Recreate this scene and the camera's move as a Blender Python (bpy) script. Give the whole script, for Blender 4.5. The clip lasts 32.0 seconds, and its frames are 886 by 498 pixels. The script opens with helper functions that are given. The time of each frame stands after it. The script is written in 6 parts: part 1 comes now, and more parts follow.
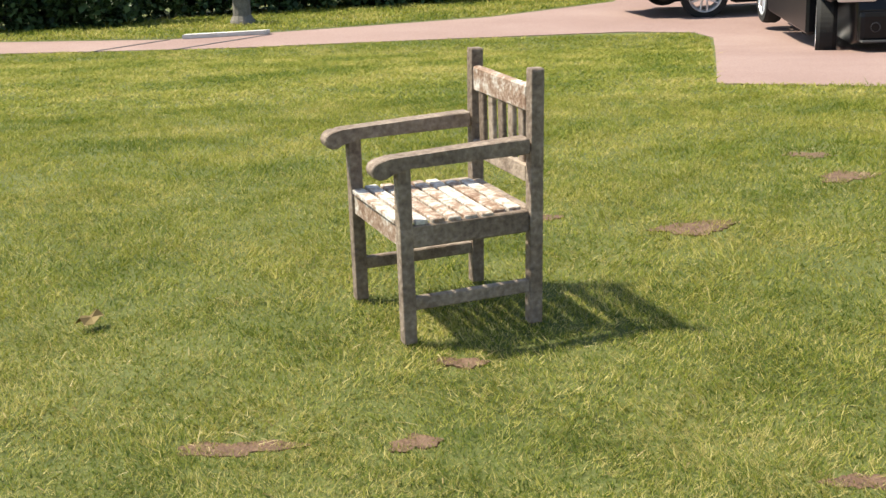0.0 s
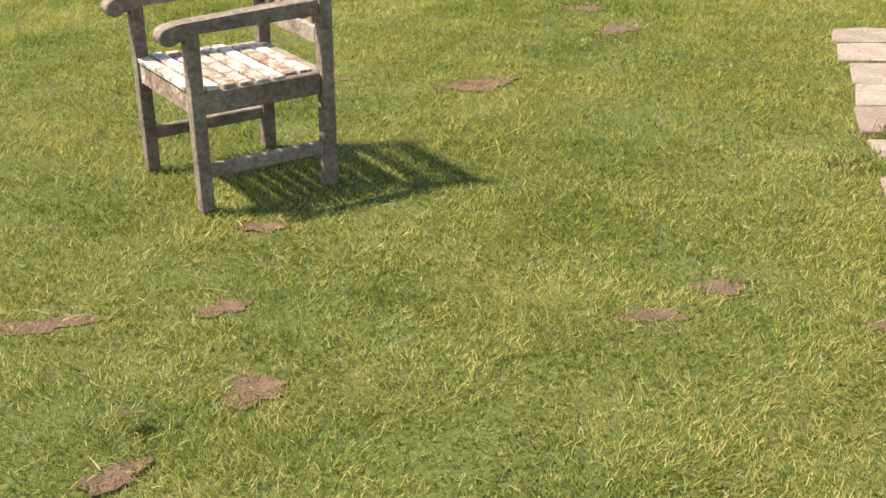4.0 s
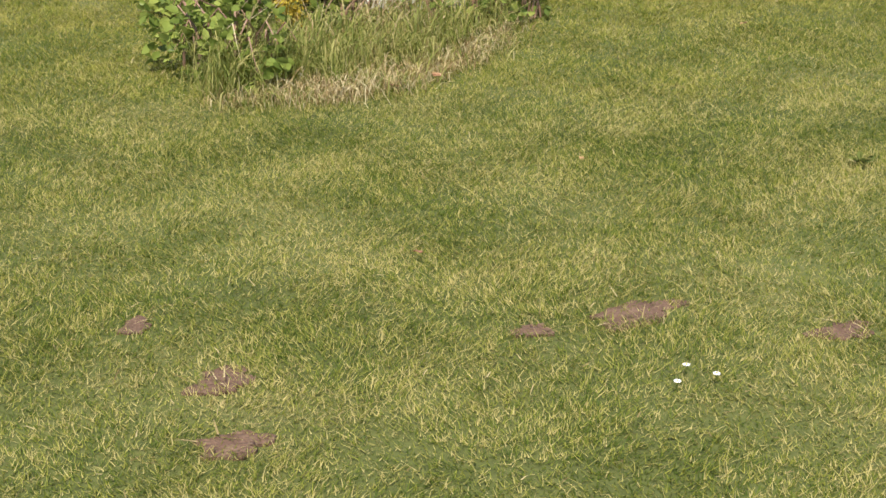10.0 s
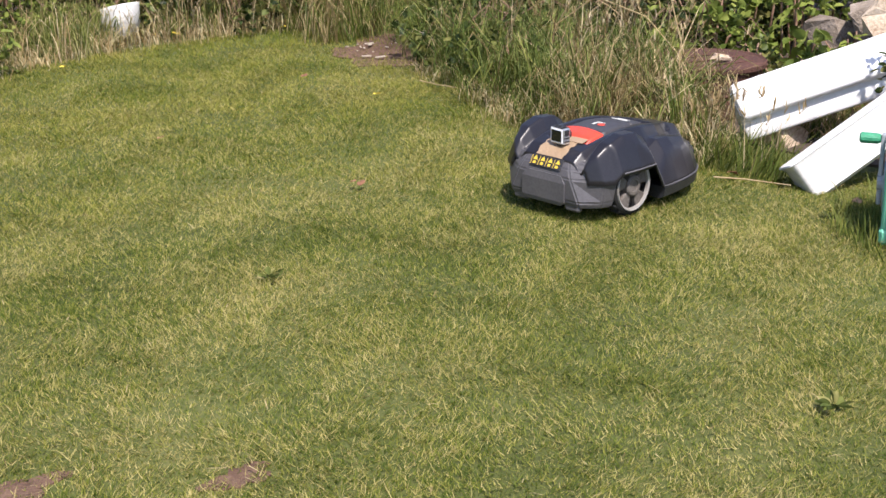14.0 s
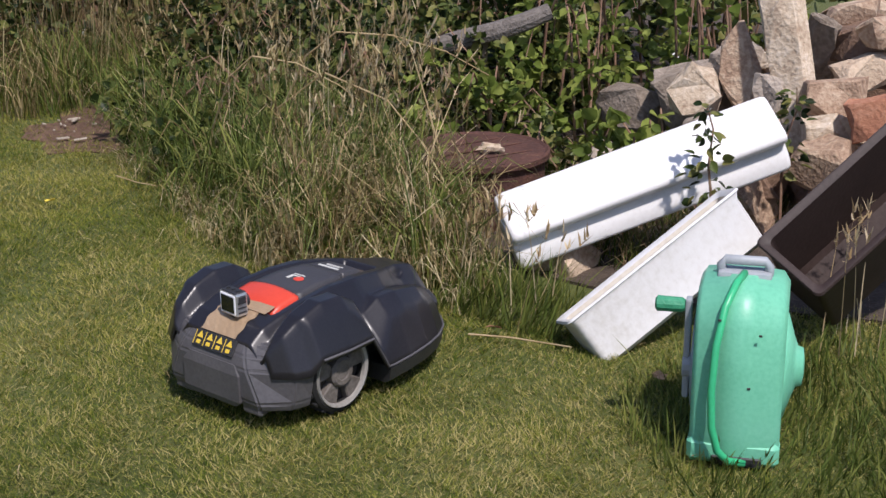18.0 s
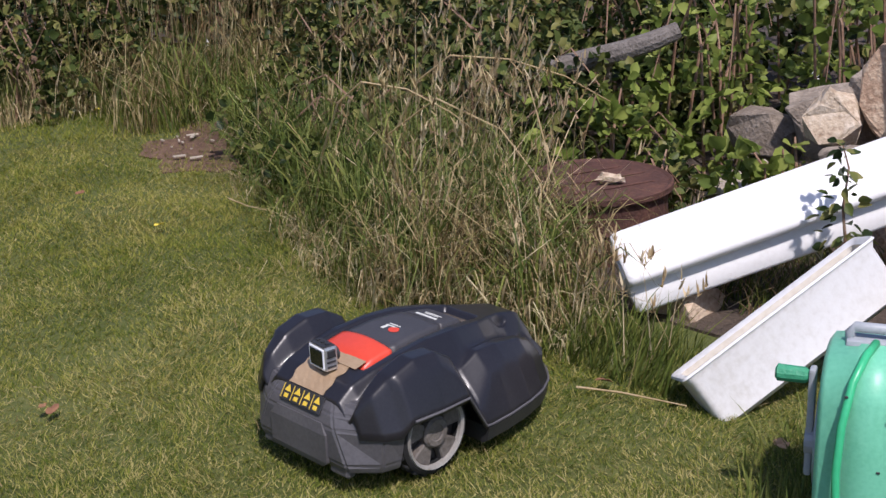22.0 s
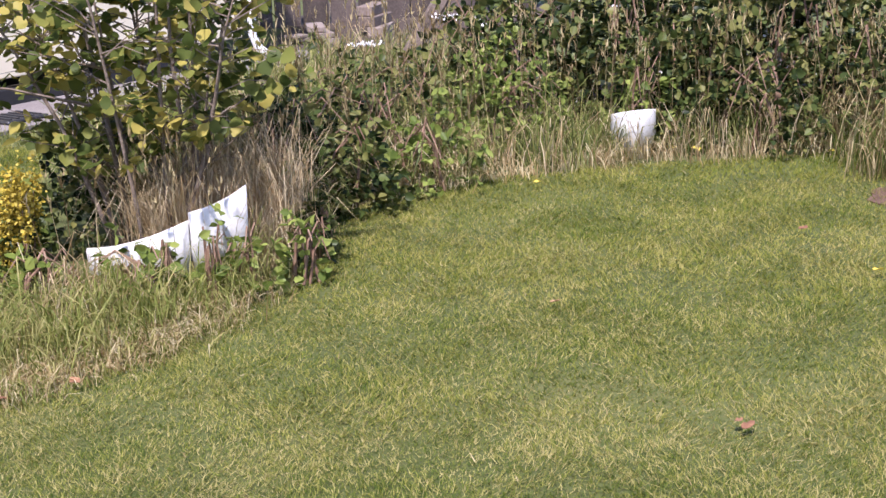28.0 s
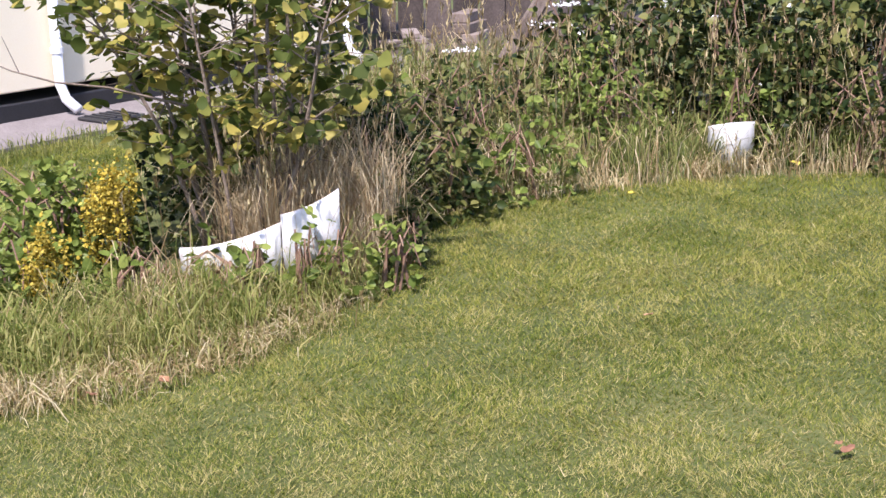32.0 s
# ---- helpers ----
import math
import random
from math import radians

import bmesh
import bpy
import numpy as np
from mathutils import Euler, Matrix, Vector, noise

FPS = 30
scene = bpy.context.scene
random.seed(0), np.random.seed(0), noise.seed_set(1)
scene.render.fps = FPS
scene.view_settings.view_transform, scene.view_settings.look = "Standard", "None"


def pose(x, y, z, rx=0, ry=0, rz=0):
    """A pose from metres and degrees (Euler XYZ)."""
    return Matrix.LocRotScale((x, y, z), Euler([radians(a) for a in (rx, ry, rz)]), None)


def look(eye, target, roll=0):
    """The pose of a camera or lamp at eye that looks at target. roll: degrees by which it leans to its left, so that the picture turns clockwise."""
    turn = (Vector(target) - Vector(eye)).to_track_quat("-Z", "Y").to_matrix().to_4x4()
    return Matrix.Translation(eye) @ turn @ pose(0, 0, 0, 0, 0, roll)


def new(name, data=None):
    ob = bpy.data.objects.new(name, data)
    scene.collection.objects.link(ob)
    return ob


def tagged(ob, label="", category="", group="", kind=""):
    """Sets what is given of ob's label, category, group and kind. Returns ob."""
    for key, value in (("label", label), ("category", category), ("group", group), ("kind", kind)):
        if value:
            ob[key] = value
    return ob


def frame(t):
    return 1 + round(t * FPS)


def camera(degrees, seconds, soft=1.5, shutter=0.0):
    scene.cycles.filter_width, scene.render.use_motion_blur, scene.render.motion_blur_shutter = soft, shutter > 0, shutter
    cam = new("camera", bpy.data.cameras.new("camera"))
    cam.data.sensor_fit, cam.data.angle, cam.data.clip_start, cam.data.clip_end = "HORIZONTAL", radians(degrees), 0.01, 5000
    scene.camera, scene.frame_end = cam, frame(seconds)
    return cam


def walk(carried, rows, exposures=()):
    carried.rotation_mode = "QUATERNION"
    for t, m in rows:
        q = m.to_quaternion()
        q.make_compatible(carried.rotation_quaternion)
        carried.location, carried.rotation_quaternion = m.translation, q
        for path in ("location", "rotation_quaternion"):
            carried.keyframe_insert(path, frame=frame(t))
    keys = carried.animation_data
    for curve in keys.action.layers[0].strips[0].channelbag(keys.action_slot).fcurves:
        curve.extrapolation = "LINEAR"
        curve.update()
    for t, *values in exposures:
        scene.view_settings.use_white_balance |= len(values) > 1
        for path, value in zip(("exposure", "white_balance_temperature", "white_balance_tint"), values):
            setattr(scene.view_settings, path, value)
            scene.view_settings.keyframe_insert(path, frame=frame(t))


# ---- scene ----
EXPOSURES = [(0, 1.42, 6900, 5), (2, 1.46, 6900, 5), (5, 1.46, 7000, 7), (7.5, 1.33, 7000, 7), (8.5, 1.25, 6900, 8), (9, 1.12, 6700, 9), (12, 1.06, 6250, 18), (14, 1.06, 6150, 19), (15.5, 0.87, 6100, 18), (18, 0.36, 6000, 20), (19, 0.27, 6000, 21), (20, 0.36, 6000, 21), (21, 0.38, 5900, 21), (22, 0.40, 5900, 22),
             (23, 0.79, 5850, 23), (24.5, 1.07, 5800, 24), (27, 1.18, 5650, 28), (29, 1.24, 5720, 27), (32, 1.29, 5750, 25)]
cam = camera(35.85, 32.0)
# seconds, place, tilt, heading, lean
PATH = [
    (0, 0.000, 0.000, 1.546, 72.97, 3.94, -1.98),
    (0.5, 0.001, 0.005, 1.545, 72.68, 4.22, -2.02),
    (1, 0.002, 0.006, 1.547, 72.30, 4.27, -1.97),
    (1.5, 0.015, 0.002, 1.544, 71.91, 3.31, -1.80),
    (2, 0.036, -0.006, 1.535, 71.53, 1.51, -1.32),
    (2.5, 0.039, -0.022, 1.536, 71.13, -0.45, -1.01),
    (4.5, -0.132, -0.075, 1.555, 65.57, -10.36, -2.07),
    (5, -0.231, -0.209, 1.576, 64.38, -18.35, -1.72),
    (5.5, -0.389, -0.265, 1.551, 64.23, -29.28, 0.65),
    (6, -0.547, -0.288, 1.573, 63.35, -36.85, 1.35),
    (6.5, -0.676, -0.369, 1.567, 63.61, -40.94, 0.03),
    (7, -0.854, -0.472, 1.561, 64.57, -46.35, -0.83),
    (7.5, -1.097, -0.541, 1.548, 66.15, -55.15, 0.20),
    (8, -1.421, -0.534, 1.547, 67.28, -63.57, 0.59),
    (8.5, -1.656, -0.596, 1.552, 67.79, -69.13, -0.75),
    (9, -1.818, -0.592, 1.526, 68.52, -77.74, -1.53),
    (9.5, -1.923, -0.514, 1.530, 67.86, -86.45, -1.46),
    (10, -1.975, -0.427, 1.529, 67.48, -93.90, -0.37),
    (10.5, -1.989, -0.396, 1.519, 67.91, -99.17, 0.82),
    (11, -1.984, -0.395, 1.516, 68.63, -102.66, 1.70),
    (11.5, -1.974, -0.400, 1.512, 69.40, -105.32, 2.19),
    (12, -1.978, -0.429, 1.516, 70.11, -107.59, 2.03),
    (12.5, -1.974, -0.466, 1.526, 70.67, -109.98, 1.89),
    (13, -1.908, -0.563, 1.530, 70.99, -112.04, 1.33),
    (13.5, -1.832, -0.745, 1.539, 71.07, -113.19, -0.02),
    (14, -1.738, -0.882, 1.543, 71.13, -114.96, -0.90),
    (14.5, -1.631, -1.002, 1.559, 71.10, -117.14, -1.35),
    (15, -1.484, -1.103, 1.584, 70.98, -119.77, -1.17),
    (15.5, -1.365, -1.223, 1.579, 71.35, -121.76, -0.74),
    (17.5, -0.746, -1.917, 1.540, 71.06, -122.03, -0.92),
    (18, -0.511, -2.106, 1.520, 71.55, -121.66, -0.80),
    (18.5, -0.300, -2.305, 1.532, 71.91, -120.24, -1.14),
    (19, -0.249, -2.362, 1.533, 70.35, -119.51, -1.71),
    (19.5, -0.273, -2.376, 1.549, 69.27, -119.17, -2.09),
    (20, -0.296, -2.373, 1.558, 69.54, -119.13, -1.95),
    (20.5, -0.305, -2.362, 1.563, 69.98, -118.93, -1.74),
    (21, -0.316, -2.351, 1.568, 70.47, -118.05, -1.72),
    (21.5, -0.325, -2.340, 1.566, 71.04, -116.77, -1.75),
    (22, -0.331, -2.324, 1.584, 71.38, -115.45, -1.83),
    (22.5, -0.355, -2.295, 1.591, 71.85, -114.17, -1.71),
    (23, -0.404, -2.248, 1.589, 72.33, -113.00, -1.45),
    (23.5, -0.457, -2.206, 1.583, 72.69, -111.74, -1.21),
    (24, -0.510, -2.156, 1.581, 72.97, -110.45, -0.99),
    (24.5, -0.546, -2.132, 1.591, 73.12, -108.76, -1.08),
    (26.5, -0.434, -2.131, 1.540, 74.12, -97.76, -1.35),
    (27, -0.432, -2.226, 1.549, 74.12, -92.51, -1.92),
    (27.5, -0.426, -2.252, 1.554, 74.19, -88.51, -1.89),
    (28, -0.409, -2.273, 1.551, 74.31, -85.24, -1.70),
    (28.5, -0.392, -2.261, 1.559, 74.38, -82.82, -1.20),
    (29, -0.378, -2.255, 1.557, 74.62, -80.79, -1.06),
    (29.5, -0.374, -2.248, 1.556, 74.76, -79.19, -1.09),
    (30, -0.376, -2.238, 1.551, 74.87, -78.22, -1.26),
    (30.5, -0.375, -2.235, 1.555, 74.84, -78.03, -1.32),
    (31, -0.361, -2.230, 1.545, 74.86, -78.86, -1.21),
    (31.5, -0.354, -2.242, 1.542, 74.82, -80.17, -1.04),
    (32, -0.358, -2.248, 1.536, 74.74, -81.49, -1.12),
]
walk(cam, [(t, pose(x, y, z, tilt, 0, turn) @ pose(0, 0, 0, 0, 0, lean)) for t, x, y, z, tilt, turn, lean in PATH],
     EXPOSURES)
world = bpy.data.worlds.new("world")
scene.world = world
world.use_nodes = True
wn = world.node_tree
sky = wn.nodes.new("ShaderNodeTexSky")
sky.sky_type, sky.sun_disc = "NISHITA", False
SUN_FROM = Vector((-0.53, 0.08, 0.85)).normalized()
sky.sun_elevation = math.asin(SUN_FROM.z)
sky.sun_rotation = math.atan2(SUN_FROM.x, SUN_FROM.y)
wn.links.new(sky.outputs[0], wn.nodes["Background"].inputs[0])
wn.nodes["Background"].inputs[1].default_value = 0.10
sun = new("sun", bpy.data.lights.new("sun", "SUN"))
sun.data.energy, sun.data.angle, sun.data.color = 3.8, radians(2.0), (1.0, 0.93, 0.80)
sun.matrix_world = look(SUN_FROM * 30, (0, 0, 0))


def surface(name, colours, rough=0.8, scale=8.0, fine=90.0, bump=0.3, metal=0.0, each="", contrast=0.5, coat=0.0, spread=0.5, thin=0.0, stretch=None, gain=1.0):
    """A node material: two noises mix the colours; each: 'object' or 'island' varies pieces."""
    m = bpy.data.materials.new(name)
    m.use_nodes = True
    nt = m.node_tree
    n, link = nt.nodes, nt.links.new
    b = n["Principled BSDF"]
    co = n.new("ShaderNodeTexCoord")
    src = co.outputs["Object"]
    if stretch:
        mp = n.new("ShaderNodeMapping")
        mp.inputs["Scale"].default_value = stretch
        link(src, mp.inputs["Vector"])
        src = mp.outputs[0]
    big = n.new("ShaderNodeTexNoise")
    big.inputs["Scale"].default_value, big.inputs["Detail"].default_value = scale, 4
    small = n.new("ShaderNodeTexNoise")
    small.inputs["Scale"].default_value, small.inputs["Detail"].default_value = fine, 3
    link(src, big.inputs["Vector"])
    link(src, small.inputs["Vector"])
    mix = n.new("ShaderNodeMath")
    mix.operation = "MULTIPLY_ADD"
    mix.inputs[1].default_value = contrast
    link(small.outputs["Fac"], mix.inputs[0])
    half = n.new("ShaderNodeMath")
    half.operation = "MULTIPLY"
    half.inputs[1].default_value = 1 - contrast
    link(big.outputs["Fac"], half.inputs[0])
    link(half.outputs[0], mix.inputs[2])
    fac = mix.outputs[0]
    if each:
        if each == "object":
            rnd = n.new("ShaderNodeObjectInfo").outputs["Random"]
        else:
            rnd = n.new("ShaderNodeNewGeometry").outputs["Random Per Island"]
        sh = n.new("ShaderNodeMath")
        sh.operation = "MULTIPLY_ADD"
        sh.inputs[1].default_value, sh.inputs[2].default_value = spread, -spread / 2
        link(rnd, sh.inputs[0])
        ad = n.new("ShaderNodeMath")
        ad.operation = "ADD"
        link(fac, ad.inputs[0])
        link(sh.outputs[0], ad.inputs[1])
        fac = ad.outputs[0]
    if gain != 1:
        gn = n.new("ShaderNodeMath")
        gn.operation = "MULTIPLY_ADD"
        gn.inputs[1].default_value, gn.inputs[2].default_value = gain, 0.5 - 0.5 * gain
        link(fac, gn.inputs[0])
        fac = gn.outputs[0]
    ramp = n.new("ShaderNodeValToRGB")
    el = ramp.color_ramp.elements
    while len(el) < len(colours):
        el.new(0.5)
    for i, c in enumerate(colours):
        el[i].position = 0.25 + 0.5 * i / max(1, len(colours) - 1)
        el[i].color = (*c, 1)
    link(fac, ramp.inputs[0])
    link(ramp.outputs[0], b.inputs["Base Color"])
    b.inputs["Roughness"].default_value, b.inputs["Metallic"].default_value = rough, metal
    b.inputs["Coat Weight"].default_value = coat
    b.inputs["Specular IOR Level"].default_value = 0.15 if thin else 0.5
    if thin:
        tr = n.new("ShaderNodeBsdfTranslucent")
        link(ramp.outputs[0], tr.inputs[0])
        mx = n.new("ShaderNodeMixShader")
        mx.inputs[0].default_value = thin
        link(b.outputs[0], mx.inputs[1])
        link(tr.outputs[0], mx.inputs[2])
        link(mx.outputs[0], n["Material Output"].inputs[0])
    if bump:
        bp = n.new("ShaderNodeBump")
        bp.inputs["Strength"].default_value, bp.inputs["Distance"].default_value = bump, 0.01
        link(small.outputs["Fac"], bp.inputs["Height"])
        link(bp.outputs[0], b.inputs["Normal"])
    return m


M_TURF = surface("turf", [(0.040, 0.052, 0.010), (0.075, 0.088, 0.016), (0.135, 0.128, 0.038)], 0.95, 1.6, 60, 0.8)
M_BLADE = surface("grass blade", [(0.066, 0.104, 0.013), (0.176, 0.206, 0.029), (0.292, 0.286, 0.056), (0.48, 0.41, 0.165)], 0.55, 1.7, 15.0, 0, each="island", spread=0.5, contrast=0.42, thin=0.40, gain=1.45)
M_FARBLADE = surface("distant grass blade", [(0.086, 0.124, 0.015), (0.189, 0.213, 0.030), (0.285, 0.278, 0.053), (0.43, 0.37, 0.12)], 0.6, 1.1, 9.0, 0, each="island", spread=0.22, contrast=0.4, thin=0.40, gain=1.6)
M_LUSH = surface("lush grass", [(0.055, 0.08, 0.015), (0.11, 0.145, 0.028), (0.20, 0.21, 0.05)], 0.5, 1.5, 6, 0, each="island", spread=0.6, thin=0.3)
M_STRAW = surface("dry grass", [(0.15, 0.105, 0.045), (0.29, 0.22, 0.10), (0.46, 0.375, 0.20)], 0.7, 2, 8, 0, each="island", spread=0.7, thin=0.25)
M_RUSSET = surface("russet grass", [(0.20, 0.12, 0.06), (0.36, 0.255, 0.135), (0.50, 0.40, 0.24)], 0.8, 2, 8, 0, each="island", spread=0.7, thin=0.2)
M_TAN = surface("bleached tan grass", [(0.34, 0.245, 0.115), (0.55, 0.44, 0.235), (0.70, 0.60, 0.37)], 0.7, 2, 8, 0, each="island", spread=0.7, thin=0.45)
# lighter copy of the sedge: sunlight on the bed is put into its colour
M_BEDGRASS = surface("sunlit bed grass", [(0.17, 0.205, 0.045), (0.30, 0.32, 0.085), (0.48, 0.43, 0.17)], 0.5, 1.5, 6, 0, each="island", spread=0.65, thin=0.5)
M_SEDGE = surface("pale green sedge", [(0.095, 0.125, 0.03), (0.185, 0.21, 0.052), (0.33, 0.315, 0.11)], 0.5, 1.5, 6, 0, each="island", spread=0.65, thin=0.40)
M_BANKGRASS = surface("grey-green bank grass", [(0.072, 0.105, 0.024), (0.148, 0.19, 0.046), (0.26, 0.285, 0.088)], 0.5, 1.5, 6, 0, each="island", spread=0.7, thin=0.3)
M_SOIL = surface("bare soil", [(0.066, 0.034, 0.020), (0.118, 0.066, 0.040), (0.22, 0.142, 0.090)], 0.95, 18, 120, 1.0)
M_LITTER = surface("leaf litter", [(0.026, 0.018, 0.012), (0.062, 0.044, 0.031), (0.13, 0.096, 0.066)], 0.95, 12, 80, 1.0)
M_TARMAC = surface("pink tarmac", [(0.15, 0.088, 0.075), (0.23, 0.15, 0.132), (0.30, 0.22, 0.195)], 0.9, 0.7, 45, 0.6, contrast=0.55)
M_CONCRETE = surface("concrete", [(0.12, 0.102, 0.095), (0.19, 0.165, 0.155), (0.26, 0.235, 0.22)], 0.9, 3, 50, 0.4)
M_OLDSTONE = surface("lichened old stone", [(0.07, 0.06, 0.05), (0.14, 0.125, 0.105), (0.22, 0.2, 0.17)], 0.95, 12, 60, 0.6)
M_WHITE = surface("white line paint", [(0.45, 0.43, 0.40), (0.6, 0.58, 0.55)], 0.7, 5, 40, 0.1)
M_FLAG = surface("stone flag", [(0.10, 0.07, 0.06), (0.22, 0.165, 0.138), (0.34, 0.28, 0.24)], 0.9, 9, 60, 0.5, each="object", spread=0.28)
M_PALEFLAG = surface("pale stone flag", [(0.17, 0.14, 0.115), (0.28, 0.245, 0.20), (0.36, 0.325, 0.275)], 0.9, 9, 60, 0.5, each="object", spread=0.2)
M_REDFLAG = surface("pinkish stone flag", [(0.11, 0.07, 0.055), (0.19, 0.13, 0.105), (0.28, 0.21, 0.17)], 0.9, 11, 60, 0.6, each="object", spread=0.2)
M_HAY = surface("bleached hay", [(0.36, 0.255, 0.13), (0.55, 0.42, 0.235), (0.70, 0.575, 0.37)], 0.75, 3, 9, 0, each="island", spread=0.7, thin=0.4)
# weathered teak, darkened further so shade on the near faces is in its colour
M_WOOD = surface("weathered teak", [(0.090, 0.061, 0.045), (0.182, 0.135, 0.103), (0.30, 0.238, 0.19)], 0.85, 9, 55, 0.6, each="object", spread=0.2, gain=1.5)
M_SEATWOOD = surface("lichened teak", [(0.15, 0.085, 0.055), (0.25, 0.17, 0.125), (0.42, 0.375, 0.335), (0.56, 0.53, 0.50)], 0.9, 19, 70, 0.4, each="object", spread=0.15, contrast=0.4, gain=1.6)
M_ENAMEL = surface("white plastic", [(0.66, 0.645, 0.62), (0.74, 0.73, 0.715), (0.78, 0.775, 0.765)], 0.38, 3, 70, 0.02)
M_CERAMIC = surface("grubby ceramic", [(0.45, 0.42, 0.38), (0.68, 0.665, 0.64), (0.74, 0.73, 0.71)], 0.35, 9, 60, 0.1)
M_CREAM = surface("stained cream plastic", [(0.46, 0.41, 0.33), (0.56, 0.52, 0.45), (0.62, 0.59, 0.53)], 0.6, 3, 60, 0.1)
M_DIRTYWHITE = surface("dirty white plastic", [(0.52, 0.50, 0.46), (0.64, 0.63, 0.61), (0.69, 0.69, 0.68)], 0.5, 3, 55, 0.1)
M_BROWN = surface("brown plastic", [(0.018, 0.0095, 0.0075), (0.030, 0.0165, 0.013), (0.046, 0.028, 0.023)], 0.62, 6, 80, 0.1)
M_MINT = surface("mint green plastic", [(0.11, 0.40, 0.25), (0.15, 0.48, 0.31), (0.19, 0.53, 0.36)], 0.42, 5, 90, 0.05)
M_HOSE = surface("green hose", [(0.03, 0.36, 0.15), (0.05, 0.45, 0.21)], 0.35, 20, 90, 0.05)
M_GREYPL = surface("grey plastic", [(0.27, 0.29, 0.31), (0.36, 0.38, 0.40)], 0.5, 8, 90, 0.05)
M_DARKGREEN = surface("green grip", [(0.03, 0.22, 0.11), (0.05, 0.30, 0.16)], 0.5, 30, 120, 0.3)
M_SHELL = surface("graphite paint", [(0.010, 0.0092, 0.0115), (0.0145, 0.0135, 0.0165), (0.022, 0.0205, 0.024)], 0.32, 5, 140, 0.015, coat=0.12)
M_SHELL.node_tree.nodes["Principled BSDF"].inputs["Specular IOR Level"].default_value = 0.38
M_HATCH = surface("matt grey plastic", [(0.030, 0.028, 0.031), (0.042, 0.040, 0.043), (0.055, 0.052, 0.055)], 0.5, 6, 120, 0.04)
M_DUST = surface("brown dust", [(0.05, 0.04, 0.032), (0.10, 0.078, 0.058), (0.16, 0.125, 0.09)], 0.95, 20, 120, 0.3)
M_RIMDARK = surface("muddy dark wheel disc", [(0.02, 0.017, 0.015), (0.04, 0.033, 0.028)], 0.85, 14, 90, 0.3)
M_BLACKPL = surface("black plastic", [(0.012, 0.012, 0.013), (0.022, 0.022, 0.024), (0.035, 0.034, 0.033)], 0.55, 9, 120, 0.1)
M_BUMPER = surface("dusty grey plastic", [(0.055, 0.051, 0.054), (0.078, 0.074, 0.078), (0.105, 0.10, 0.103)], 0.5, 7, 110, 0.05)
M_RED = surface("red plastic", [(0.52, 0.045, 0.02), (0.62, 0.065, 0.03)], 0.4, 10, 90, 0.03)
M_RIM = surface("muddy grey rim", [(0.06, 0.05, 0.042), (0.105, 0.09, 0.077), (0.16, 0.142, 0.124)], 0.75, 14, 90, 0.3)
M_RIMEDGE = surface("pale rim edge", [(0.18, 0.165, 0.145), (0.30, 0.285, 0.26)], 0.6, 20, 90, 0.1)
M_TAPE = surface("brown parcel tape", [(0.27, 0.18, 0.10), (0.36, 0.26, 0.16)], 0.45, 12, 60, 0.15)
M_YELLOW = surface("yellow print", [(0.62, 0.42, 0.03), (0.7, 0.5, 0.05)], 0.5, 10, 60, 0)
M_PALE = surface("pale print", [(0.5, 0.5, 0.45), (0.6, 0.6, 0.55)], 0.5, 10, 60, 0)
M_CHROME = surface("silver casing", [(0.55, 0.55, 0.56), (0.65, 0.65, 0.66)], 0.3, 20, 90, 0, metal=0.8)
M_SCREEN = surface("dark screen glass", [(0.006, 0.007, 0.007), (0.012, 0.013, 0.012)], 0.08, 5, 50, 0)
M_LEAF = surface("bramble leaf", [(0.018, 0.030, 0.009), (0.055, 0.078, 0.019), (0.100, 0.125, 0.032), (0.175, 0.17, 0.05)], 0.42, 0.9, 9, 0, each="island", spread=0.62, contrast=0.25, thin=0.25, gain=1.2)
M_HAZEL = surface("hazel leaf", [(0.075, 0.10, 0.02), (0.145, 0.165, 0.034), (0.225, 0.23, 0.05), (0.42, 0.35, 0.08)], 0.5, 1.2, 9, 0, each="island", spread=0.75, contrast=0.3, thin=0.42, gain=1.2)
M_PALELEAF = surface("bright bramble leaf", [(0.10, 0.142, 0.026), (0.19, 0.242, 0.048), (0.30, 0.345, 0.082)], 0.4, 2, 9, 0, each="island", spread=0.65, thin=0.38)
M_DEADLEAF = surface("dead leaf", [(0.17, 0.075, 0.036), (0.27, 0.135, 0.065), (0.4, 0.24, 0.12)], 0.8, 9, 60, 0.3, each="object", spread=0.5)
M_YELLOWLEAF = surface("yellow leaf", [(0.62, 0.45, 0.03), (0.75, 0.58, 0.08)], 0.6, 9, 60, 0.1)
M_BLOSSOM = surface("yellow blossom", [(0.26, 0.20, 0.025), (0.46, 0.34, 0.035), (0.58, 0.46, 0.09)], 0.7, 6, 40, 0, each="island", spread=0.8, thin=0.3)
M_PETAL = surface("white petal", [(0.7, 0.68, 0.66), (0.82, 0.81, 0.8)], 0.6, 9, 60, 0)
M_BARK = surface("grey-brown bark", [(0.10, 0.07, 0.05), (0.20, 0.15, 0.11), (0.32, 0.26, 0.20)], 0.9, 20, 90, 0.6)
M_CANE = surface("bramble cane", [(0.13, 0.06, 0.04), (0.22, 0.13, 0.08), (0.30, 0.22, 0.14)], 0.7, 10, 60, 0.1)
M_RUST = surface("rusty steel", [(0.045, 0.022, 0.018), (0.085, 0.038, 0.028), (0.15, 0.068, 0.045)], 0.85, 9, 70, 0.5, metal=0.2)
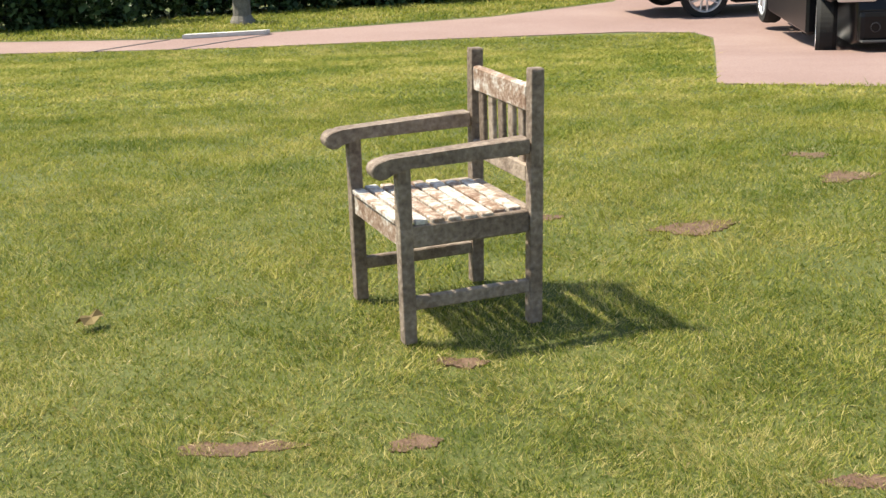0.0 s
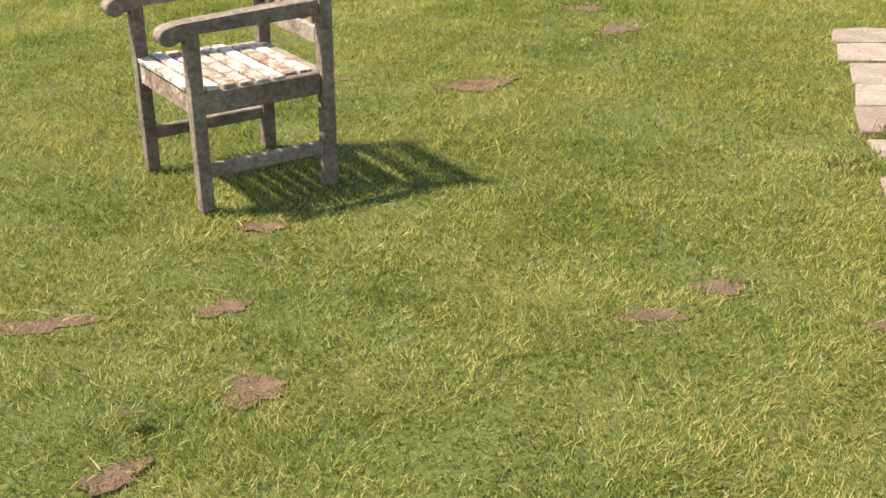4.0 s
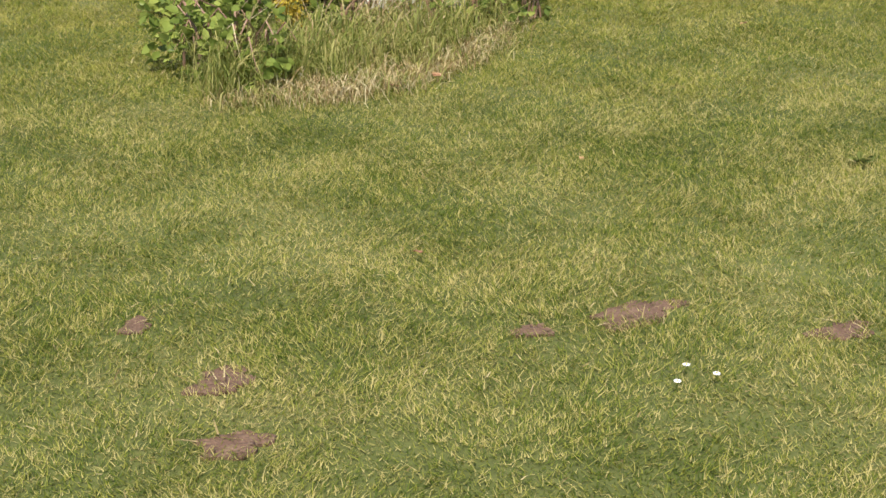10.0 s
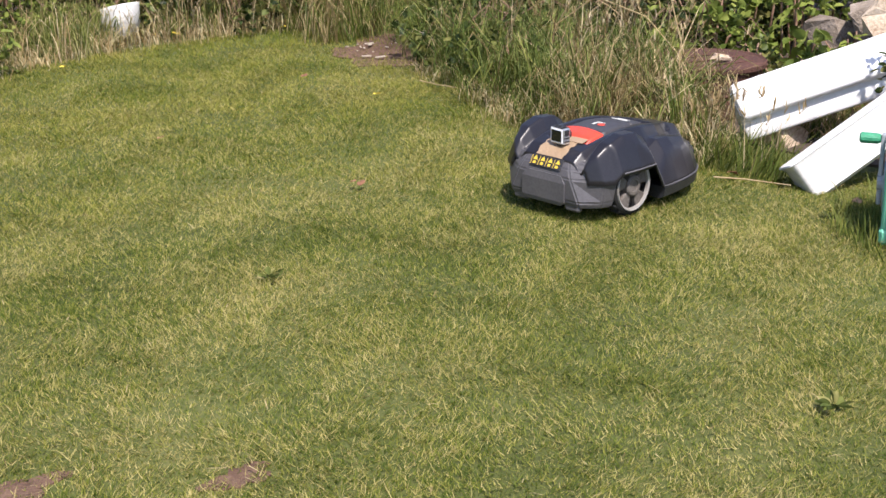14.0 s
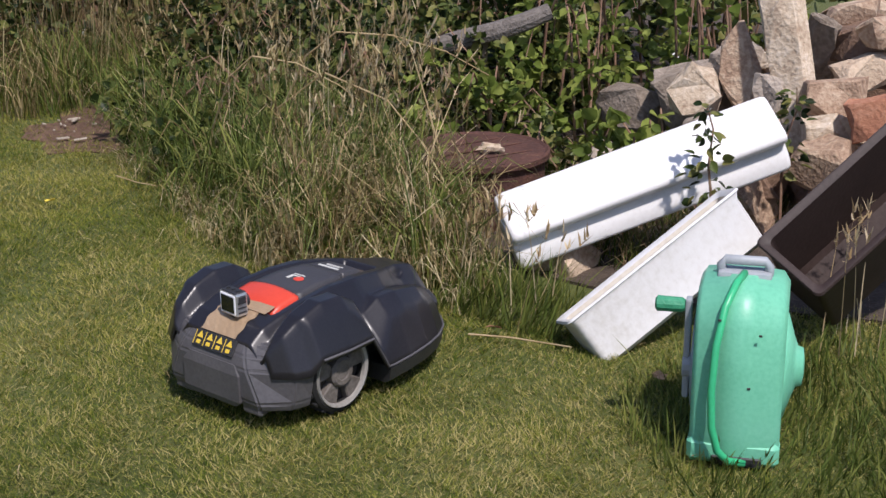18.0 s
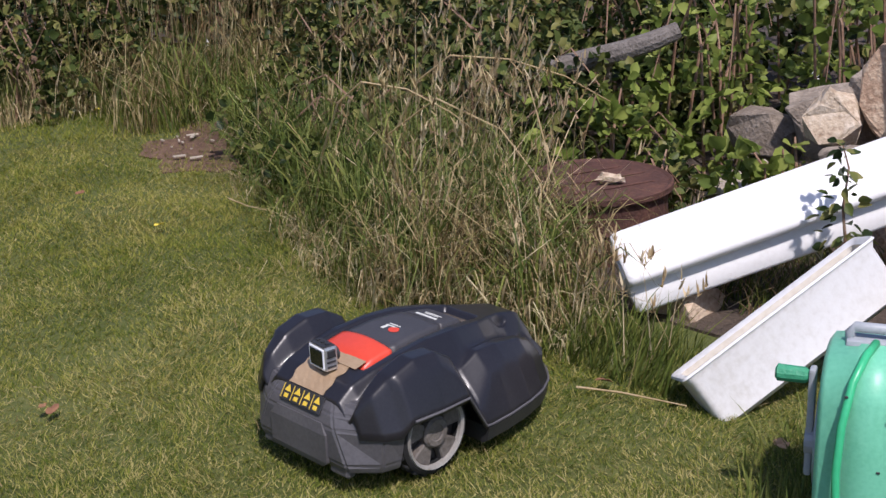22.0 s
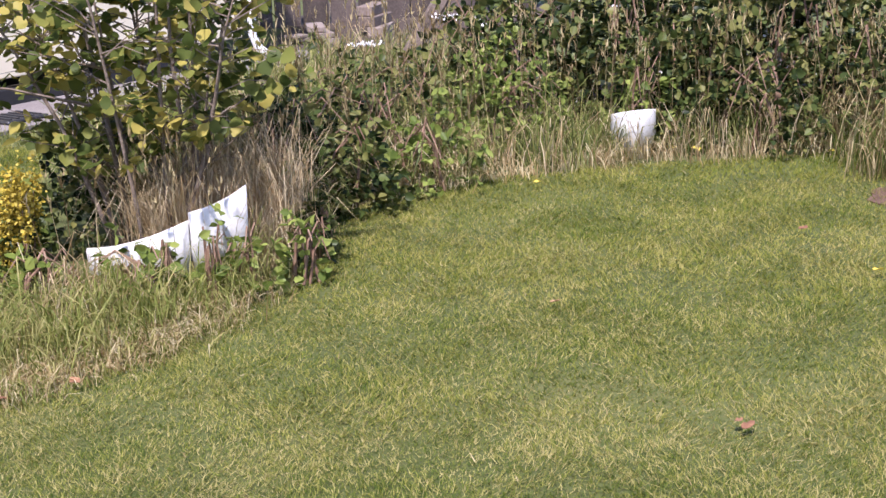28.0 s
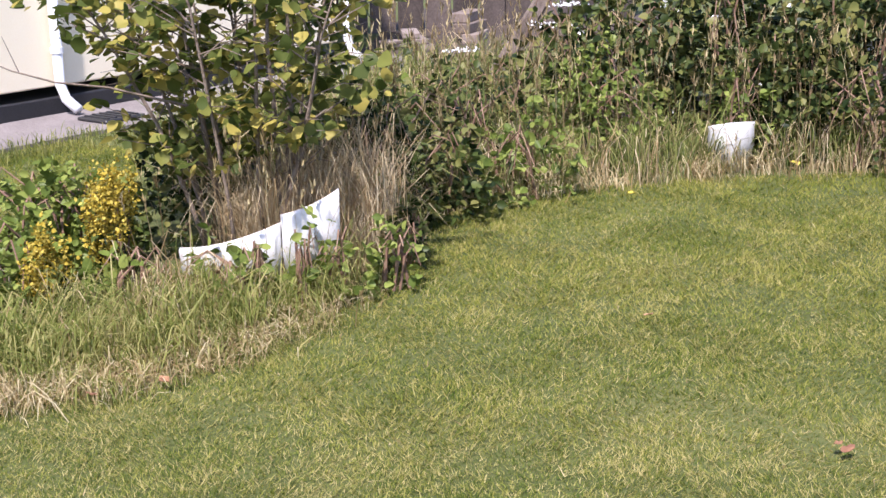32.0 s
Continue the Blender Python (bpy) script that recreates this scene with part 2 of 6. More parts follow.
M_ROCK = surface("rubble stone", [(0.17, 0.105, 0.07), (0.33, 0.225, 0.15), (0.50, 0.39, 0.28)], 0.95, 9, 60, 0.9, each="object", spread=0.6, gain=1.3)
M_PALEROCK = surface("cream dressed stone", [(0.30, 0.21, 0.14), (0.50, 0.40, 0.29), (0.64, 0.55, 0.44)], 0.95, 11, 60, 0.7, gain=1.3)
M_GREYROCK = surface("grey mossy rubble", [(0.15, 0.118, 0.088), (0.27, 0.222, 0.175), (0.40, 0.34, 0.28)], 0.95, 14, 60, 0.9, each="object", spread=0.4)
M_LOG = surface("grey dead wood", [(0.07, 0.06, 0.052), (0.14, 0.122, 0.106), (0.22, 0.195, 0.172)], 0.95, 25, 90, 0.8)
M_BRICK = surface("old red brick", [(0.24, 0.09, 0.05), (0.36, 0.16, 0.09), (0.45, 0.24, 0.15)], 0.95, 12, 60, 0.6)
M_RENDER = surface("cream render", [(0.82, 0.71, 0.50), (0.86, 0.76, 0.56), (0.88, 0.79, 0.61)], 0.9, 1.5, 80, 0.1)
M_PLINTH = surface("black bitumen paint", [(0.012, 0.012, 0.014), (0.025, 0.024, 0.026)], 0.5, 5, 60, 0.2)
M_UPVC = surface("white gloss plastic", [(0.74, 0.74, 0.75), (0.8, 0.8, 0.81)], 0.3, 5, 60, 0)
M_CARPAINT = surface("black car paint", [(0.004, 0.0042, 0.005), (0.007, 0.0072, 0.009)], 0.3, 3, 50, 0)
M_CARPAINT.node_tree.nodes["Principled BSDF"].inputs["Specular IOR Level"].default_value = 0.2
M_TYRE = surface("tyre rubber", [(0.006, 0.006, 0.006), (0.013, 0.0125, 0.012)], 0.9, 12, 80, 0.3)
M_ALLOY = surface("silver alloy", [(0.5, 0.5, 0.51), (0.62, 0.62, 0.63)], 0.3, 9, 60, 0, metal=0.7)
M_GLASS = surface("dark car glass", [(0.006, 0.007, 0.008), (0.012, 0.013, 0.015)], 0.12, 5, 50, 0)
M_HEDGE = surface("dark hedge leaf", [(0.012, 0.026, 0.010), (0.03, 0.055, 0.018), (0.07, 0.11, 0.04)], 0.4, 0.6, 6, 0, each="island", spread=0.6, contrast=0.3, thin=0.15)
M_FENCE = surface("weathered boards", [(0.12, 0.09, 0.07), (0.22, 0.17, 0.14), (0.30, 0.25, 0.21)], 0.9, 5, 50, 0.5, each="object", spread=0.3)
M_DARKBOARD = surface("dark old boards", [(0.045, 0.034, 0.027), (0.09, 0.068, 0.055), (0.15, 0.115, 0.095)], 0.9, 5, 50, 0.5, each="object", spread=0.4)
M_CHIP = surface("pale wood chip", [(0.28, 0.23, 0.17), (0.52, 0.46, 0.38)], 0.9, 12, 60, 0.3)


# ---- building helpers ----
def link_mesh(name, bm, mat, smooth=False):
    me = bpy.data.meshes.new(name)
    bm.normal_update()
    bm.to_mesh(me)
    bm.free()
    me.materials.append(mat)
    if smooth:
        me.polygons.foreach_set("use_smooth", [True] * len(me.polygons))
    return new(name, me)


def part(name, bm, mat, parent, label="", smooth=False, m=None):
    ob = link_mesh(name, bm, mat, smooth)
    ob.parent = parent
    if m is not None:
        ob.matrix_basis = m
    return tagged(ob, label)


def piece(name, mesh, parent, m):
    ob = new(name, mesh)
    ob.parent = parent
    ob.matrix_basis = m
    return ob


def thing(name, m, label, category, group="", kind=""):
    ob = new(name)
    ob.empty_display_size = 0.1
    ob.matrix_world = m
    return tagged(ob, label, category, group, kind)


def block(bm, c, s, bevel=0.004, m=None, segs=1, taper=(1, 1)):
    """A bevelled box of size s at c; taper scales its top."""
    r = bmesh.ops.create_cube(bm, size=1)
    vs = r["verts"]
    for v in vs:
        k = v.co.z > 0
        v.co = Vector((v.co.x * s[0] * (taper[0] if k else 1), v.co.y * s[1] * (taper[1] if k else 1), v.co.z * s[2])) + Vector(c)
    es = list({e for v in vs for e in v.link_edges})
    if bevel:
        out = bmesh.ops.bevel(bm, geom=es, offset=bevel, segments=segs, profile=0.6, affect="EDGES")
        vs = list({v for f in out["faces"] for v in f.verts} | {v for v in vs if v.is_valid})
    if m is not None:
        bmesh.ops.transform(bm, matrix=m, verts=[v for v in vs if v.is_valid])
    return bm


def blockm(c, s, bevel=0.004, m=None, segs=1, taper=(1, 1)):
    return block(bmesh.new(), c, s, bevel, m, segs, taper)


def rod(bm, pts, radii, sides=6, caps=True):
    """A tube along pts."""
    pts = [Vector(p) for p in pts]
    if not hasattr(radii, "__len__"):
        radii = [radii] * len(pts)
    rings = []
    for i, p in enumerate(pts):
        d = (pts[min(i + 1, len(pts) - 1)] - pts[max(i - 1, 0)]).normalized()
        a = d.orthogonal().normalized() if i == 0 else (rings_a - d * rings_a.dot(d)).normalized()
        rings_a = a
        b = d.cross(a)
        rings.append([bm.verts.new(p + (a * math.cos(2 * math.pi * k / sides) + b * math.sin(2 * math.pi * k / sides)) * radii[i]) for k in range(sides)])
    for r0, r1 in zip(rings, rings[1:]):
        for k in range(sides):
            bm.faces.new((r0[k], r0[(k + 1) % sides], r1[(k + 1) % sides], r1[k]))
    if caps:
        bm.faces.new(rings[0][::-1])
        bm.faces.new(rings[-1])
    return bm


def loft(bm, rings, close=True, caps=True):
    """Skin between rings of equal length."""
    vs = [[bm.verts.new(p) for p in r] for r in rings]
    n = len(vs[0])
    for a, b in zip(vs, vs[1:]):
        for k in range(n if close else n - 1):
            bm.faces.new((a[k], a[(k + 1) % n], b[(k + 1) % n], b[k]))
    if caps and close:
        bm.faces.new(vs[0][::-1])
        bm.faces.new(vs[-1])
    return bm


def turned(bm, profile, sides=24, m=None, caps=True):
    """A lathe round z: profile of (radius, z)."""
    rings = [[(r * math.cos(2 * math.pi * k / sides), r * math.sin(2 * math.pi * k / sides), z) for k in range(sides)] for r, z in profile]
    before = set(bm.verts)
    loft(bm, rings, caps=caps)
    if m is not None:
        bmesh.ops.transform(bm, matrix=m, verts=[v for v in bm.verts if v not in before])
    return bm


def slab(bm, outline, z0, z1):
    lo = [bm.verts.new((x, y, z0)) for x, y in outline]
    hi = [bm.verts.new((x, y, z1)) for x, y in outline]
    n = len(lo)
    bm.faces.new(hi)
    bm.faces.new(lo[::-1])
    for k in range(n):
        bm.faces.new((lo[k], lo[(k + 1) % n], hi[(k + 1) % n], hi[k]))
    return bm


def wobble(cx, cy, rx, ry, turn, n, rng, rough=0.25):
    """An irregular closed outline."""
    ph = [rng.uniform(0, 6.28) for _ in range(4)]
    out = []
    for k in range(n):
        a = 2 * math.pi * k / n
        r = 1 + rough * (0.5 * math.sin(2 * a + ph[0]) + 0.35 * math.sin(3 * a + ph[1]) + 0.3 * math.sin(5 * a + ph[2]) + 0.25 * math.sin(9 * a + ph[3]))
        x, y = rx * r * math.cos(a), ry * r * math.sin(a)
        out.append((cx + x * math.cos(turn) - y * math.sin(turn), cy + x * math.sin(turn) + y * math.cos(turn)))
    return out


def strips(name, base, tip, bend, width, mat, label="", category="", kind="stuff", parent=None):
    """Many blades in one mesh: base, tip (n x 3), bend: how far the middle lifts, width n."""
    n = len(base)
    along = tip - base
    side = np.stack([-along[:, 1], along[:, 0], np.zeros(n)], 1)
    bad = np.linalg.norm(side, axis=1) < 1e-5
    side[bad] = (1, 0, 0)
    ang = np.random.uniform(-0.9, 0.9, n)
    side /= np.linalg.norm(side, axis=1)[:, None]
    fwd = np.stack([side[:, 1], -side[:, 0], np.zeros(n)], 1)
    side = side * np.cos(ang)[:, None] + fwd * np.sin(ang)[:, None]
    mid = base + along * 0.55
    mid[:, 2] += bend
    w = width[:, None] * 0.5
    v = np.stack([base - side * w, base + side * w, mid - side * w * 0.8, mid + side * w * 0.8, tip], 1).reshape(-1, 3)
    o = np.arange(n)[:, None] * 5
    f = (o[:, None, :] + np.array([[0, 1, 3], [0, 3, 2], [2, 3, 4]])[None]).reshape(-1, 3)
    return raw_mesh(name, v, f, mat, label, category, kind, parent)


def raw_mesh(name, v, f, mat, label="", category="", kind="stuff", parent=None):
    me = bpy.data.meshes.new(name)
    k = f.shape[1]
    me.vertices.add(len(v))
    me.vertices.foreach_set("co", v.astype(np.float32).ravel())
    me.loops.add(f.size)
    me.loops.foreach_set("vertex_index", f.astype(np.int32).ravel())
    me.polygons.add(len(f))
    me.polygons.foreach_set("loop_start", np.arange(len(f), dtype=np.int32) * k)
    me.polygons.foreach_set("loop_total", np.full(len(f), k, dtype=np.int32))
    me.materials.append(mat)
    me.update(calc_edges=True)
    ob = new(name, me)
    if parent is not None:
        ob.parent = parent
    return tagged(ob, label, category, "", kind)


def inside(p, poly):
    """Which of the points p (n x 2) lie in the polygon."""
    ok = np.zeros(len(p), bool)
    q = np.array(poly)
    for (x0, y0), (x1, y1) in zip(q, np.roll(q, -1, 0)):
        hit = (y0 > p[:, 1]) != (y1 > p[:, 1])
        ok ^= hit & (p[:, 0] < (x1 - x0) * (p[:, 1] - y0) / (y1 - y0 + 1e-12) + x0)
    return ok


def fall(y):
    """Height of the ground: level round the lawn, falling away towards the drive."""
    y = np.asarray(y, float)
    near = -0.8 * (np.clip(y - 5.5, 0, 9.5) / 9.5) ** 1.3
    return near - 0.04 * np.clip(y - 15, 0, 60)


# ---- ground ----
def ground_sheet():
    ys = np.concatenate([[-60, -30, -15], np.arange(-9, 24.1, 0.25), [30, 45, 70, 110]])
    xs = np.concatenate([[-80, -40, -20], np.arange(-9, 14.1, 0.5), [20, 40, 90]])
    X, Y = np.meshgrid(xs, ys)
    Z = fall(Y) + 0.005 * np.sin(X * 2.3 + Y * 1.1) * np.sin(Y * 1.9 - X * 0.7) - 0.011
    v = np.stack([X, Y, Z], -1).reshape(-1, 3)
    nx, ny = len(xs), len(ys)
    i = (np.arange(ny - 1)[:, None] * nx + np.arange(nx - 1)[None]).ravel()
    f = np.stack([i, i + 1, i + nx + 1, i + nx], 1)
    return raw_mesh("ground", v, f, M_TURF, "rough mown lawn sloping gently to a drive", "lawn", "structure")


ground = ground_sheet()


def sheet(name, outline, mat, lift, label, category, step=0.6):
    """A thin sheet that follows the ground's fall."""
    bm = bmesh.new()
    slab(bm, outline, -0.05, 0.0)
    for k in np.arange(min(p[1] for p in outline) + step, max(p[1] for p in outline), step):
        bmesh.ops.bisect_plane(bm, geom=bm.verts[:] + bm.edges[:] + bm.faces[:], plane_co=(0, k, 0), plane_no=(0, 1, 0))
    for v in bm.verts:
        v.co.z += float(fall(v.co.y)) + lift
    return tagged(link_mesh(name, bm, mat), label, category, "", "structure")


DRIVE = [(-30, 16.3), (-6.33, 15.99), (-3.59, 16.01), (-0.94, 16.46), (1.2, 16.75), (1.95, 16.5), (2.1, 15.9), (1.95, 14.6), (1.38, 10.17), (2.49, 9.69), (4.2, 9.3),
         (14, 8.6), (20, 22), (14, 33), (3.2, 30), (2.2, 25), (1.27, 21.17), (-0.53, 19.15), (-2.39, 18.19), (-4.57, 17.15), (-6.84, 17.33), (-30, 17.9)]
sheet("driveway", DRIVE, M_TARMAC, -0.003, "faded pinkish tarmac drive beside the lawn", "drive")
sheet("kerb_stone", [(-4.4, 17.16), (-3.4, 17.5), (-3.36, 17.62), (-4.38, 17.28)], M_WHITE, 0.05, "white painted kerb stone along the drive", "kerb")
for a, b in (((-5.29, 15.85), (-4.6, 17.1)), ((-4.23, 15.95), (-3.35, 17.5))):
    sheet("drive_joint", [a, (a[0] + 0.06, a[1]), (b[0] + 0.06, b[1]), b], M_PLINTH, 0.001, "dark tar joint across the drive", "joint")

# bare soil worn into the lawn: x, y, half sizes, turn
BARE = [(-0.80, 3.28, 0.16, 0.06, 0.1), (-0.32, 3.31, 0.07, 0.06, 0), (-0.23, 2.84, 0.10, 0.08, -0.3), (-0.52, 2.5, 0.08, 0.06, 0.6),
        (0.69, 2.155, 0.13, 0.06, -0.7), (0.795, 3.075, 0.085, 0.055, 0), (1.49, 2.745, 0.14, 0.065, -0.67), (1.35, 2.92, 0.045, 0.035, 0), (0.645, 5.30, 0.19, 0.10, 0), (1.01, 3.215, 0.085, 0.05, -0.6),
        (2.39, 3.17, 0.155, 0.075, -1.0), (1.85, 1.615, 0.14, 0.07, -0.3), (1.68, 1.53, 0.05, 0.05, 0), (1.01, 1.94, 0.09, 0.05, -0.4), (0.95, -0.10, 0.07, 0.09, 0.1), (0.65, -0.145, 0.055, 0.10, 0),
        (1.24, -1.157, 0.16, 0.07, -1.3), (1.09, -1.66, 0.065, 0.085, 0.3), (1.38, 0.84, 0.10, 0.12, 0.6), (1.27, 0.73, 0.06, 0.04, 0), (1.44, 6.19, 0.15, 0.14, 0), (1.38, 6.75, 0.12, 0.10, 0),
        (1.27, 0.15, 0.05, 0.05, 0), (-0.22, 3.88, 0.08, 0.05, 0), (2.09, 1.37, 0.11, 0.05, -1.3), (2.12, 1.5, 0.04, 0.04, 0), (0.66, 1.11, 0.14, 0.10, -0.9), (0.26, 2.04, 0.10, 0.05, -0.5), (0.04, 5.48, 0.08, 0.06, 0),
        (1.16, -0.87, 0.045, 0.05, 0.2)]
BARE = [(x, y, rx * 0.84, ry * 0.84, turn) for x, y, rx, ry, turn in BARE]
rng = random.Random(4)
for x, y, rx, ry, turn in BARE:
    bm = bmesh.new()
    slab(bm, wobble(x, y, rx * 1.02, ry * 1.02, turn, 30, rng, 0.45), -0.04, -0.0055)
    for v in bm.verts:
        v.co.z += float(fall(v.co.y))
    tagged(link_mesh("bare_patch", bm, M_SOIL), "bare brown soil patch worn in the lawn", "soil", "bare patches", "structure")
bm = bmesh.new()
slab(bm, wobble(5.9, -4.08, 0.44, 0.34, -0.4, 30, rng, 0.4), -0.03, -0.003)
tagged(link_mesh("bare_patch", bm, M_SOIL), "reddish bare earth strewn with pale chips", "soil", "bare patches", "structure")
bm = bmesh.new()
slab(bm, [(1.6, -5.6), (2.6, -4.75), (3.3, -4.5), (4.4, -4.6), (6.8, -4.5), (8.5, -5), (8.5, -9), (1.6, -9)], -0.03, 0.003)
tagged(link_mesh("bank_soil", bm, M_LITTER), "dark leaf-strewn earth under brambles", "soil", "", "structure")
bm = bmesh.new()
slab(bm, [(7.15, -2.4), (7.3, -3.2), (7.15, -4.4), (8.5, -5), (11, -4), (8.6, -2.0), (6.6, -1.5)], -0.03, 0.005)
tagged(link_mesh("hedge_soil", bm, M_LITTER), "dark earth under the boundary hedge", "soil", "", "structure")

# ---- paving flags sunk in the grass: rows along the edge of the lawn ----
paving = thing("paving", pose(1.71, 3.76, 0.0, 0, 0, -19), "worn sandstone paving flags sunk in grass", "paving", kind="structure")
rng = random.Random(11)
FLAGS = [(0.0, 0.0, 0.25, 0.18), (0.43, 0.03, 0.24, 0.22), (0.83, 0.08, 0.25, 0.23), (-0.02, 0.38, 0.22, 0.21), (0.28, 0.38, 0.35, 0.24), (0.67, 0.38, 0.35, 0.25),
         (-0.03, 0.64, 0.18, 0.31), (0.20, 0.66, 0.37, 0.31), (0.61, 0.68, 0.32, 0.27), (1.20, 0.11, 0.28, 0.22), (1.61, 0.21, 0.28, 0.19), (1.06, 0.39, 0.42, 0.26),
         (1.52, 0.44, 0.38, 0.25), (0.97, 0.69, 0.42, 0.27), (1.43, 0.73, 0.46, 0.26), (-0.05, 0.99, 0.27, 0.27), (0.25, 1.01, 0.38, 0.27), (0.66, 1.0, 0.42, 0.28),
         (1.12, 1.0, 0.36, 0.28), (1.52, 1.03, 0.4, 0.26), (-0.06, 1.30, 0.33, 0.28), (0.31, 1.32, 0.38, 0.27), (0.72, 1.32, 0.42, 0.27), (1.18, 1.32, 0.38, 0.27),
         (-0.08, 1.62, 0.36, 0.28), (0.31, 1.63, 0.42, 0.28), (0.76, 1.63, 0.40, 0.28), (-0.1, 1.94, 0.34, 0.26), (0.27, 1.95, 0.4, 0.26), (0.7, 1.95, 0.4, 0.27)]
PALE_FLAGS, RED_FLAGS = (2, 4, 7, 8, 5), (0, 6, 9, 10, 11)
for k in range(4):
    for j in range(5):
        if (k, j) not in ((0, 4), (1, 4), (3, 0)):
            FLAGS.append((2.04 + 0.41 * k + 0.05 * (j % 2), 0.12 + 0.31 * j - 0.02 * k, 0.37 + 0.02 * ((k + j) % 2), 0.28))
for k, (x, y, w, d) in enumerate(FLAGS):
    bm = bmesh.new()
    j = [rng.uniform(-0.022, 0.022) for _ in range(8)]
    slab(bm, [(j[0], j[1]), (w * 0.5 + j[2], j[3] * 0.6), (w + j[2], j[3]), (w + j[4], d + j[5]), (w * 0.45, d + j[6] * 0.8), (j[6], d + j[7])], -0.06, 0.002)
    top = [e for e in bm.edges if all(v.co.z > 0 for v in e.verts)]
    bmesh.ops.bevel(bm, geom=top, offset=0.006, segments=1, affect="EDGES")
    part("flag", bm, M_PALEFLAG if k in PALE_FLAGS else M_REDFLAG if k in RED_FLAGS else M_FLAG, paving, m=pose(x, y, rng.uniform(-0.006, 0.006), rng.uniform(-1.2, 1.2), rng.uniform(-1.2, 1.2), rng.uniform(-3, 3)))

# ---- house behind the shrub ----
house = thing("house", pose(8.45, 1.72, 0.0, 0, 0, -29.2), "single-storey house with cream render and black plinth", "house")
part("wall", block(bmesh.new(), (-0.9, 2.5, 1.45), (7.6, 5.0, 2.5), 0.01), M_RENDER, house, "cream rendered wall")
part("plinth", block(bmesh.new(), (-0.9, 2.5, 0.055), (7.64, 5.04, 0.15), 0.008), M_PLINTH, house, "black painted plinth")
part("roof", loft(bmesh.new(), [[(x, -0.06, 2.7), (x, 2.5, 4.2), (x, 5.06, 2.7)] for x in (-5.1, 3.3)]), M_FENCE, house, "brown tiled roof")
window = part("window", blockm((-1.32, 0.012, 1.32), (1.1, 0.06, 0.9), 0.006), M_UPVC, house, "white framed window")
part("pane", blockm((-1.32, -0.009, 1.34), (0.98, 0.03, 0.76), 0.003), M_GLASS, window, "dark window glass")
part("sill", blockm((-1.32, -0.005, 0.855), (1.2, 0.05, 0.045), 0.008), M_UPVC, window)
for x in (0.0, 2.95):
    pipe = part("downpipe", rod(bmesh.new(), [(x, -0.06, 2.6), (x, -0.06, 0.22), (x + 0.01, -0.1, 0.12), (x + 0.03, -0.2, 0.05)], 0.036, 12), M_UPVC, house, "white plastic downpipe", True)
    for z in (0.45, 1.6):
        part("clip", rod(bmesh.new(), [(x, -0.06, z - 0.02), (x, -0.06, z + 0.02)], 0.045, 12), M_UPVC, pipe)
path = sheet("house_path", [(6.5, 1.9), (8.2, 0.95), (11.3, -0.65), (11.6, 0.2), (8.4, 1.78), (6.8, 2.7)], M_CONCRETE, 0.015, "grey concrete path along the house wall", "path")
bm = bmesh.new()
slab(bm, [(11.2, -0.8), (15, -2.6), (16, 0.5), (11.5, 0.3)], -0.03, 0.008)
tagged(link_mesh("yard_soil", bm, M_LITTER), "dark trodden earth of the yard", "soil", "", "structure")
drain = thing("drain_cover", pose(8.25, 1.25, 0.015, 0, 0, -29), "black square gully cover set in the path", "drain")
part("frame", blockm((0, 0, 0.03), (0.34, 0.3, 0.03), 0.01, pose(0, 0, -0.02)), M_PLINTH, drain)
for k in range(5):
    part("bar", blockm((-0.12 + 0.06 * k, 0, 0.028), (0.02, 0.24, 0.012), 0.002), M_BLACKPL, drain)
# yard beyond the house corner
fence = thing("board_fence", pose(14.3, -1.2, 0, 0, 0, -62), "weathered brown board fence behind the yard", "fence")
for k in range(14):
    part("board", blockm((-3 + 0.3 * k, 0, 0.75), (0.27, 0.025, 1.5), 0.004), M_DARKBOARD, fence, m=pose(0, 0, 0, 0, 0, 0))
for k in range(4):
    part("post", blockm((-3 + 1.3 * k, 0.07, 0.8), (0.09, 0.09, 1.6), 0.006), M_DARKBOARD, fence)
rng = random.Random(3)
for x, y, w, h, r in ((12.2, -0.15, 0.42, 0.16, 20), (12.75, -0.6, 0.5, 0.28, -10), (12.0, 0.0, 0.16, 0.1, 50)):
    pile = thing("timber_stack", pose(x, y, 0, 0, 0, r), "stack of grey-brown offcut timber in the yard", "timber", "timber stacks")
    for k in range(3):
        part("plank", blockm((rng.uniform(-0.04, 0.04), 0.05 * k - 0.05, h / 6 + k * h / 3), (w, 0.16, h / 3 - 0.004), 0.006), M_FENCE, pile, m=pose(0, 0, 0, 0, 0, rng.uniform(-8, 8)))
board = thing("leaning_board", pose(8.88, -1.11, 0.0), "grey-brown weathered plank leaning over in the hedge", "board")
tilt = Vector((0.058, -0.731, 1.158)).to_track_quat("Z", "Y").to_matrix().to_4x4()
part("plank", blockm((0, 0, 0.69), (0.11, 0.10, 1.37), 0.012, tilt), M_FENCE, board)

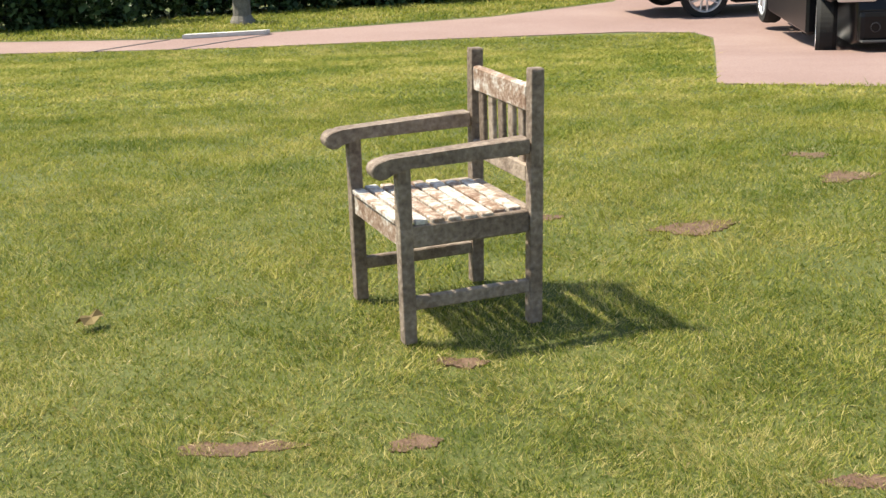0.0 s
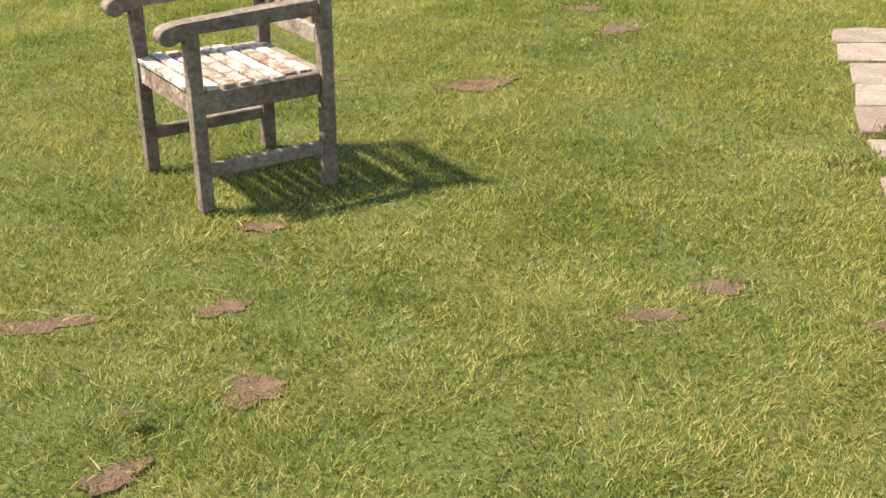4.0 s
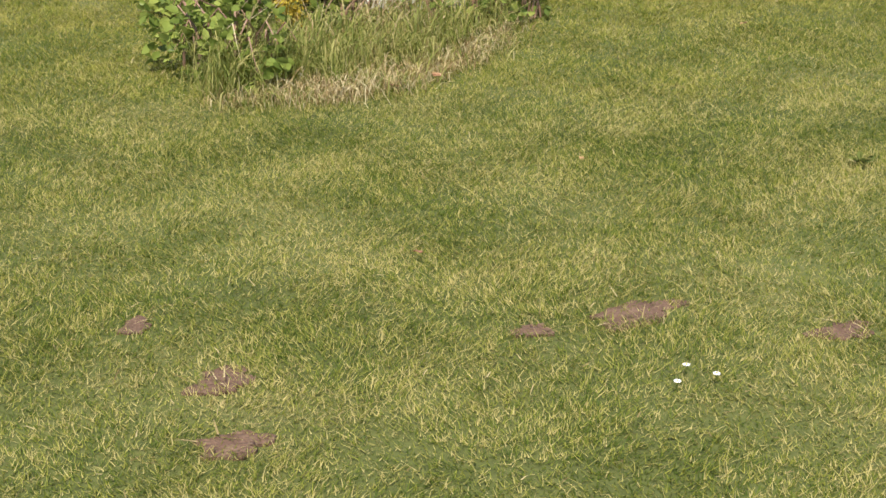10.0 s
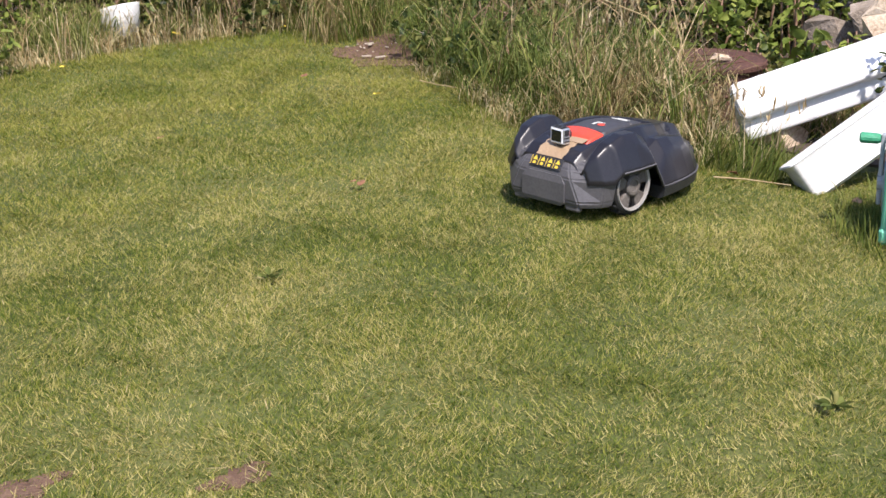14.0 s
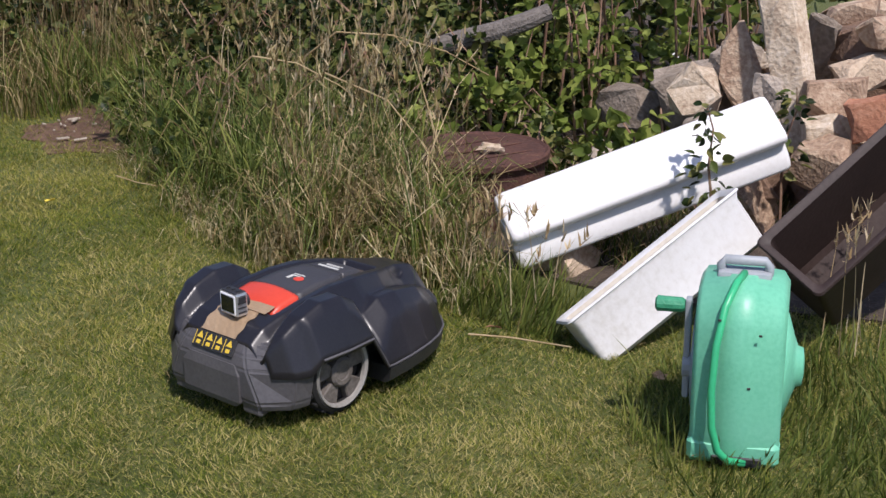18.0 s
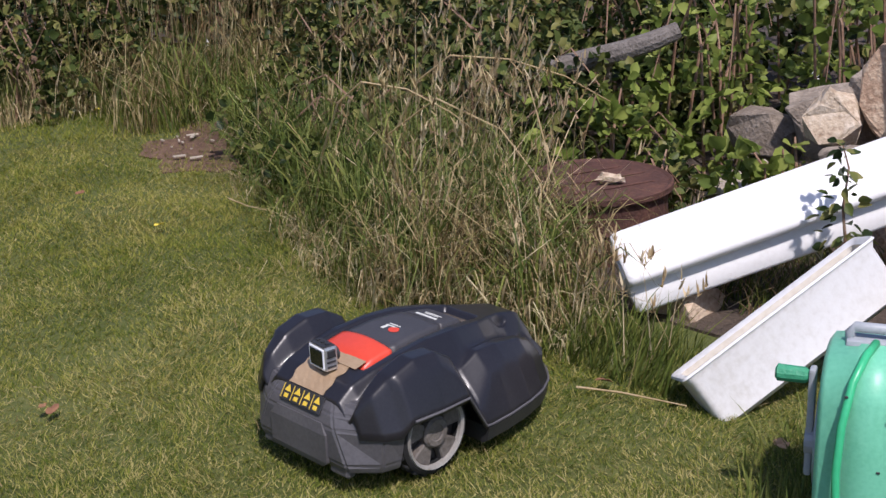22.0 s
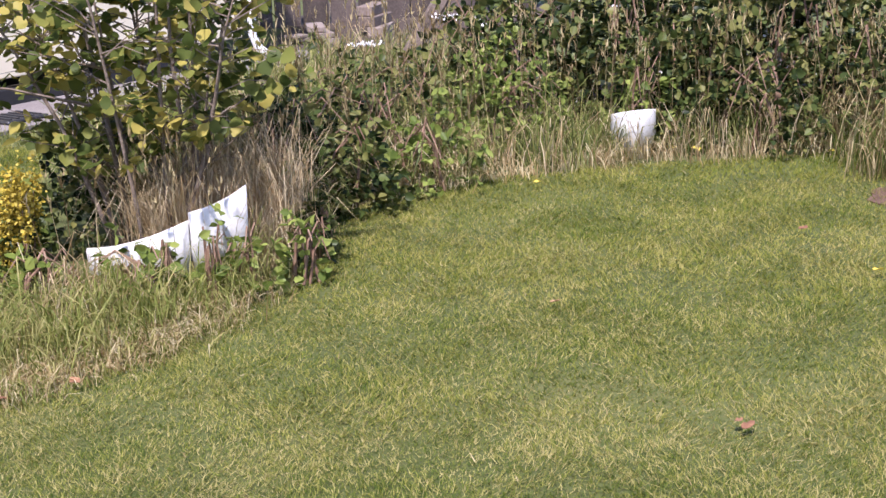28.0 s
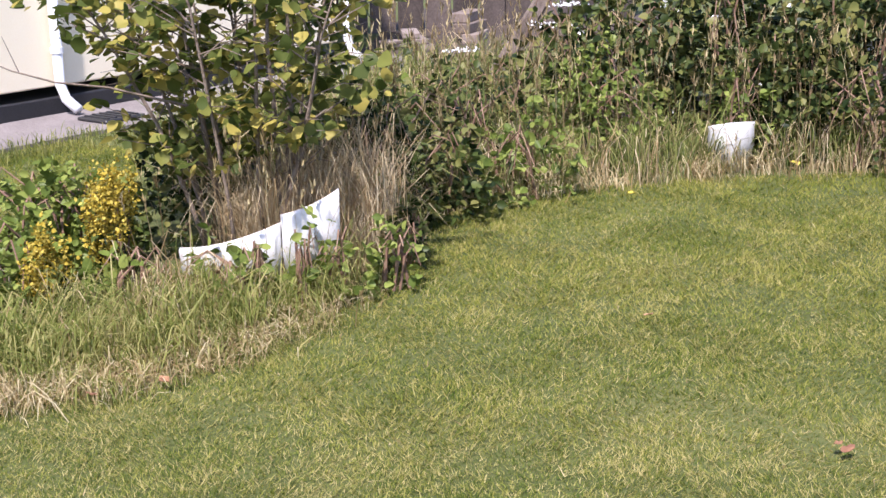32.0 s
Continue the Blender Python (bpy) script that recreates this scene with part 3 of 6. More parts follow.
# ---- garden chair ----
def garden_chair():
    c = thing("garden_chair", pose(-0.300, 4.345, 0.0, 0, 0, 205) @ Matrix.Diagonal((1, 1, 0.945, 1)), "weathered grey teak garden armchair with lichen-patched seat", "chair")
    D, W = 0.217, 0.24
    for sx, sy, h in ((1, 1, 0.60), (1, -1, 0.60), (-1, 1, 0.875), (-1, -1, 0.875)):
        bm = bmesh.new()
        block(bm, (0, 0, h / 2), (0.044, 0.044, h), 0.005, segs=2)
        if sx < 0:
            for v in bm.verts:
                if v.co.z > h - 0.03:
                    v.co.z += 0.012 * (1 - (abs(v.co.y) / 0.022) ** 2)
        part("leg" if sx > 0 else "back_post", bm, M_WOOD, c, m=pose(sx * D, sy * W, 0, 0, -1.2 if sx < 0 else 0, 0))
    for sy in (1, -1):
        prof = [(-0.20, 0.60), (0.20, 0.60), (0.255, 0.592), (0.275, 0.575), (0.298, 0.572), (0.317, 0.584), (0.324, 0.604), (0.316, 0.624), (0.30, 0.634), (0.26, 0.640), (0.0, 0.648), (-0.20, 0.654)]
        bm = bmesh.new()
        loft(bm, [[(x, sy * W + o, z) for x, z in prof] for o in (-0.031, 0.031)])
        bmesh.ops.bevel(bm, geom=bm.edges[:], offset=0.004, segments=1, affect="EDGES")
        part("armrest", bm, M_WOOD, c)
        part("side_rail", blockm((0, sy * W, 0.365), (0.40, 0.028, 0.075), 0.004), M_WOOD, c)
        part("stretcher", blockm((0, sy * W, 0.135), (0.40, 0.026, 0.045), 0.004), M_WOOD, c)
    # front rail takes the paler lichened wood, which also paints in its sunlit face
    part("front_rail", blockm((D, 0, 0.37), (0.028, 0.43, 0.085), 0.004), M_SEATWOOD, c)
    part("back_rail", blockm((-D, 0, 0.365), (0.028, 0.43, 0.075), 0.004), M_WOOD, c)
    for k in range(8):
        wide = 0.496 if -1 < k < 6 else 0.43
        part("seat_slat", blockm((0.217 - 0.0555 * k, 0, 0.413 - 0.002 * k), (0.042, wide if 0 < k < 7 else 0.42, 0.018), 0.003), M_SEATWOOD, c, "patchily lichened slat" if k == 0 else "")
    part("top_rail", blockm((-D - 0.012, 0, 0.775), (0.03, 0.43, 0.09), 0.006), M_SEATWOOD, c, "pale bleached top rail")
    part("lower_rail", blockm((-D - 0.006, 0, 0.52), (0.03, 0.43, 0.06), 0.004), M_WOOD, c)
    for k in range(5):
        part("back_slat", blockm((-D - 0.009, -0.16 + 0.08 * k, 0.64), (0.016, 0.04, 0.19), 0.003), M_WOOD, c)
    return c


garden_chair()


# ---- troughs ----
def round_rect(lx, ly, r, z, n=5):
    out = []
    for cx, cy, a0 in ((lx / 2 - r, ly / 2 - r, 0), (-lx / 2 + r, ly / 2 - r, 90), (-lx / 2 + r, -ly / 2 + r, 180), (lx / 2 - r, -ly / 2 + r, 270)):
        for k in range(n):
            a = radians(a0 + 90 * k / (n - 1))
            out.append((cx + r * math.cos(a), cy + r * math.sin(a), z))
    return out


def trough_rings(L, W, H, flare, lip, r=0.02, t=0.012):
    """A long open tub: floor at z 0, opening up, a stepped rim."""
    f = flare
    zl = H - lip
    rings = [round_rect(L - 0.03, W - 0.03, r, 0), round_rect(L, W, r, 0.012), round_rect(L + f, W + f, r, zl - 0.012), round_rect(L + f + 0.022, W + f + 0.022, r, zl + 0.012),
             round_rect(L + f + 0.028, W + f + 0.028, r, H - 0.006), round_rect(L + f + 0.02, W + f + 0.02, r, H), round_rect(L + f + 0.008, W + f + 0.008, r, H), round_rect(L + f - 2 * t, W + f - 2 * t, r, H - 0.01),
             round_rect(L - 2 * t, W - 2 * t, r, 0.03), round_rect(L - 2 * t - 0.03, W - 2 * t - 0.03, r, t)]
    return rings


def axes(origin, x, z):
    x = Vector(x).normalized()
    z = Vector(z)
    z = (z - x * z.dot(x)).normalized()
    y = z.cross(x)
    m = Matrix((x, y, z)).transposed().to_4x4()
    m.translation = origin
    return m, x, y, z


def trough(name, corner, x, z, L, W, H, flare, lip, mat, label, side, inner=None):
    m, x, y, z = axes((0, 0, 0), x, z)
    m.translation = Vector(corner) + x * L / 2 + y * W / 2 * side
    ob = thing(name, m, label, "trough", "garden troughs")
    rings = trough_rings(L, W, H, flare, lip)
    body = loft(bmesh.new(), rings[:4], caps=False)
    body.faces.new(list(body.verts)[:20][::-1])
    part("tub", body, mat, ob, "", True)
    part("rim", loft(bmesh.new(), rings[3:8], caps=False), mat, ob, "", True)
    lining = loft(bmesh.new(), rings[7:], caps=False)
    lining.faces.new(list(lining.verts)[-20:])
    part("lining", lining, inner or mat, ob, "stained cream inside" if inner else "")
    for p in ob.children:
        e = p.modifiers.new("edges", "EDGE_SPLIT")
        e.split_angle = radians(35)
    return ob


def upturned_trough():
    """A long trough lying over on its side: one long wall faces up, the moulded rim runs along its lower edge."""
    m, x, y, z = axes((3.05, -4.493, 0.278), (-0.342, -0.892, 0.296), (-0.763, 0.08, -0.641))
    ob = thing("planter_trough", m, "long glossy white plastic trough lying upturned", "trough", "garden troughs")
    # outline across the trough: (along the upper wall, down the moulded wall)
    line = [(0.0, 0.02), (0.006, 0.005), (0.02, 0.0), (0.166, 0.0), (0.180, 0.004), (0.187, 0.014), (0.188, 0.03), (0.178, 0.048), (0.176, 0.058), (0.184, 0.067), (0.206, 0.080), (0.236, 0.106), (0.240, 0.116), (0.232, 0.132), (0.16, 0.150), (0.02, 0.145), (0.004, 0.135)]
    def ring(at, k):
        c = (0.10, 0.075)
        return [(at, -(c[1] + (v - c[1]) * k), c[0] + (u - c[0]) * k) for u, v in line]
    body = loft(bmesh.new(), [ring(0.0, 0.86), ring(0.003, 0.94), ring(0.014, 0.985), ring(0.03, 1.0), ring(0.935, 1.0), ring(0.951, 0.985), ring(0.962, 0.94), ring(0.965, 0.86)])
    part("tub", body, M_ENAMEL, ob, "glossy white wall with a moulded step", True).modifiers.new("edges", "EDGE_SPLIT").split_angle = radians(50)
    part("end_rim", loft(bmesh.new(), [[(at, -v, u) for u, v in ((0.03, 0.03), (0.155, 0.03), (0.165, 0.12), (0.03, 0.12))] for at in (-0.006, 0.004)]), M_DIRTYWHITE, ob, "grubby end wall")


upturned_trough()
trough("planter_trough", (2.280, -4.371, -0.035), (-0.13, -0.848, 0.513), (0.454, 0.409, 0.791), 0.606, 0.12, 0.18, 0.008, 0.016, M_DIRTYWHITE, "grubby white trough lying tilted with stained inside", 1, M_CREAM)
trough("planter_trough", (2.027, -4.993, 0.032), (-0.199, -0.76, 0.619), (-0.356, 0.644, 0.677), 0.94, 0.206, 0.30, 0.02, 0.03, M_BROWN, "dark brown plastic trough leaning up against rubble", 1)

# stones propping the troughs
def stone_mesh(seed, sx, sy, sz):
    rng = random.Random(seed)
    bm = bmesh.new()
    bmesh.ops.create_cube(bm, size=1)
    bmesh.ops.subdivide_edges(bm, edges=bm.edges[:], cuts=1)
    for v in bm.verts:
        k = 1.0 if sum(abs(c) > 0.3 for c in v.co) < 3 else 0.8
        v.co = Vector((v.co.x * sx, v.co.y * sy, v.co.z * sz)) * k
        v.co += Vector([rng.uniform(-0.16, 0.16) * s for s in (sx, sy, sz)])
    bmesh.ops.bevel(bm, geom=bm.edges[:], offset=0.008, segments=1, affect="EDGES")
    return bm


def stone(x, y, z, sx, sy, sz, rx, ry, rz, mat=None, label="rough angular rubble stone on a heap", seed=None, group="rubble heap"):
    ob = link_mesh("stone", stone_mesh(seed if seed is not None else int(x * 991 + y * 77), sx, sy, sz), mat or M_ROCK)
    ob.matrix_world = pose(x, y, z, rx, ry, rz)
    return tagged(ob, label, "stone", group)


# rubble heap rising behind the troughs
rng = random.Random(8)
heap = bmesh.new()
slab(heap, wobble(3.0, -6.9, 1.5, 1.05, -0.6, 22, rng, 0.2), 0, 0.42)
for v in heap.verts:
    if v.co.z > 0.1:
        v.co.x, v.co.y = 3.0 + (v.co.x - 3.0) * 0.45, -6.9 + (v.co.y + 6.9) * 0.45
tagged(link_mesh("rubble_mound", heap, M_SOIL), "earth and mortar core of the rubble heap", "mound", "", "structure")
for k, (x, y, z, sx, sy, sz, rx, ry, rz, m) in enumerate(((3.40, -5.68, 0.40, 0.19, 0.17, 0.21, 8, -10, 25, M_PALEROCK), (3.30, -5.80, 0.50, 0.16, 0.06, 0.36, 14, 20, 35, M_ROCK), (2.62, -5.76, 0.44, 0.17, 0.15, 0.18, 5, 12, 40, M_BRICK),
        (2.84, -5.82, 0.44, 0.24, 0.20, 0.20, 10, 0, 60, M_ROCK), (2.72, -5.66, 0.28, 0.26, 0.2, 0.18, -8, 6, 20, M_ROCK), (2.92, -6.05, 0.52, 0.26, 0.22, 0.15, 4, 10, 75, M_ROCK), (3.06, -6.22, 0.60, 0.30, 0.24, 0.15, -6, 12, 10, M_ROCK),
        (3.18, -6.08, 0.60, 0.18, 0.07, 0.26, -12, -30, 15, M_GREYROCK), (3.2, -6.28, 0.66, 0.24, 0.2, 0.14, 10, 8, 50, M_ROCK), (3.1, -5.78, 0.44, 0.13, 0.12, 0.18, 12, 8, 20, M_GREYROCK), (2.78, -5.74, 0.36, 0.17, 0.16, 0.14, 5, -8, 55, M_PALEROCK),
        (3.22, -5.58, 0.30, 0.20, 0.14, 0.13, 0, 10, 30, M_GREYROCK), (3.60, -5.85, 0.34, 0.36, 0.26, 0.28, 6, 12, 50, M_GREYROCK), (3.62, -5.45, 0.12, 0.34, 0.18, 0.16, 4, 10, 115, M_GREYROCK), (2.88, -6.1, 0.66, 0.18, 0.16, 0.13, 10, 5, 85, M_ROCK),
        (2.5, -5.9, 0.3, 0.2, 0.18, 0.18, 6, -12, 35, M_ROCK), (2.45, -5.7, 0.2, 0.22, 0.16, 0.18, 16, 4, 70, M_BRICK), (3.0, -5.6, 0.18, 0.3, 0.22, 0.22, 4, 8, 12, M_ROCK), (3.45, -5.95, 0.48, 0.22, 0.2, 0.18, -8, 14, 66, M_GREYROCK), (3.85, -5.75, 0.25, 0.3, 0.26, 0.2, 6, -8, 20, M_GREYROCK))):
    stone(x, y, z, sx * 0.86, sy * 0.86, sz * 0.86, rx, ry, rz, m, seed=400 + k)
for k in range(120):
    a, r = rng.uniform(0, 6.283), math.sqrt(rng.random())
    x, y = 3.05 + 1.35 * r * math.cos(a) * 0.9 + 0.35 * r * math.sin(a), -6.85 + 1.0 * r * math.sin(a) - 0.35 * r * math.cos(a)
    s = rng.uniform(0.08, 0.23)
    z = 0.62 * max(0, 1 - r ** 1.6) + 0.06 + rng.uniform(-0.02, 0.07)
    stone(x, y, z, s, s * rng.uniform(0.6, 0.9), s * rng.uniform(0.45, 0.8), rng.uniform(-35, 35), rng.uniform(-35, 35), rng.uniform(0, 180),
          M_BRICK if rng.random() < 0.08 else (M_PALEROCK if rng.random() < 0.15 else None), seed=k)
for k in range(46):
    a, r = rng.uniform(0, 6.283), math.sqrt(rng.random())
    s = rng.uniform(0.07, 0.15)
    stone(3.35 + 0.5 * r * math.cos(a), -6.0 + 0.34 * r * math.sin(a), 0.05 + 0.42 * max(0, 1 - r) + rng.uniform(0, 0.05), s, s * rng.uniform(0.6, 0.95), s * rng.uniform(0.5, 0.8), rng.uniform(-35, 35), rng.uniform(-35, 35), rng.uniform(0, 180),
          M_PALEROCK if rng.random() < 0.25 else None, seed=200 + k)
stone(3.07, -5.83, 0.56, 0.15, 0.10, 0.56, 10, 14, 30, M_PALEROCK, "long cream dressed stone leaning on the heap", 77)
stone(2.98, -5.5, 0.10, 0.22, 0.18, 0.24, 5, 5, 10, None, "rough stone propping up the white trough", 79)
stone(2.98, -4.75, 0.02, 0.16, 0.2, 0.16, 5, 5, 20, None, "rough stone propping up the white trough", 81)

# ---- rusty drum with a brick on its lid ----
drum = thing("steel_drum", pose(3.665, -4.84, -0.165) @ Matrix.Diagonal((1.12, 1.12, 1, 1)), "rusty brown steel drum standing among brambles", "drum")
part("body", turned(bmesh.new(), [(0.225, 0.0), (0.228, 0.01), (0.225, 0.12), (0.232, 0.13), (0.225, 0.14), (0.225, 0.27), (0.232, 0.28), (0.225, 0.29), (0.226, 0.39)], 32), M_RUST, drum)
part("lid", turned(bmesh.new(), [(0.238, 0.385), (0.243, 0.392), (0.243, 0.412), (0.236, 0.418), (0.226, 0.410), (0.01, 0.404)], 32), M_RUST, drum, "rusted lid with raised rim")
for k in range(3):
    part("lid_rib", blockm((-0.1 + 0.1 * k, 0, 0.410), (0.012, 0.36 - 0.06 * abs(k - 1), 0.008), 0.003), M_RUST, drum)
bm = stone_mesh(5, 0.105, 0.04, 0.035)
ob = link_mesh("brick_piece", bm, M_PALEROCK)
ob.matrix_world = pose(3.60, -4.86, 0.265, 0, 0, 60)
tagged(ob, "pale broken brick piece on the rusty drum", "brick")

# ---- hose reel ----
def hose_reel():
    m = Matrix(((-0.73, -0.68, 0, 1.718), (-0.683, 0.73, 0, -4.322), (0, 0, 1, 0), (0, 0, 0, 1))) @ Matrix.Diagonal((0.98, 1, 1.02, 1))
    r = thing("hose_reel", m, "mint green enclosed garden hose reel on wheels", "hose reel")
    # casing: an arch in side view, lofted across its width
    def arch(x, k):
        pts = []
        for y, z in ((0.155, 0.02), (0.165, 0.10), (0.160, 0.22), (0.150, 0.33), (0.125, 0.385), (0.075, 0.415), (0, 0.422), (-0.075, 0.415), (-0.13, 0.38), (-0.165, 0.30), (-0.185, 0.18), (-0.185, 0.02)):
            pts.append((x, y * k, 0.02 + (z - 0.02) * (0.5 + 0.5 * k)))
        return pts
    bm = loft(bmesh.new(), [arch(-0.105, 0.88), arch(-0.092, 0.97), arch(-0.035, 1.0), arch(-0.03, 1.03), arch(0.03, 1.03), arch(0.035, 1.0), arch(0.092, 0.97), arch(0.108, 0.86)])
    bmesh.ops.bevel(bm, geom=[e for e in bm.edges if len(e.link_faces) == 2 and e.calc_face_angle(0) > 0.5], offset=0.008, segments=2, affect="EDGES")
    case = part("casing", bm, M_MINT, r, "mint green plastic casing", True)
    case.modifiers.new("edges", "EDGE_SPLIT").split_angle = radians(55)
    part("hub_cover", turned(bmesh.new(), [(0.13, 0.0), (0.125, 0.012), (0.07, 0.03), (0.05, 0.038), (0.045, 0.052), (0.02, 0.056)], 28, pose(0.098, -0.02, 0.19, 0, 90, 0)), M_MINT, r, "conical green side cover", True)
    part("foot_bar", blockm((0, 0.13, 0.03), (0.22, 0.06, 0.06), 0.012), M_MINT, r)
    # solid black strip in place of the shade in the gap below
    part("slot", blockm((0.01, 0.158, 0.012), (0.12, 0.012, 0.024), 0.003), M_BLACKPL, r, "black strip standing in for the shaded gap under the casing")
    for x in (-0.075, 0.085):
        part("wheel", turned(bmesh.new(), [(0.03, -0.012), (0.04, -0.008), (0.04, 0.008), (0.03, 0.012)], 18, pose(x, -0.12, 0.04, 0, 90, 0)), M_BLACKPL, r, "small black wheel")
    handle = part("handle", rod(bmesh.new(), [(-0.055, 0.0, 0.40), (-0.057, 0.0, 0.438), (-0.047, 0.0, 0.451), (0.047, 0.0, 0.451), (0.057, 0.0, 0.438), (0.055, 0.0, 0.40)], 0.012, 10), M_GREYPL, r, "grey carrying handle", True)
    part("handle_base", blockm((0, 0, 0.412), (0.13, 0.06, 0.035), 0.01, segs=2), M_GREYPL, r)
    crank = part("crank_arm", blockm((-0.128, 0.03, 0.235), (0.016, 0.034, 0.25), 0.006, segs=2), M_GREYPL, r, "grey crank arm")
    part("grip", rod(bmesh.new(), [(-0.135, 0.03, 0.34), (-0.145, 0.03, 0.34), (-0.205, 0.03, 0.34), (-0.21, 0.03, 0.34)], [0.012, 0.018, 0.019, 0.012], 12), M_DARKGREEN, crank, "ribbed green grip")
    part("axle", rod(bmesh.new(), [(-0.09, 0.03, 0.19), (-0.137, 0.03, 0.19)], 0.03, 14), M_GREYPL, crank)
    part("side_plate", turned(bmesh.new(), [(0.12, 0), (0.12, 0.012), (0.03, 0.018)], 24, pose(-0.102, -0.02, 0.19, 0, -90, 0)), M_GREYPL, r)
    part("hose", rod(bmesh.new(), [(0.0, 0.03, 0.43), (-0.015, 0.09, 0.425), (-0.035, 0.145, 0.385), (-0.05, 0.178, 0.30), (-0.055, 0.19, 0.20), (-0.05, 0.195, 0.11), (-0.035, 0.19, 0.05), (-0.01, 0.175, 0.018), (0.03, 0.16, 0.01)], 0.0095, 10), M_HOSE, r, "bright green hose end", True)
    for x, z in ((-0.045, 0.36), (0.05, 0.33), (0.03, 0.2)):
        part("speck", blockm((x, 0.166, z), (0.008, 0.004, 0.005), 0.001), M_BLACKPL, r)


hose_reel()


# ---- robotic mower ----
def lerp(pts, x):
    return np.interp(x, [p[0] for p in pts], [p[1] for p in pts])


def soft_max(a, b, k=0.008):
    return 0.5 * (a + b + np.sqrt((a - b) ** 2 + k * k))


def soft_min(a, b, k=0.008):
    return 0.5 * (a + b - np.sqrt((a - b) ** 2 + k * k))


def ease(v):
    return 1 / (1 + np.exp(-np.clip(v, -30, 30)))


BODY_HALF = [(-0.372, 0.195), (-0.34, 0.245), (-0.28, 0.278), (-0.18, 0.288), (-0.06, 0.282), (0.06, 0.272), (0.15, 0.256), (0.22, 0.234), (0.28, 0.199), (0.325, 0.152), (0.35, 0.112), (0.362, 0.085)]
BODY_DECK = [(-0.37, 0.215), (-0.33, 0.243), (-0.26, 0.262), (-0.18, 0.276), (-0.08, 0.284), (0.02, 0.280), (0.10, 0.268), (0.18, 0.253), (0.26, 0.238), (0.31, 0.226), (0.335, 0.214), (0.362, 0.18)]
BODY_EDGE = [(-0.372, 0.155), (-0.30, 0.155), (-0.275, 0.183), (-0.095, 0.186), (-0.035, 0.090), (0.362, 0.084)]
HATCH_HALF = [(-0.28, 0.098), (-0.17, 0.1), (-0.05, 0.094), (0.06, 0.076), (0.13, 0.062), (0.2, 0.05)]


def shell_height(x, y):
    """Top of the mower's body: deck with rails, two front pods, two rear haunches, wheel arches."""
    ay = np.abs(y)
    rail = lerp([(-0.37, 0.12), (-0.2, 0.13), (0.0, 0.122), (0.12, 0.096), (0.19, 0.066), (0.24, 0.05), (0.36, 0.044)], x)
    deck = lerp(BODY_DECK, x) - 1.3 * np.clip(ay - rail, 0, 1)
    mid = lerp([(-0.06, 0.175), (0.1, 0.168), (0.2, 0.155), (0.3, 0.122), (0.36, 0.06)], x)
    pod = lerp([(-0.08, 0.12), (-0.035, 0.205), (0.03, 0.236), (0.10, 0.234), (0.2, 0.216), (0.27, 0.186), (0.32, 0.146), (0.36, 0.10)], x)
    pod = pod - 0.42 * np.clip(mid - 0.012 - ay, 0, 1) - 0.95 * np.clip(ay - mid - 0.012, 0, 1)
    haunch = lerp([(-0.372, 0.205), (-0.34, 0.245), (-0.29, 0.281), (-0.22, 0.303), (-0.15, 0.300), (-0.105, 0.275), (-0.06, 0.205), (-0.02, 0.12), (0.03, 0.02)], x)
    haunch = haunch - 1.6 * np.clip(0.176 - ay, 0, 1) - 1.0 * np.clip(ay - 0.222, 0, 1)
    z = soft_max(soft_max(deck, pod), haunch)
    edge = lerp(BODY_EDGE, x)
    z = soft_min(z, edge + 2.3 * (lerp(BODY_HALF, x) - ay), 0.010)
    z = soft_min(z, 0.094 + 3.2 * (0.366 - x), 0.008)
    z = soft_min(z, 0.218 + 2.0 * (x + 0.372), 0.008)
    z = z - 0.020 * ease((lerp(HATCH_HALF, x) - ay) / 0.0022) * ease((x + 0.268) / 0.0025) * ease((0.155 - x) / 0.0025)
    eye = ((x - 0.292) / 0.040) ** 2 + ((ay - 0.128) / 0.040) ** 2
    z = z - 0.030 * np.clip(1 - eye ** 2, 0, 1)
    slot = ((x - 0.235) / 0.03) ** 2 + ((ay - 0.066 + 0.2 * (x - 0.235)) / 0.008) ** 2
    z = z - 0.012 * np.clip(1 - slot ** 2, 0, 1)
    return np.maximum(z, edge)


def skin(height, xs, half, n, drop=0.01):
    """A grid over the plan between -half(x) and half(x), closed by a short skirt all round."""
    bm = bmesh.new()
    v = np.linspace(-1, 1, n)
    rows = []
    for x in xs:
        y = v * half(x)
        z = height(np.full(n, x), y)
        rows.append([bm.verts.new((x, float(b), float(c))) for b, c in zip(y, z)])
    for a, b in zip(rows, rows[1:]):
        for k in range(n - 1):
            bm.faces.new((a[k], b[k], b[k + 1], a[k + 1]))
    rim = rows[0] + [r[-1] for r in rows[1:]] + rows[-1][-2::-1] + [r[0] for r in rows[-2:0:-1]]
    low = [bm.verts.new((p.co.x * 0.995, p.co.y * 0.985, p.co.z - drop)) for p in rim]
    for k in range(len(rim)):
        q = (k + 1) % len(rim)
        bm.faces.new((rim[k], rim[q], low[q], low[k]))
    bmesh.ops.recalc_face_normals(bm, faces=bm.faces[:])
    return bm


def oval(height, cx, cy, rx, ry, lift=0.0012):
    """A round patch that lies on a height."""
    bm = bmesh.new()
    rings = []
    for r in (1.0, 0.8, 0.55, 0.3, 0.05):
        ring = []
        for k in range(28):
            a = 2 * math.pi * k / 28
            x, y = cx + rx * r * math.cos(a), cy + ry * r * math.sin(a)
            ring.append((x, y, float(height(np.array([x]), np.array([y]))[0]) + lift))
        rings.append(ring)
    return loft(bm, rings, caps=False)


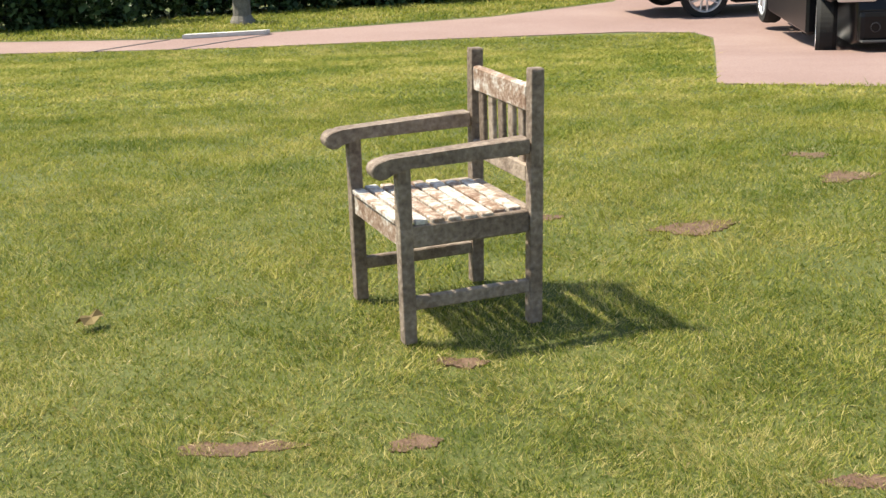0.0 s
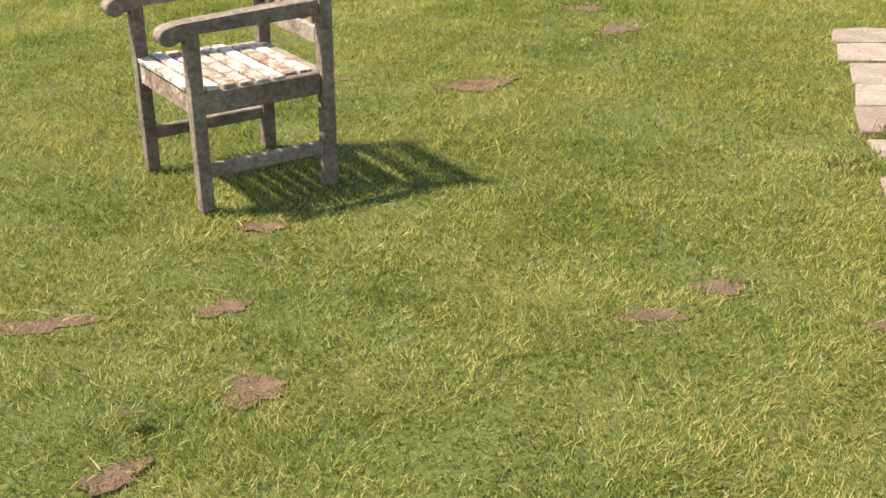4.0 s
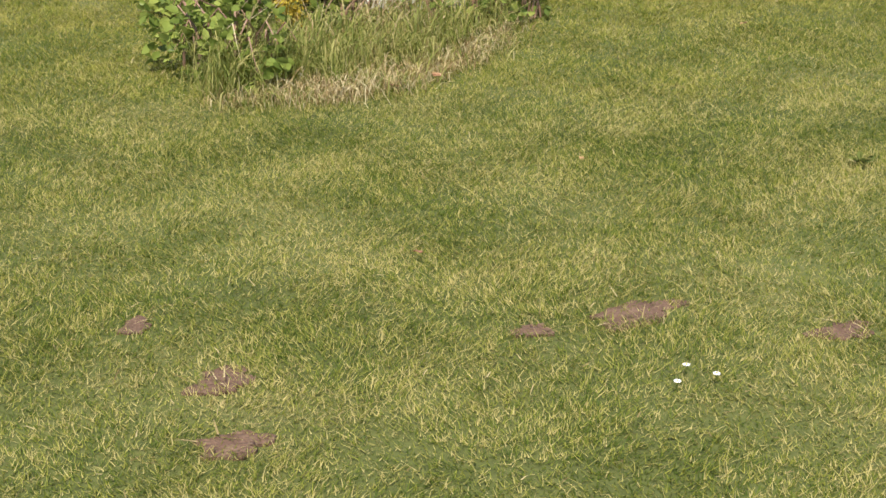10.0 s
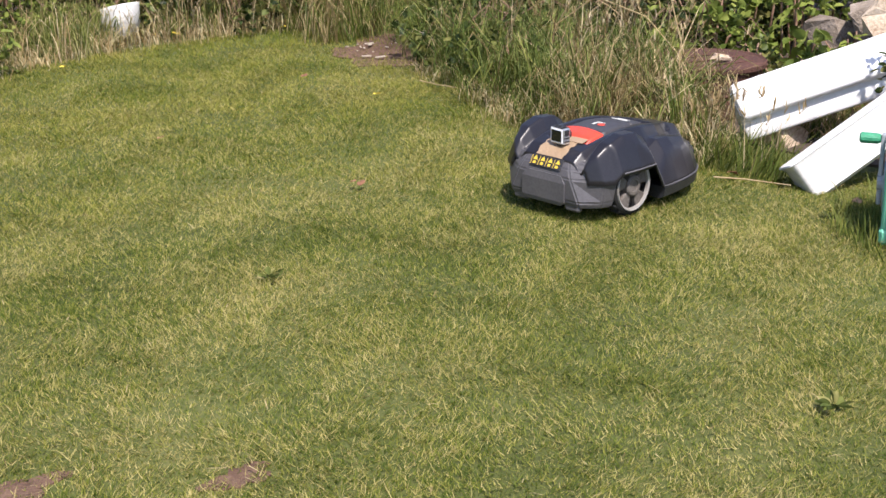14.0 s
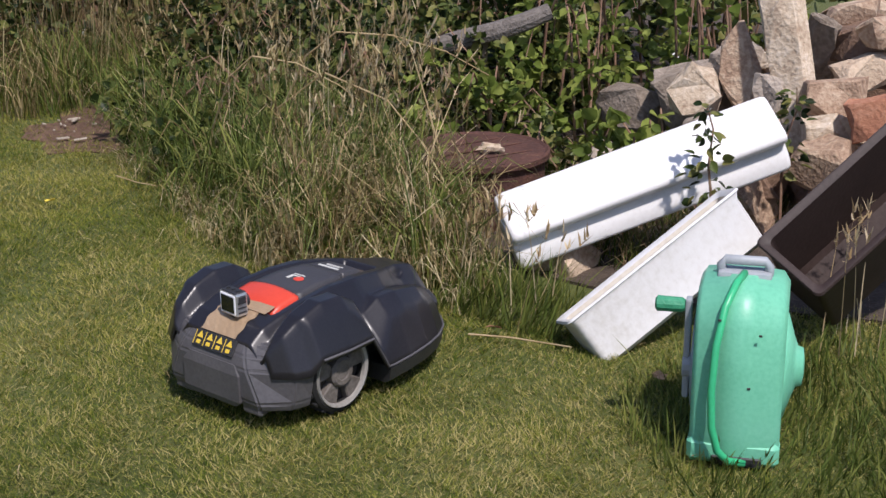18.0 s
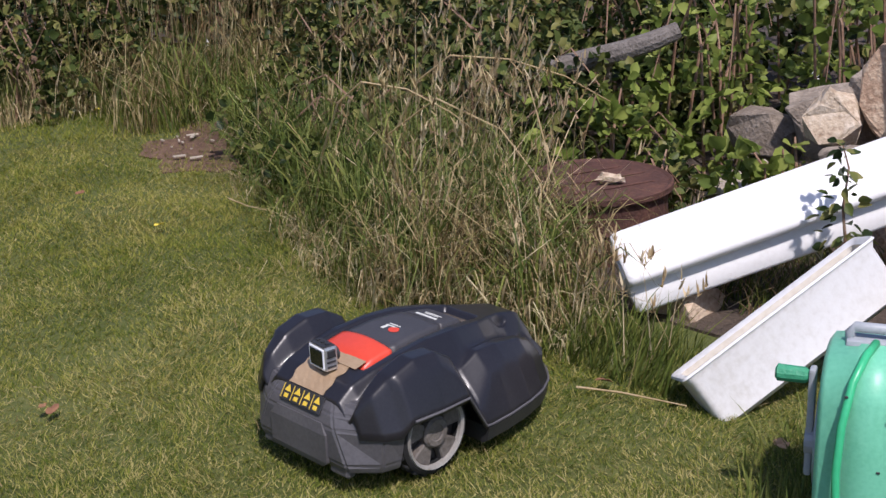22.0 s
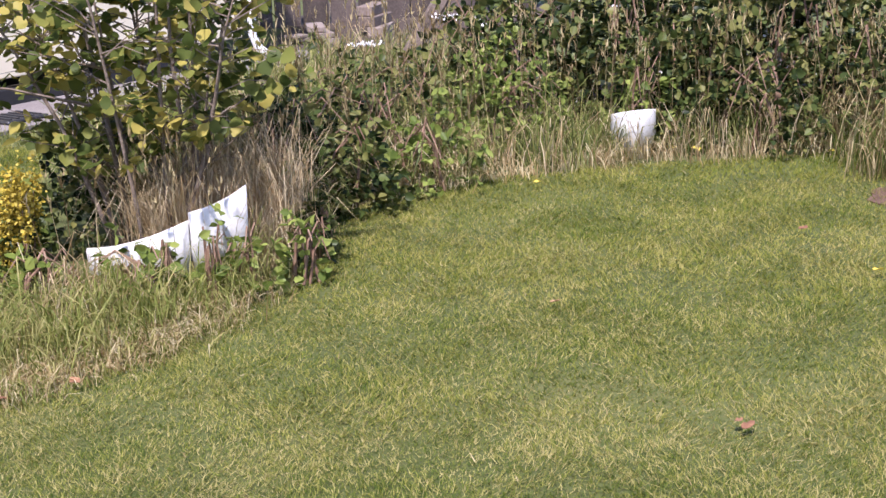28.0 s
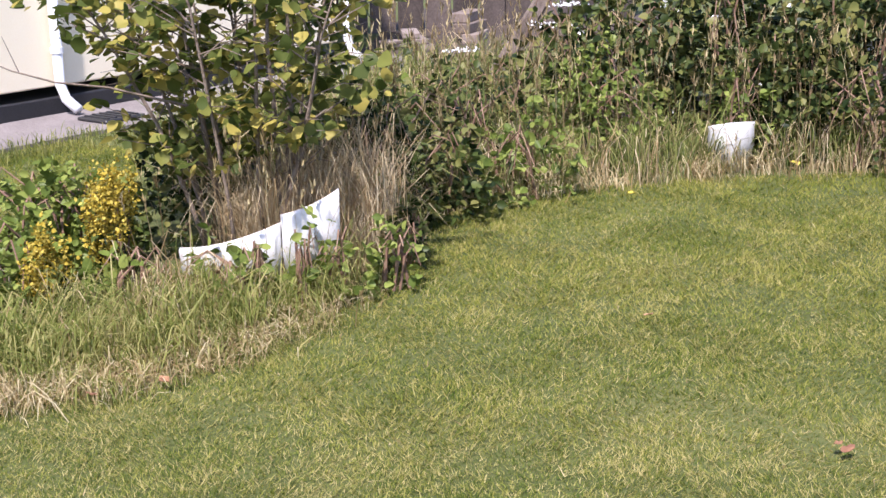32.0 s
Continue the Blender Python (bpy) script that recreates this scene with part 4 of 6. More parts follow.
MOWER = pose(2.665, -3.67, 0.0, 0, 0, -72)


def mower_parts():
    mw = thing("robot_mower", MOWER @ Matrix.Diagonal((1.0, 1.0, 1.03, 1)), "dusty graphite robotic lawn mower on the grass", "robot mower")
    shell = part("shell", skin(shell_height, np.linspace(-0.372, 0.362, 150), lambda x: float(lerp(BODY_HALF, x)), 121, 0.014), M_SHELL, mw, "graphite painted shell with folded facets", True)
    deck = lambda x, y: lerp(BODY_DECK, x)
    part("groove", skin(lambda x, y: shell_height(x, y) + 0.0012, np.linspace(-0.262, 0.150, 30), lambda x: float(lerp(HATCH_HALF, x)) - 0.006, 15, 0.002), M_DUST, shell, "brown dust caught round the hatch", True)
    back = part("hatch", skin(lambda x, y: deck(x, y) + 0.003 - 0.5 * y * y, np.linspace(-0.168, 0.012, 12), lambda x: float(lerp(HATCH_HALF, x)) - 0.012, 11, 0.03), M_HATCH, mw, "matt dark grey centre hatch", True)
    cover = part("display_cover", skin(lambda x, y: deck(x, y) + 0.002 - 0.5 * y * y - 6.0 * np.clip(x - 0.09, 0, 1) ** 1.5, np.linspace(0.017, 0.125, 14), lambda x: float(lerp(HATCH_HALF, x)) - 0.013, 11, 0.03), M_HATCH, mw, "matt dark grey display cover", True)
    part("stop_button", skin(lambda x, y: deck(x, y) + 0.010 - 1.3 * y * y - 0.012 * ease((-0.25 - x) / 0.006), np.linspace(-0.262, -0.172, 12), lambda x: float(lerp(HATCH_HALF, x)) - 0.008, 15, 0.035), M_RED, mw, "large orange-red stop button", True)
    # print on the hatch, as plain bars
    part("badge", oval(lambda x, y: deck(x, y) + 0.003 - 0.5 * y * y, -0.098, -0.018, 0.013, 0.016), M_RED, back, "small red badge")
    for x, y, a, b in ((-0.098, 0.016, 0.022, 0.010), (-0.086, 0.004, 0.005, 0.034), (-0.076, 0.0, 0.004, 0.04)):
        part("print_bar", blockm((x, y, float(lerp(BODY_DECK, x)) + 0.0035), (a, b, 0.0016), 0.0004), M_PALE, back)
    for x, w in ((0.032, 0.075), (0.05, 0.05), (0.058, 0.06)):
        part("print_bar", blockm((x, 0, float(lerp(BODY_DECK, x)) + 0.0025), (0.008 if x < 0.04 else 0.003, w, 0.0016), 0.0004), M_PALE, cover)
    # nose and front
    emblem = part("emblem", blockm((0, 0, 0), (0.003, 0.034, 0.040), 0.001, pose(0.3565, 0, 0.135, 0, -17, 0)), M_PALE, mw, "pale shield emblem")
    part("emblem_field", blockm((0, 0, 0), (0.003, 0.024, 0.026), 0.001, pose(0.3585, 0, 0.133, 0, -17, 0)), M_SHELL, emblem)
    for s in (-1, 1):
        part("headlight", oval(shell_height, 0.292, s * 0.128, 0.031, 0.031), M_BLACKPL, mw, "dark recessed headlight", True)
    xs = np.linspace(-0.03, 0.362, 24)
    ring = lambda z, o: [(x + (o if x > 0.3 else 0), -lerp(BODY_HALF, x) - o, z) for x in xs] + [(x + (o if x > 0.3 else 0), lerp(BODY_HALF, x) + o, z) for x in xs[::-1]]
    part("front_bumper", loft(bmesh.new(), [ring(0.036, -0.022), ring(0.044, -0.006), ring(0.070, 0.0), ring(0.080, 0.002), ring(0.083, -0.003)]), M_BLACKPL, mw, "dark lower bumper band", True).modifiers.new("edges", "EDGE_SPLIT").split_angle = radians(40)
    for s in (1, -1):
        line = [(-0.272, s * 0.281, 0.181), (-0.19, s * 0.289, 0.183), (-0.097, s * 0.286, 0.184), (-0.036, s * 0.281, 0.089)] + [(x, s * (lerp(BODY_HALF, x) + 0.001), 0.086) for x in xs[1:]]
        # thin pale rod paints in the highlight along the shell's lower edge
        part("edge_strip", rod(bmesh.new(), line, 0.0035, 6), M_BUMPER, mw, "pale strip painted in as the lower edge's highlight")
    part("underbody", blockm((0.03, 0, 0.115), (0.58, 0.34, 0.12), 0.03), M_BLACKPL, mw, "black underbody")
    # rear panel, with cut-away middle at its foot
    def tail_ring(z, w1, w2, w3, xr):
        return [(-0.282, -w1, z), (-0.335, -w2, z), (xr, -w3, z), (xr, w3, z), (-0.335, w2, z), (-0.282, w1, z)]
    bm = loft(bmesh.new(), [tail_ring(0.052, 0.236, 0.222, 0.165, -0.388), tail_ring(0.075, 0.244, 0.232, 0.168, -0.398), tail_ring(0.155, 0.262, 0.240, 0.128, -0.398), tail_ring(0.186, 0.252, 0.225, 0.112, -0.386), tail_ring(0.214, 0.20, 0.19, 0.10, -0.366)])
    bmesh.ops.bevel(bm, geom=bm.edges[:], offset=0.006, segments=2, affect="EDGES")
    rear = part("rear_panel", bm, M_BUMPER, mw, "dusty lighter grey rear panel")
    part("panel_field", loft(bmesh.new(), [[(x, -w, z), (x, w, z), (x + 0.02, w, z), (x + 0.02, -w, z)] for z, w, x in ((0.05, 0.085, -0.4), (0.065, 0.105, -0.4045), (0.135, 0.105, -0.405), (0.16, 0.085, -0.399))]), M_BUMPER, rear, "raised plain middle field")
    for s in (-1, 1):
        part("foot", blockm((-0.375, s * 0.13, 0.05), (0.03, 0.07, 0.03), 0.008), M_BUMPER, rear)
    at = pose(-0.3835, 0, 0.1935, 0, 34, 0)
    part("warning_label", blockm((0, 0, 0), (0.004, 0.152, 0.042), 0.001, at), M_BLACKPL, rear, "black label with four yellow warning pictograms")
    for k in range(4):
        y = -0.0555 + 0.037 * k
        part("pictogram", loft(bmesh.new(), [[at @ Vector(p) for p in ((x, y - 0.011, 0.001), (x, y + 0.011, 0.001), (x, y, 0.018))] for x in (-0.0032, -0.0015)]), M_YELLOW, rear)
        part("print_bar", blockm((-0.0025, y, -0.010), (0.002, 0.014, 0.010), 0.0004, at), M_YELLOW, rear)
        part("frame_bar", blockm((-0.0025, y + 0.0175, 0), (0.002, 0.0016, 0.036), 0.0003, at), M_YELLOW, rear)
    # wheels
    for s in (-1, 1):
        wh = part("wheel", rod(bmesh.new(), [(-0.178, s * 0.17, 0.112), (-0.178, s * 0.25, 0.112)], 0.03, 14), M_RIM, mw, "muddy drive wheel")
        turn = pose(-0.178, s * 0.222, 0.112, 90 * -s, 0, 0) @ Matrix.Scale(0.97, 4)
        part("tyre", turned(bmesh.new(), [(0.090, -0.035), (0.108, -0.033), (0.111, 0.0), (0.108, 0.022), (0.100, 0.028), (0.090, 0.024), (0.090, -0.035)], 40, turn, False), M_TYRE, wh, "black knobbly tyre")
        part("rim", turned(bmesh.new(), [(0.088, 0.020), (0.096, 0.027), (0.094, 0.032), (0.086, 0.028), (0.085, 0.018), (0.088, 0.018)], 40, turn, False), M_RIMEDGE, wh, "pale rim edge")
        part("disc", turned(bmesh.new(), [(0.087, -0.02), (0.087, -0.002), (0.02, 0.0)], 32, turn), M_RIMDARK, wh)
        part("hub", turned(bmesh.new(), [(0.040, 0.0), (0.040, 0.026), (0.034, 0.032), (0.022, 0.032), (0.020, 0.028), (0.005, 0.028)], 24, turn), M_RIM, wh)
        for k in range(5):
            a = k * 72 + 20
            bm = loft(bmesh.new(), [[(0.036, -0.014, z), (0.084, -0.034, z), (0.090, 0.0, z), (0.084, 0.034, z), (0.036, 0.014, z)] for z in (-0.01, 0.021)])
            bmesh.ops.bevel(bm, geom=[e for e in bm.edges if all(v.co.z > 0 for v in e.verts)], offset=0.003, segments=1, affect="EDGES")
            bmesh.ops.transform(bm, matrix=turn @ pose(0, 0, 0, 0, 0, a), verts=bm.verts)
            part("spoke", bm, M_RIM, wh)
        lugs = bmesh.new()
        block(lugs, (0, 0, 0), (0.012, 0.016, 0.05), 0.003)
        lug_mesh = bpy.data.meshes.new("lug")
        lugs.to_mesh(lug_mesh)
        lugs.free()
        lug_mesh.materials.append(M_TYRE)
        for k in range(20):
            piece("lug", lug_mesh, wh, turn @ pose(0, 0, 0, 0, 0, 18 * k) @ pose(0.110, 0, -0.006, 0, 0, 0))
    # parcel tape over the tail
    part("tape", skin(lambda x, y: shell_height(x, y) + 0.002 + 0.0008 * np.sin(y * 210) * np.sin(x * 160), np.linspace(-0.371, -0.272, 12), lambda x: 0.066 + 0.003 * math.sin(x * 160), 13, 0.002), M_TAPE, mw, "brown parcel tape wrapped over the tail")
    part("tape", loft(bmesh.new(), [[(x, y, z) for y in (-0.085, -0.06, -0.03, 0.0, 0.03)] for x, z in ((-0.285, 0.2585), (-0.268, 0.2615), (-0.248, 0.267))], close=False), M_TAPE, mw, "loose curled tape end").modifiers.new("thickness", "SOLIDIFY").thickness = 0.001
    return mw


mower_parts()
cam_thing = thing("action_camera", MOWER @ pose(-0.318, -0.008, 0.254, 0, 0, -6) @ Matrix.Scale(1.08, 4), "small action camera in clear case taped on the mower", "camera")
part("case", blockm((0, 0, 0.036), (0.034, 0.066, 0.056), 0.005, segs=2), M_CHROME, cam_thing, "silver edged case")
part("bezel", blockm((-0.0165, 0, 0.036), (0.004, 0.06, 0.05), 0.002), M_UPVC, cam_thing, "white screen surround")
part("screen", blockm((-0.0185, 0, 0.036), (0.003, 0.05, 0.04), 0.002), M_SCREEN, cam_thing, "dark rear screen")
part("top_plate", blockm((0, 0, 0.0645), (0.03, 0.056, 0.004), 0.001), M_BLACKPL, cam_thing, "black top of the camera")
part("lens", rod(bmesh.new(), [(0.016, -0.014, 0.040), (0.026, -0.014, 0.040), (0.028, -0.014, 0.040)], [0.016, 0.016, 0.010], 16), M_BLACKPL, cam_thing)
part("foot", blockm((0, 0, 0.005), (0.02, 0.02, 0.014), 0.003), M_BLACKPL, cam_thing)
for y in (-0.02, 0.0, 0.018):
    part("button", rod(bmesh.new(), [(0.0, y, 0.064), (0.0, y, 0.070)], 0.005, 10), M_BLACKPL, cam_thing)
part("latch", blockm((0.0, -0.034, 0.05), (0.02, 0.006, 0.018), 0.002), M_BLACKPL, cam_thing)
for z in (0.018, 0.03, 0.042):
    part("side_rib", blockm((0.0, -0.0335, z), (0.024, 0.003, 0.005), 0.001), M_BLACKPL, cam_thing)


# ---- parked cars ----
def car(m, label, alloys):
    c = thing("car", m, label, "car", "parked cars")
    L, W = 4.2, 1.76
    side = [(-2.08, 0.30), (-1.95, 0.22), (1.85, 0.20), (2.08, 0.28), (2.10, 0.55), (2.0, 0.78), (1.2, 0.95), (0.55, 1.42), (-1.1, 1.46), (-1.85, 1.05), (-2.1, 0.9)]
    wing = [(-2.06, 0.66), (-1.9, 0.64), (1.72, 0.64), (1.95, 0.64), (2.04, 0.68), (1.98, 0.78), (1.2, 0.95), (0.55, 1.42), (-1.1, 1.46), (-1.85, 1.05), (-2.1, 0.9)]
    prof = [(-0.88, wing, 0.97), (-0.84, wing, 1.0), (-0.655, wing, 1.01), (-0.65, side, 1.02), (0.65, side, 1.02), (0.655, wing, 1.01), (0.84, wing, 1.0), (0.88, wing, 0.97)]
    bm = loft(bmesh.new(), [[(x, y * (1 if z < 1.0 else 0.8), 0.02 + z * kz) for x, z in line] for y, line, kz in prof])
    bmesh.ops.bevel(bm, geom=bm.edges[:], offset=0.002, segments=1, affect="EDGES")
    part("body", bm, M_CARPAINT, c, "glossy black bodywork", True)
    for s in (-1, 1):
        part("side_window", blockm((-0.25, s * 0.735, 1.2), (1.9, 0.02, 0.3), 0.01), M_GLASS, c)
        part("sill", blockm((0, s * 0.775, 0.42), (1.95, 0.21, 0.46), 0.03), M_CARPAINT, c, "black lower door and sill")
        fog = part("fog_light", turned(bmesh.new(), [(0.045, 0), (0.05, 0.02), (0.042, 0.024), (0.036, 0.01), (0.012, 0.012)], 20, pose(2.125, s * 0.5, 0.42, 0, 90, 0)), M_BLACKPL, c, "round fog light")
        part("headlight", blockm((2.03, s * 0.66, 0.72), (0.12, 0.36, 0.14), 0.03, segs=2), M_ALLOY, c, "clear headlight")
    part("bumper", blockm((2.06, 0, 0.42), (0.16, 1.3, 0.3), 0.05, segs=2), M_CARPAINT, c)
    part("lip", blockm((2.12, 0, 0.29), (0.16, 1.28, 0.025), 0.01), M_BLACKPL, c)
    part("grille", blockm((2.10, 0, 0.44), (0.08, 0.8, 0.14), 0.01), M_BLACKPL, c)
    part("number_plate", blockm((2.16, 0, 0.5), (0.015, 0.5, 0.11), 0.004), M_PALE, c, "blank pale number plate")
    for x in (-1.36, 1.36):
        for s in (-1, 1):
            t = pose(x, s * 0.77, 0.315, 0, 0, -13 if x > 0 else 0) @ pose(0, 0, 0, 90 * -s, 0, 0)
            wh = part("wheel", turned(bmesh.new(), [(0.06, -0.05), (0.06, 0.085), (0.02, 0.095)], 20, t), M_ALLOY, c, "five-spoke alloy wheel")
            part("tyre", turned(bmesh.new(), [(0.22, -0.1), (0.295, -0.1), (0.315, -0.06), (0.315, 0.06), (0.295, 0.1), (0.225, 0.1), (0.215, 0.06), (0.22, -0.1)], 40, t, False), M_TYRE, wh, "black tyre")
            part("rim", turned(bmesh.new(), [(0.222, 0.085), (0.226, 0.10), (0.21, 0.098), (0.19, 0.06), (0.19, -0.08), (0.21, -0.08)], 36, t, False), M_ALLOY, wh)
            for k in range(5):
                for o in (-0.022, 0.022):
                    part("spoke", block(bmesh.new(), (0.125, o * 1.3, 0.075), (0.17, 0.026, 0.03), 0.006, t @ pose(0, 0, 0, 0, 0, 72 * k + 15 + o * 200)), M_ALLOY, wh)
    return c


car(pose(3.68, 15.35, float(fall(15.2)) + 0.012, 0, 0, -88), "black parked car facing the lawn on the drive", True)
car(pose(3.41, 19.5, float(fall(19.0)) + 0.0, 0, 0, 195), "dark parked car with silver alloys on the drive", True)

# ---- stone post by the drive ----
post = thing("stone_post", pose(-4.02, 19.1, float(fall(19.1))), "short grey stone post in the verge by the drive", "post")
part("shaft", turned(bmesh.new(), [(0.19, 0), (0.17, 0.05), (0.13, 0.12), (0.125, 0.42)], 14), M_OLDSTONE, post)
part("cap", turned(bmesh.new(), [(0.15, 0.40), (0.21, 0.44), (0.21, 0.52), (0.14, 0.58)], 14), M_OLDSTONE, post)


# ---- wheelbarrow on the paving ----
def wheelbarrow():
    wb = thing("wheelbarrow", pose(3.47, 4.17, 0.0, 0, 0, -22), "black tube-framed wheelbarrow parked on the paving", "wheelbarrow")
    for s in (1, -1):
        part("leg", rod(bmesh.new(), [(-0.16, s * 0.2, 0.34), (-0.13, s * 0.2, 0.1), (-0.08, s * 0.2, 0.022), (-0.03, s * 0.2, 0.016), (0.03, s * 0.2, 0.022), (0.09, s * 0.2, 0.1), (0.13, s * 0.2, 0.34)], 0.014, 10), M_BLACKPL, wb, "black looped tube leg", True)
        shaft = part("shaft", rod(bmesh.new(), [(-0.75, s * 0.27, 0.56), (-0.6, s * 0.26, 0.5), (0.1, s * 0.19, 0.33), (0.72, s * 0.06, 0.2)], 0.016, 10), M_BLACKPL, wb, "", True)
        part("grip", rod(bmesh.new(), [(-0.83, s * 0.275, 0.59), (-0.72, s * 0.268, 0.545)], 0.02, 10), M_TYRE, shaft, "rubber grip")
    tray = loft(bmesh.new(), [round_rect(0.62, 0.36, 0.06, 0.36), round_rect(0.98, 0.62, 0.09, 0.6), round_rect(1.0, 0.64, 0.1, 0.605), round_rect(0.96, 0.6, 0.09, 0.6), round_rect(0.6, 0.34, 0.06, 0.372)])
    part("tray", tray, M_BLACKPL, wb, "dark pressed tray", True, pose(0.2, 0, 0, 0, -3, 0))
    wh = part("wheel", turned(bmesh.new(), [(0.03, -0.05), (0.1, -0.03), (0.1, 0.03), (0.03, 0.05)], 20, pose(0.72, 0, 0.19, 90, 0, 0)), M_GREYPL, wb, "barrow wheel")
    part("tyre", turned(bmesh.new(), [(0.1, -0.035), (0.16, -0.045), (0.188, -0.02), (0.188, 0.02), (0.16, 0.045), (0.1, 0.035), (0.1, -0.035)], 30, pose(0.72, 0, 0.19, 90, 0, 0), False), M_TYRE, wh, "black pneumatic tyre")


wheelbarrow()


# ---- plants ----
def leaf_cloud(name, pos, along, size, mat, parent=None, label="", broad=0.62, category="", kind=""):
    """Folded ovate leaves, each an island of its own."""
    n = len(pos)
    along = along / (np.linalg.norm(along, axis=1)[:, None] + 1e-9)
    rnd = np.random.normal(size=(n, 3))
    rnd[:, 2] += 1.2
    side = np.cross(along, rnd)
    side /= np.linalg.norm(side, axis=1)[:, None] + 1e-9
    up = np.cross(side, along)
    shape = np.array([(0, 0, 0), (0.10, 0.24, 0.07), (0.36, 0.40, 0.10), (0.66, 0.33, 0.05), (1.0, 0, -0.12), (0.66, -0.33, 0.05), (0.36, -0.40, 0.10), (0.10, -0.24, 0.07)])
    s = size[:, None, None]
    v = pos[:, None] + s * (along[:, None] * shape[None, :, 0:1] + side[:, None] * shape[None, :, 1:2] * broad / 0.62 + up[:, None] * shape[None, :, 2:3])
    o = np.arange(n)[:, None, None] * 8
    f = (o + np.array([[0, 1, 2, 3, 4], [0, 4, 5, 6, 7]])[None]).reshape(-1, 5)
    return raw_mesh(name, v.reshape(-1, 3), f, mat, label, category, kind or ("stuff" if n > 100 else ""), parent)


def bush(name, x, y, rx, ry, h, turn, n, size, mat, label, category="bush", group="", canes=10, flowers=0, seed=0, cane_mat=None, low=0.0, z0=0.0, hollow=0.55):
    """A thicket: arching canes and many leaves in an uneven dome."""
    np.random.seed(seed)
    rng = random.Random(seed)
    ob = thing(name, pose(x, y, z0, 0, 0, turn), label, category, group)
    for k in range(canes):
        a, r = rng.uniform(0, 6.28), rng.uniform(0.5, 1.0)
        bx, by = rng.uniform(-0.5, 0.5) * rx, rng.uniform(-0.5, 0.5) * ry
        ex, ey = rx * r * math.cos(a), ry * r * math.sin(a)
        top = h * rng.uniform(0.7, 1.08)
        part("cane", rod(bmesh.new(), [(bx, by, 0), (bx + (ex - bx) * 0.25, by + (ey - by) * 0.25, top * 0.7), (bx + (ex - bx) * 0.65, by + (ey - by) * 0.65, top), (ex, ey, top * rng.uniform(0.35, 0.9))], [0.007, 0.006, 0.004, 0.002], 5), cane_mat or M_CANE, ob)
    m = int(n * 1.0)
    d = np.random.normal(size=(m, 3))
    d[:, 2] = np.abs(d[:, 2])
    d /= np.linalg.norm(d, axis=1)[:, None]
    ph = np.random.uniform(0, 6.28, 6)
    lump = 1 + 0.16 * np.sin(3 * d[:, 0] * 2 + ph[0]) + 0.14 * np.sin(7 * d[:, 1] + ph[1]) + 0.12 * np.sin(9 * d[:, 2] + 5 * d[:, 0] + ph[2])
    r = lump * (hollow + (1 - hollow) * np.random.random(m) ** 0.5)
    p = d * r[:, None] * np.array([rx, ry, h])
    p[:, 2] = np.clip(p[:, 2], low, None) + np.random.random(m) * 0.05
    al = d * 0.7 + np.random.normal(size=(m, 3)) * 0.6
    al[:, 2] -= 0.25
    s = size * 0.8 * np.random.uniform(0.5, 1.4, m)
    al /= np.linalg.norm(al, axis=1)[:, None]
    wing = np.cross(al, np.random.normal(size=(m, 3)) + (0, 0, 1.5))
    wing /= np.linalg.norm(wing, axis=1)[:, None] + 1e-9
    p3 = np.concatenate([p, p - al * s[:, None] * 0.15, p - al * s[:, None] * 0.15])
    a3 = np.concatenate([al, al * 0.35 + wing, al * 0.35 - wing])
    leaf_cloud("leaves", p3, a3, np.concatenate([s, s * 0.8, s * 0.8]), mat, ob, "dense small leaves")
    if flowers:
        i = np.random.choice(m, flowers, replace=False)
        q = p[i] * 1.05
        q = np.repeat(q, 5, 0) + np.random.normal(size=(flowers * 5, 3)) * 0.01
        leaf_cloud("blossom", q, np.random.normal(size=(flowers * 5, 3)), np.full(flowers * 5, 0.018), M_PETAL, ob, "small pale blossoms", 0.8)
    return ob


def grass_band(name, poly, n, hmin, hmax, width, lean, mat, label, seed, spread=0.35, z0=0.0, arc=0.12):
    """Long grass over a polygon; lean: the way that the tips fall."""
    np.random.seed(seed)
    q = np.array(poly)
    p = np.random.uniform(q.min(0), q.max(0), (n * 4, 2))
    p = p[inside(p, poly)][:n]
    n = len(p)
    h = np.random.uniform(hmin, hmax, n) * (0.6 + 0.8 * np.random.random(n) ** 2)
    base = np.column_stack([p, np.full(n, z0) + fall(p[:, 1])])
    off = np.random.normal(size=(n, 2)) * spread * h[:, None] + np.array(lean)[None] * h[:, None]
    swirl = np.column_stack([np.sin(p[:, 0] * 6 + 2.5 * np.sin(p[:, 1] * 4 + seed)), np.cos(p[:, 1] * 7 + 2.5 * np.sin(p[:, 0] * 5 + seed))])
    off += swirl * 0.32 * h[:, None]
    tip = base + np.column_stack([off, h])
    return strips(name, base, tip, h * arc, width * np.random.uniform(0.6, 1.4, n), mat, label, "grass")


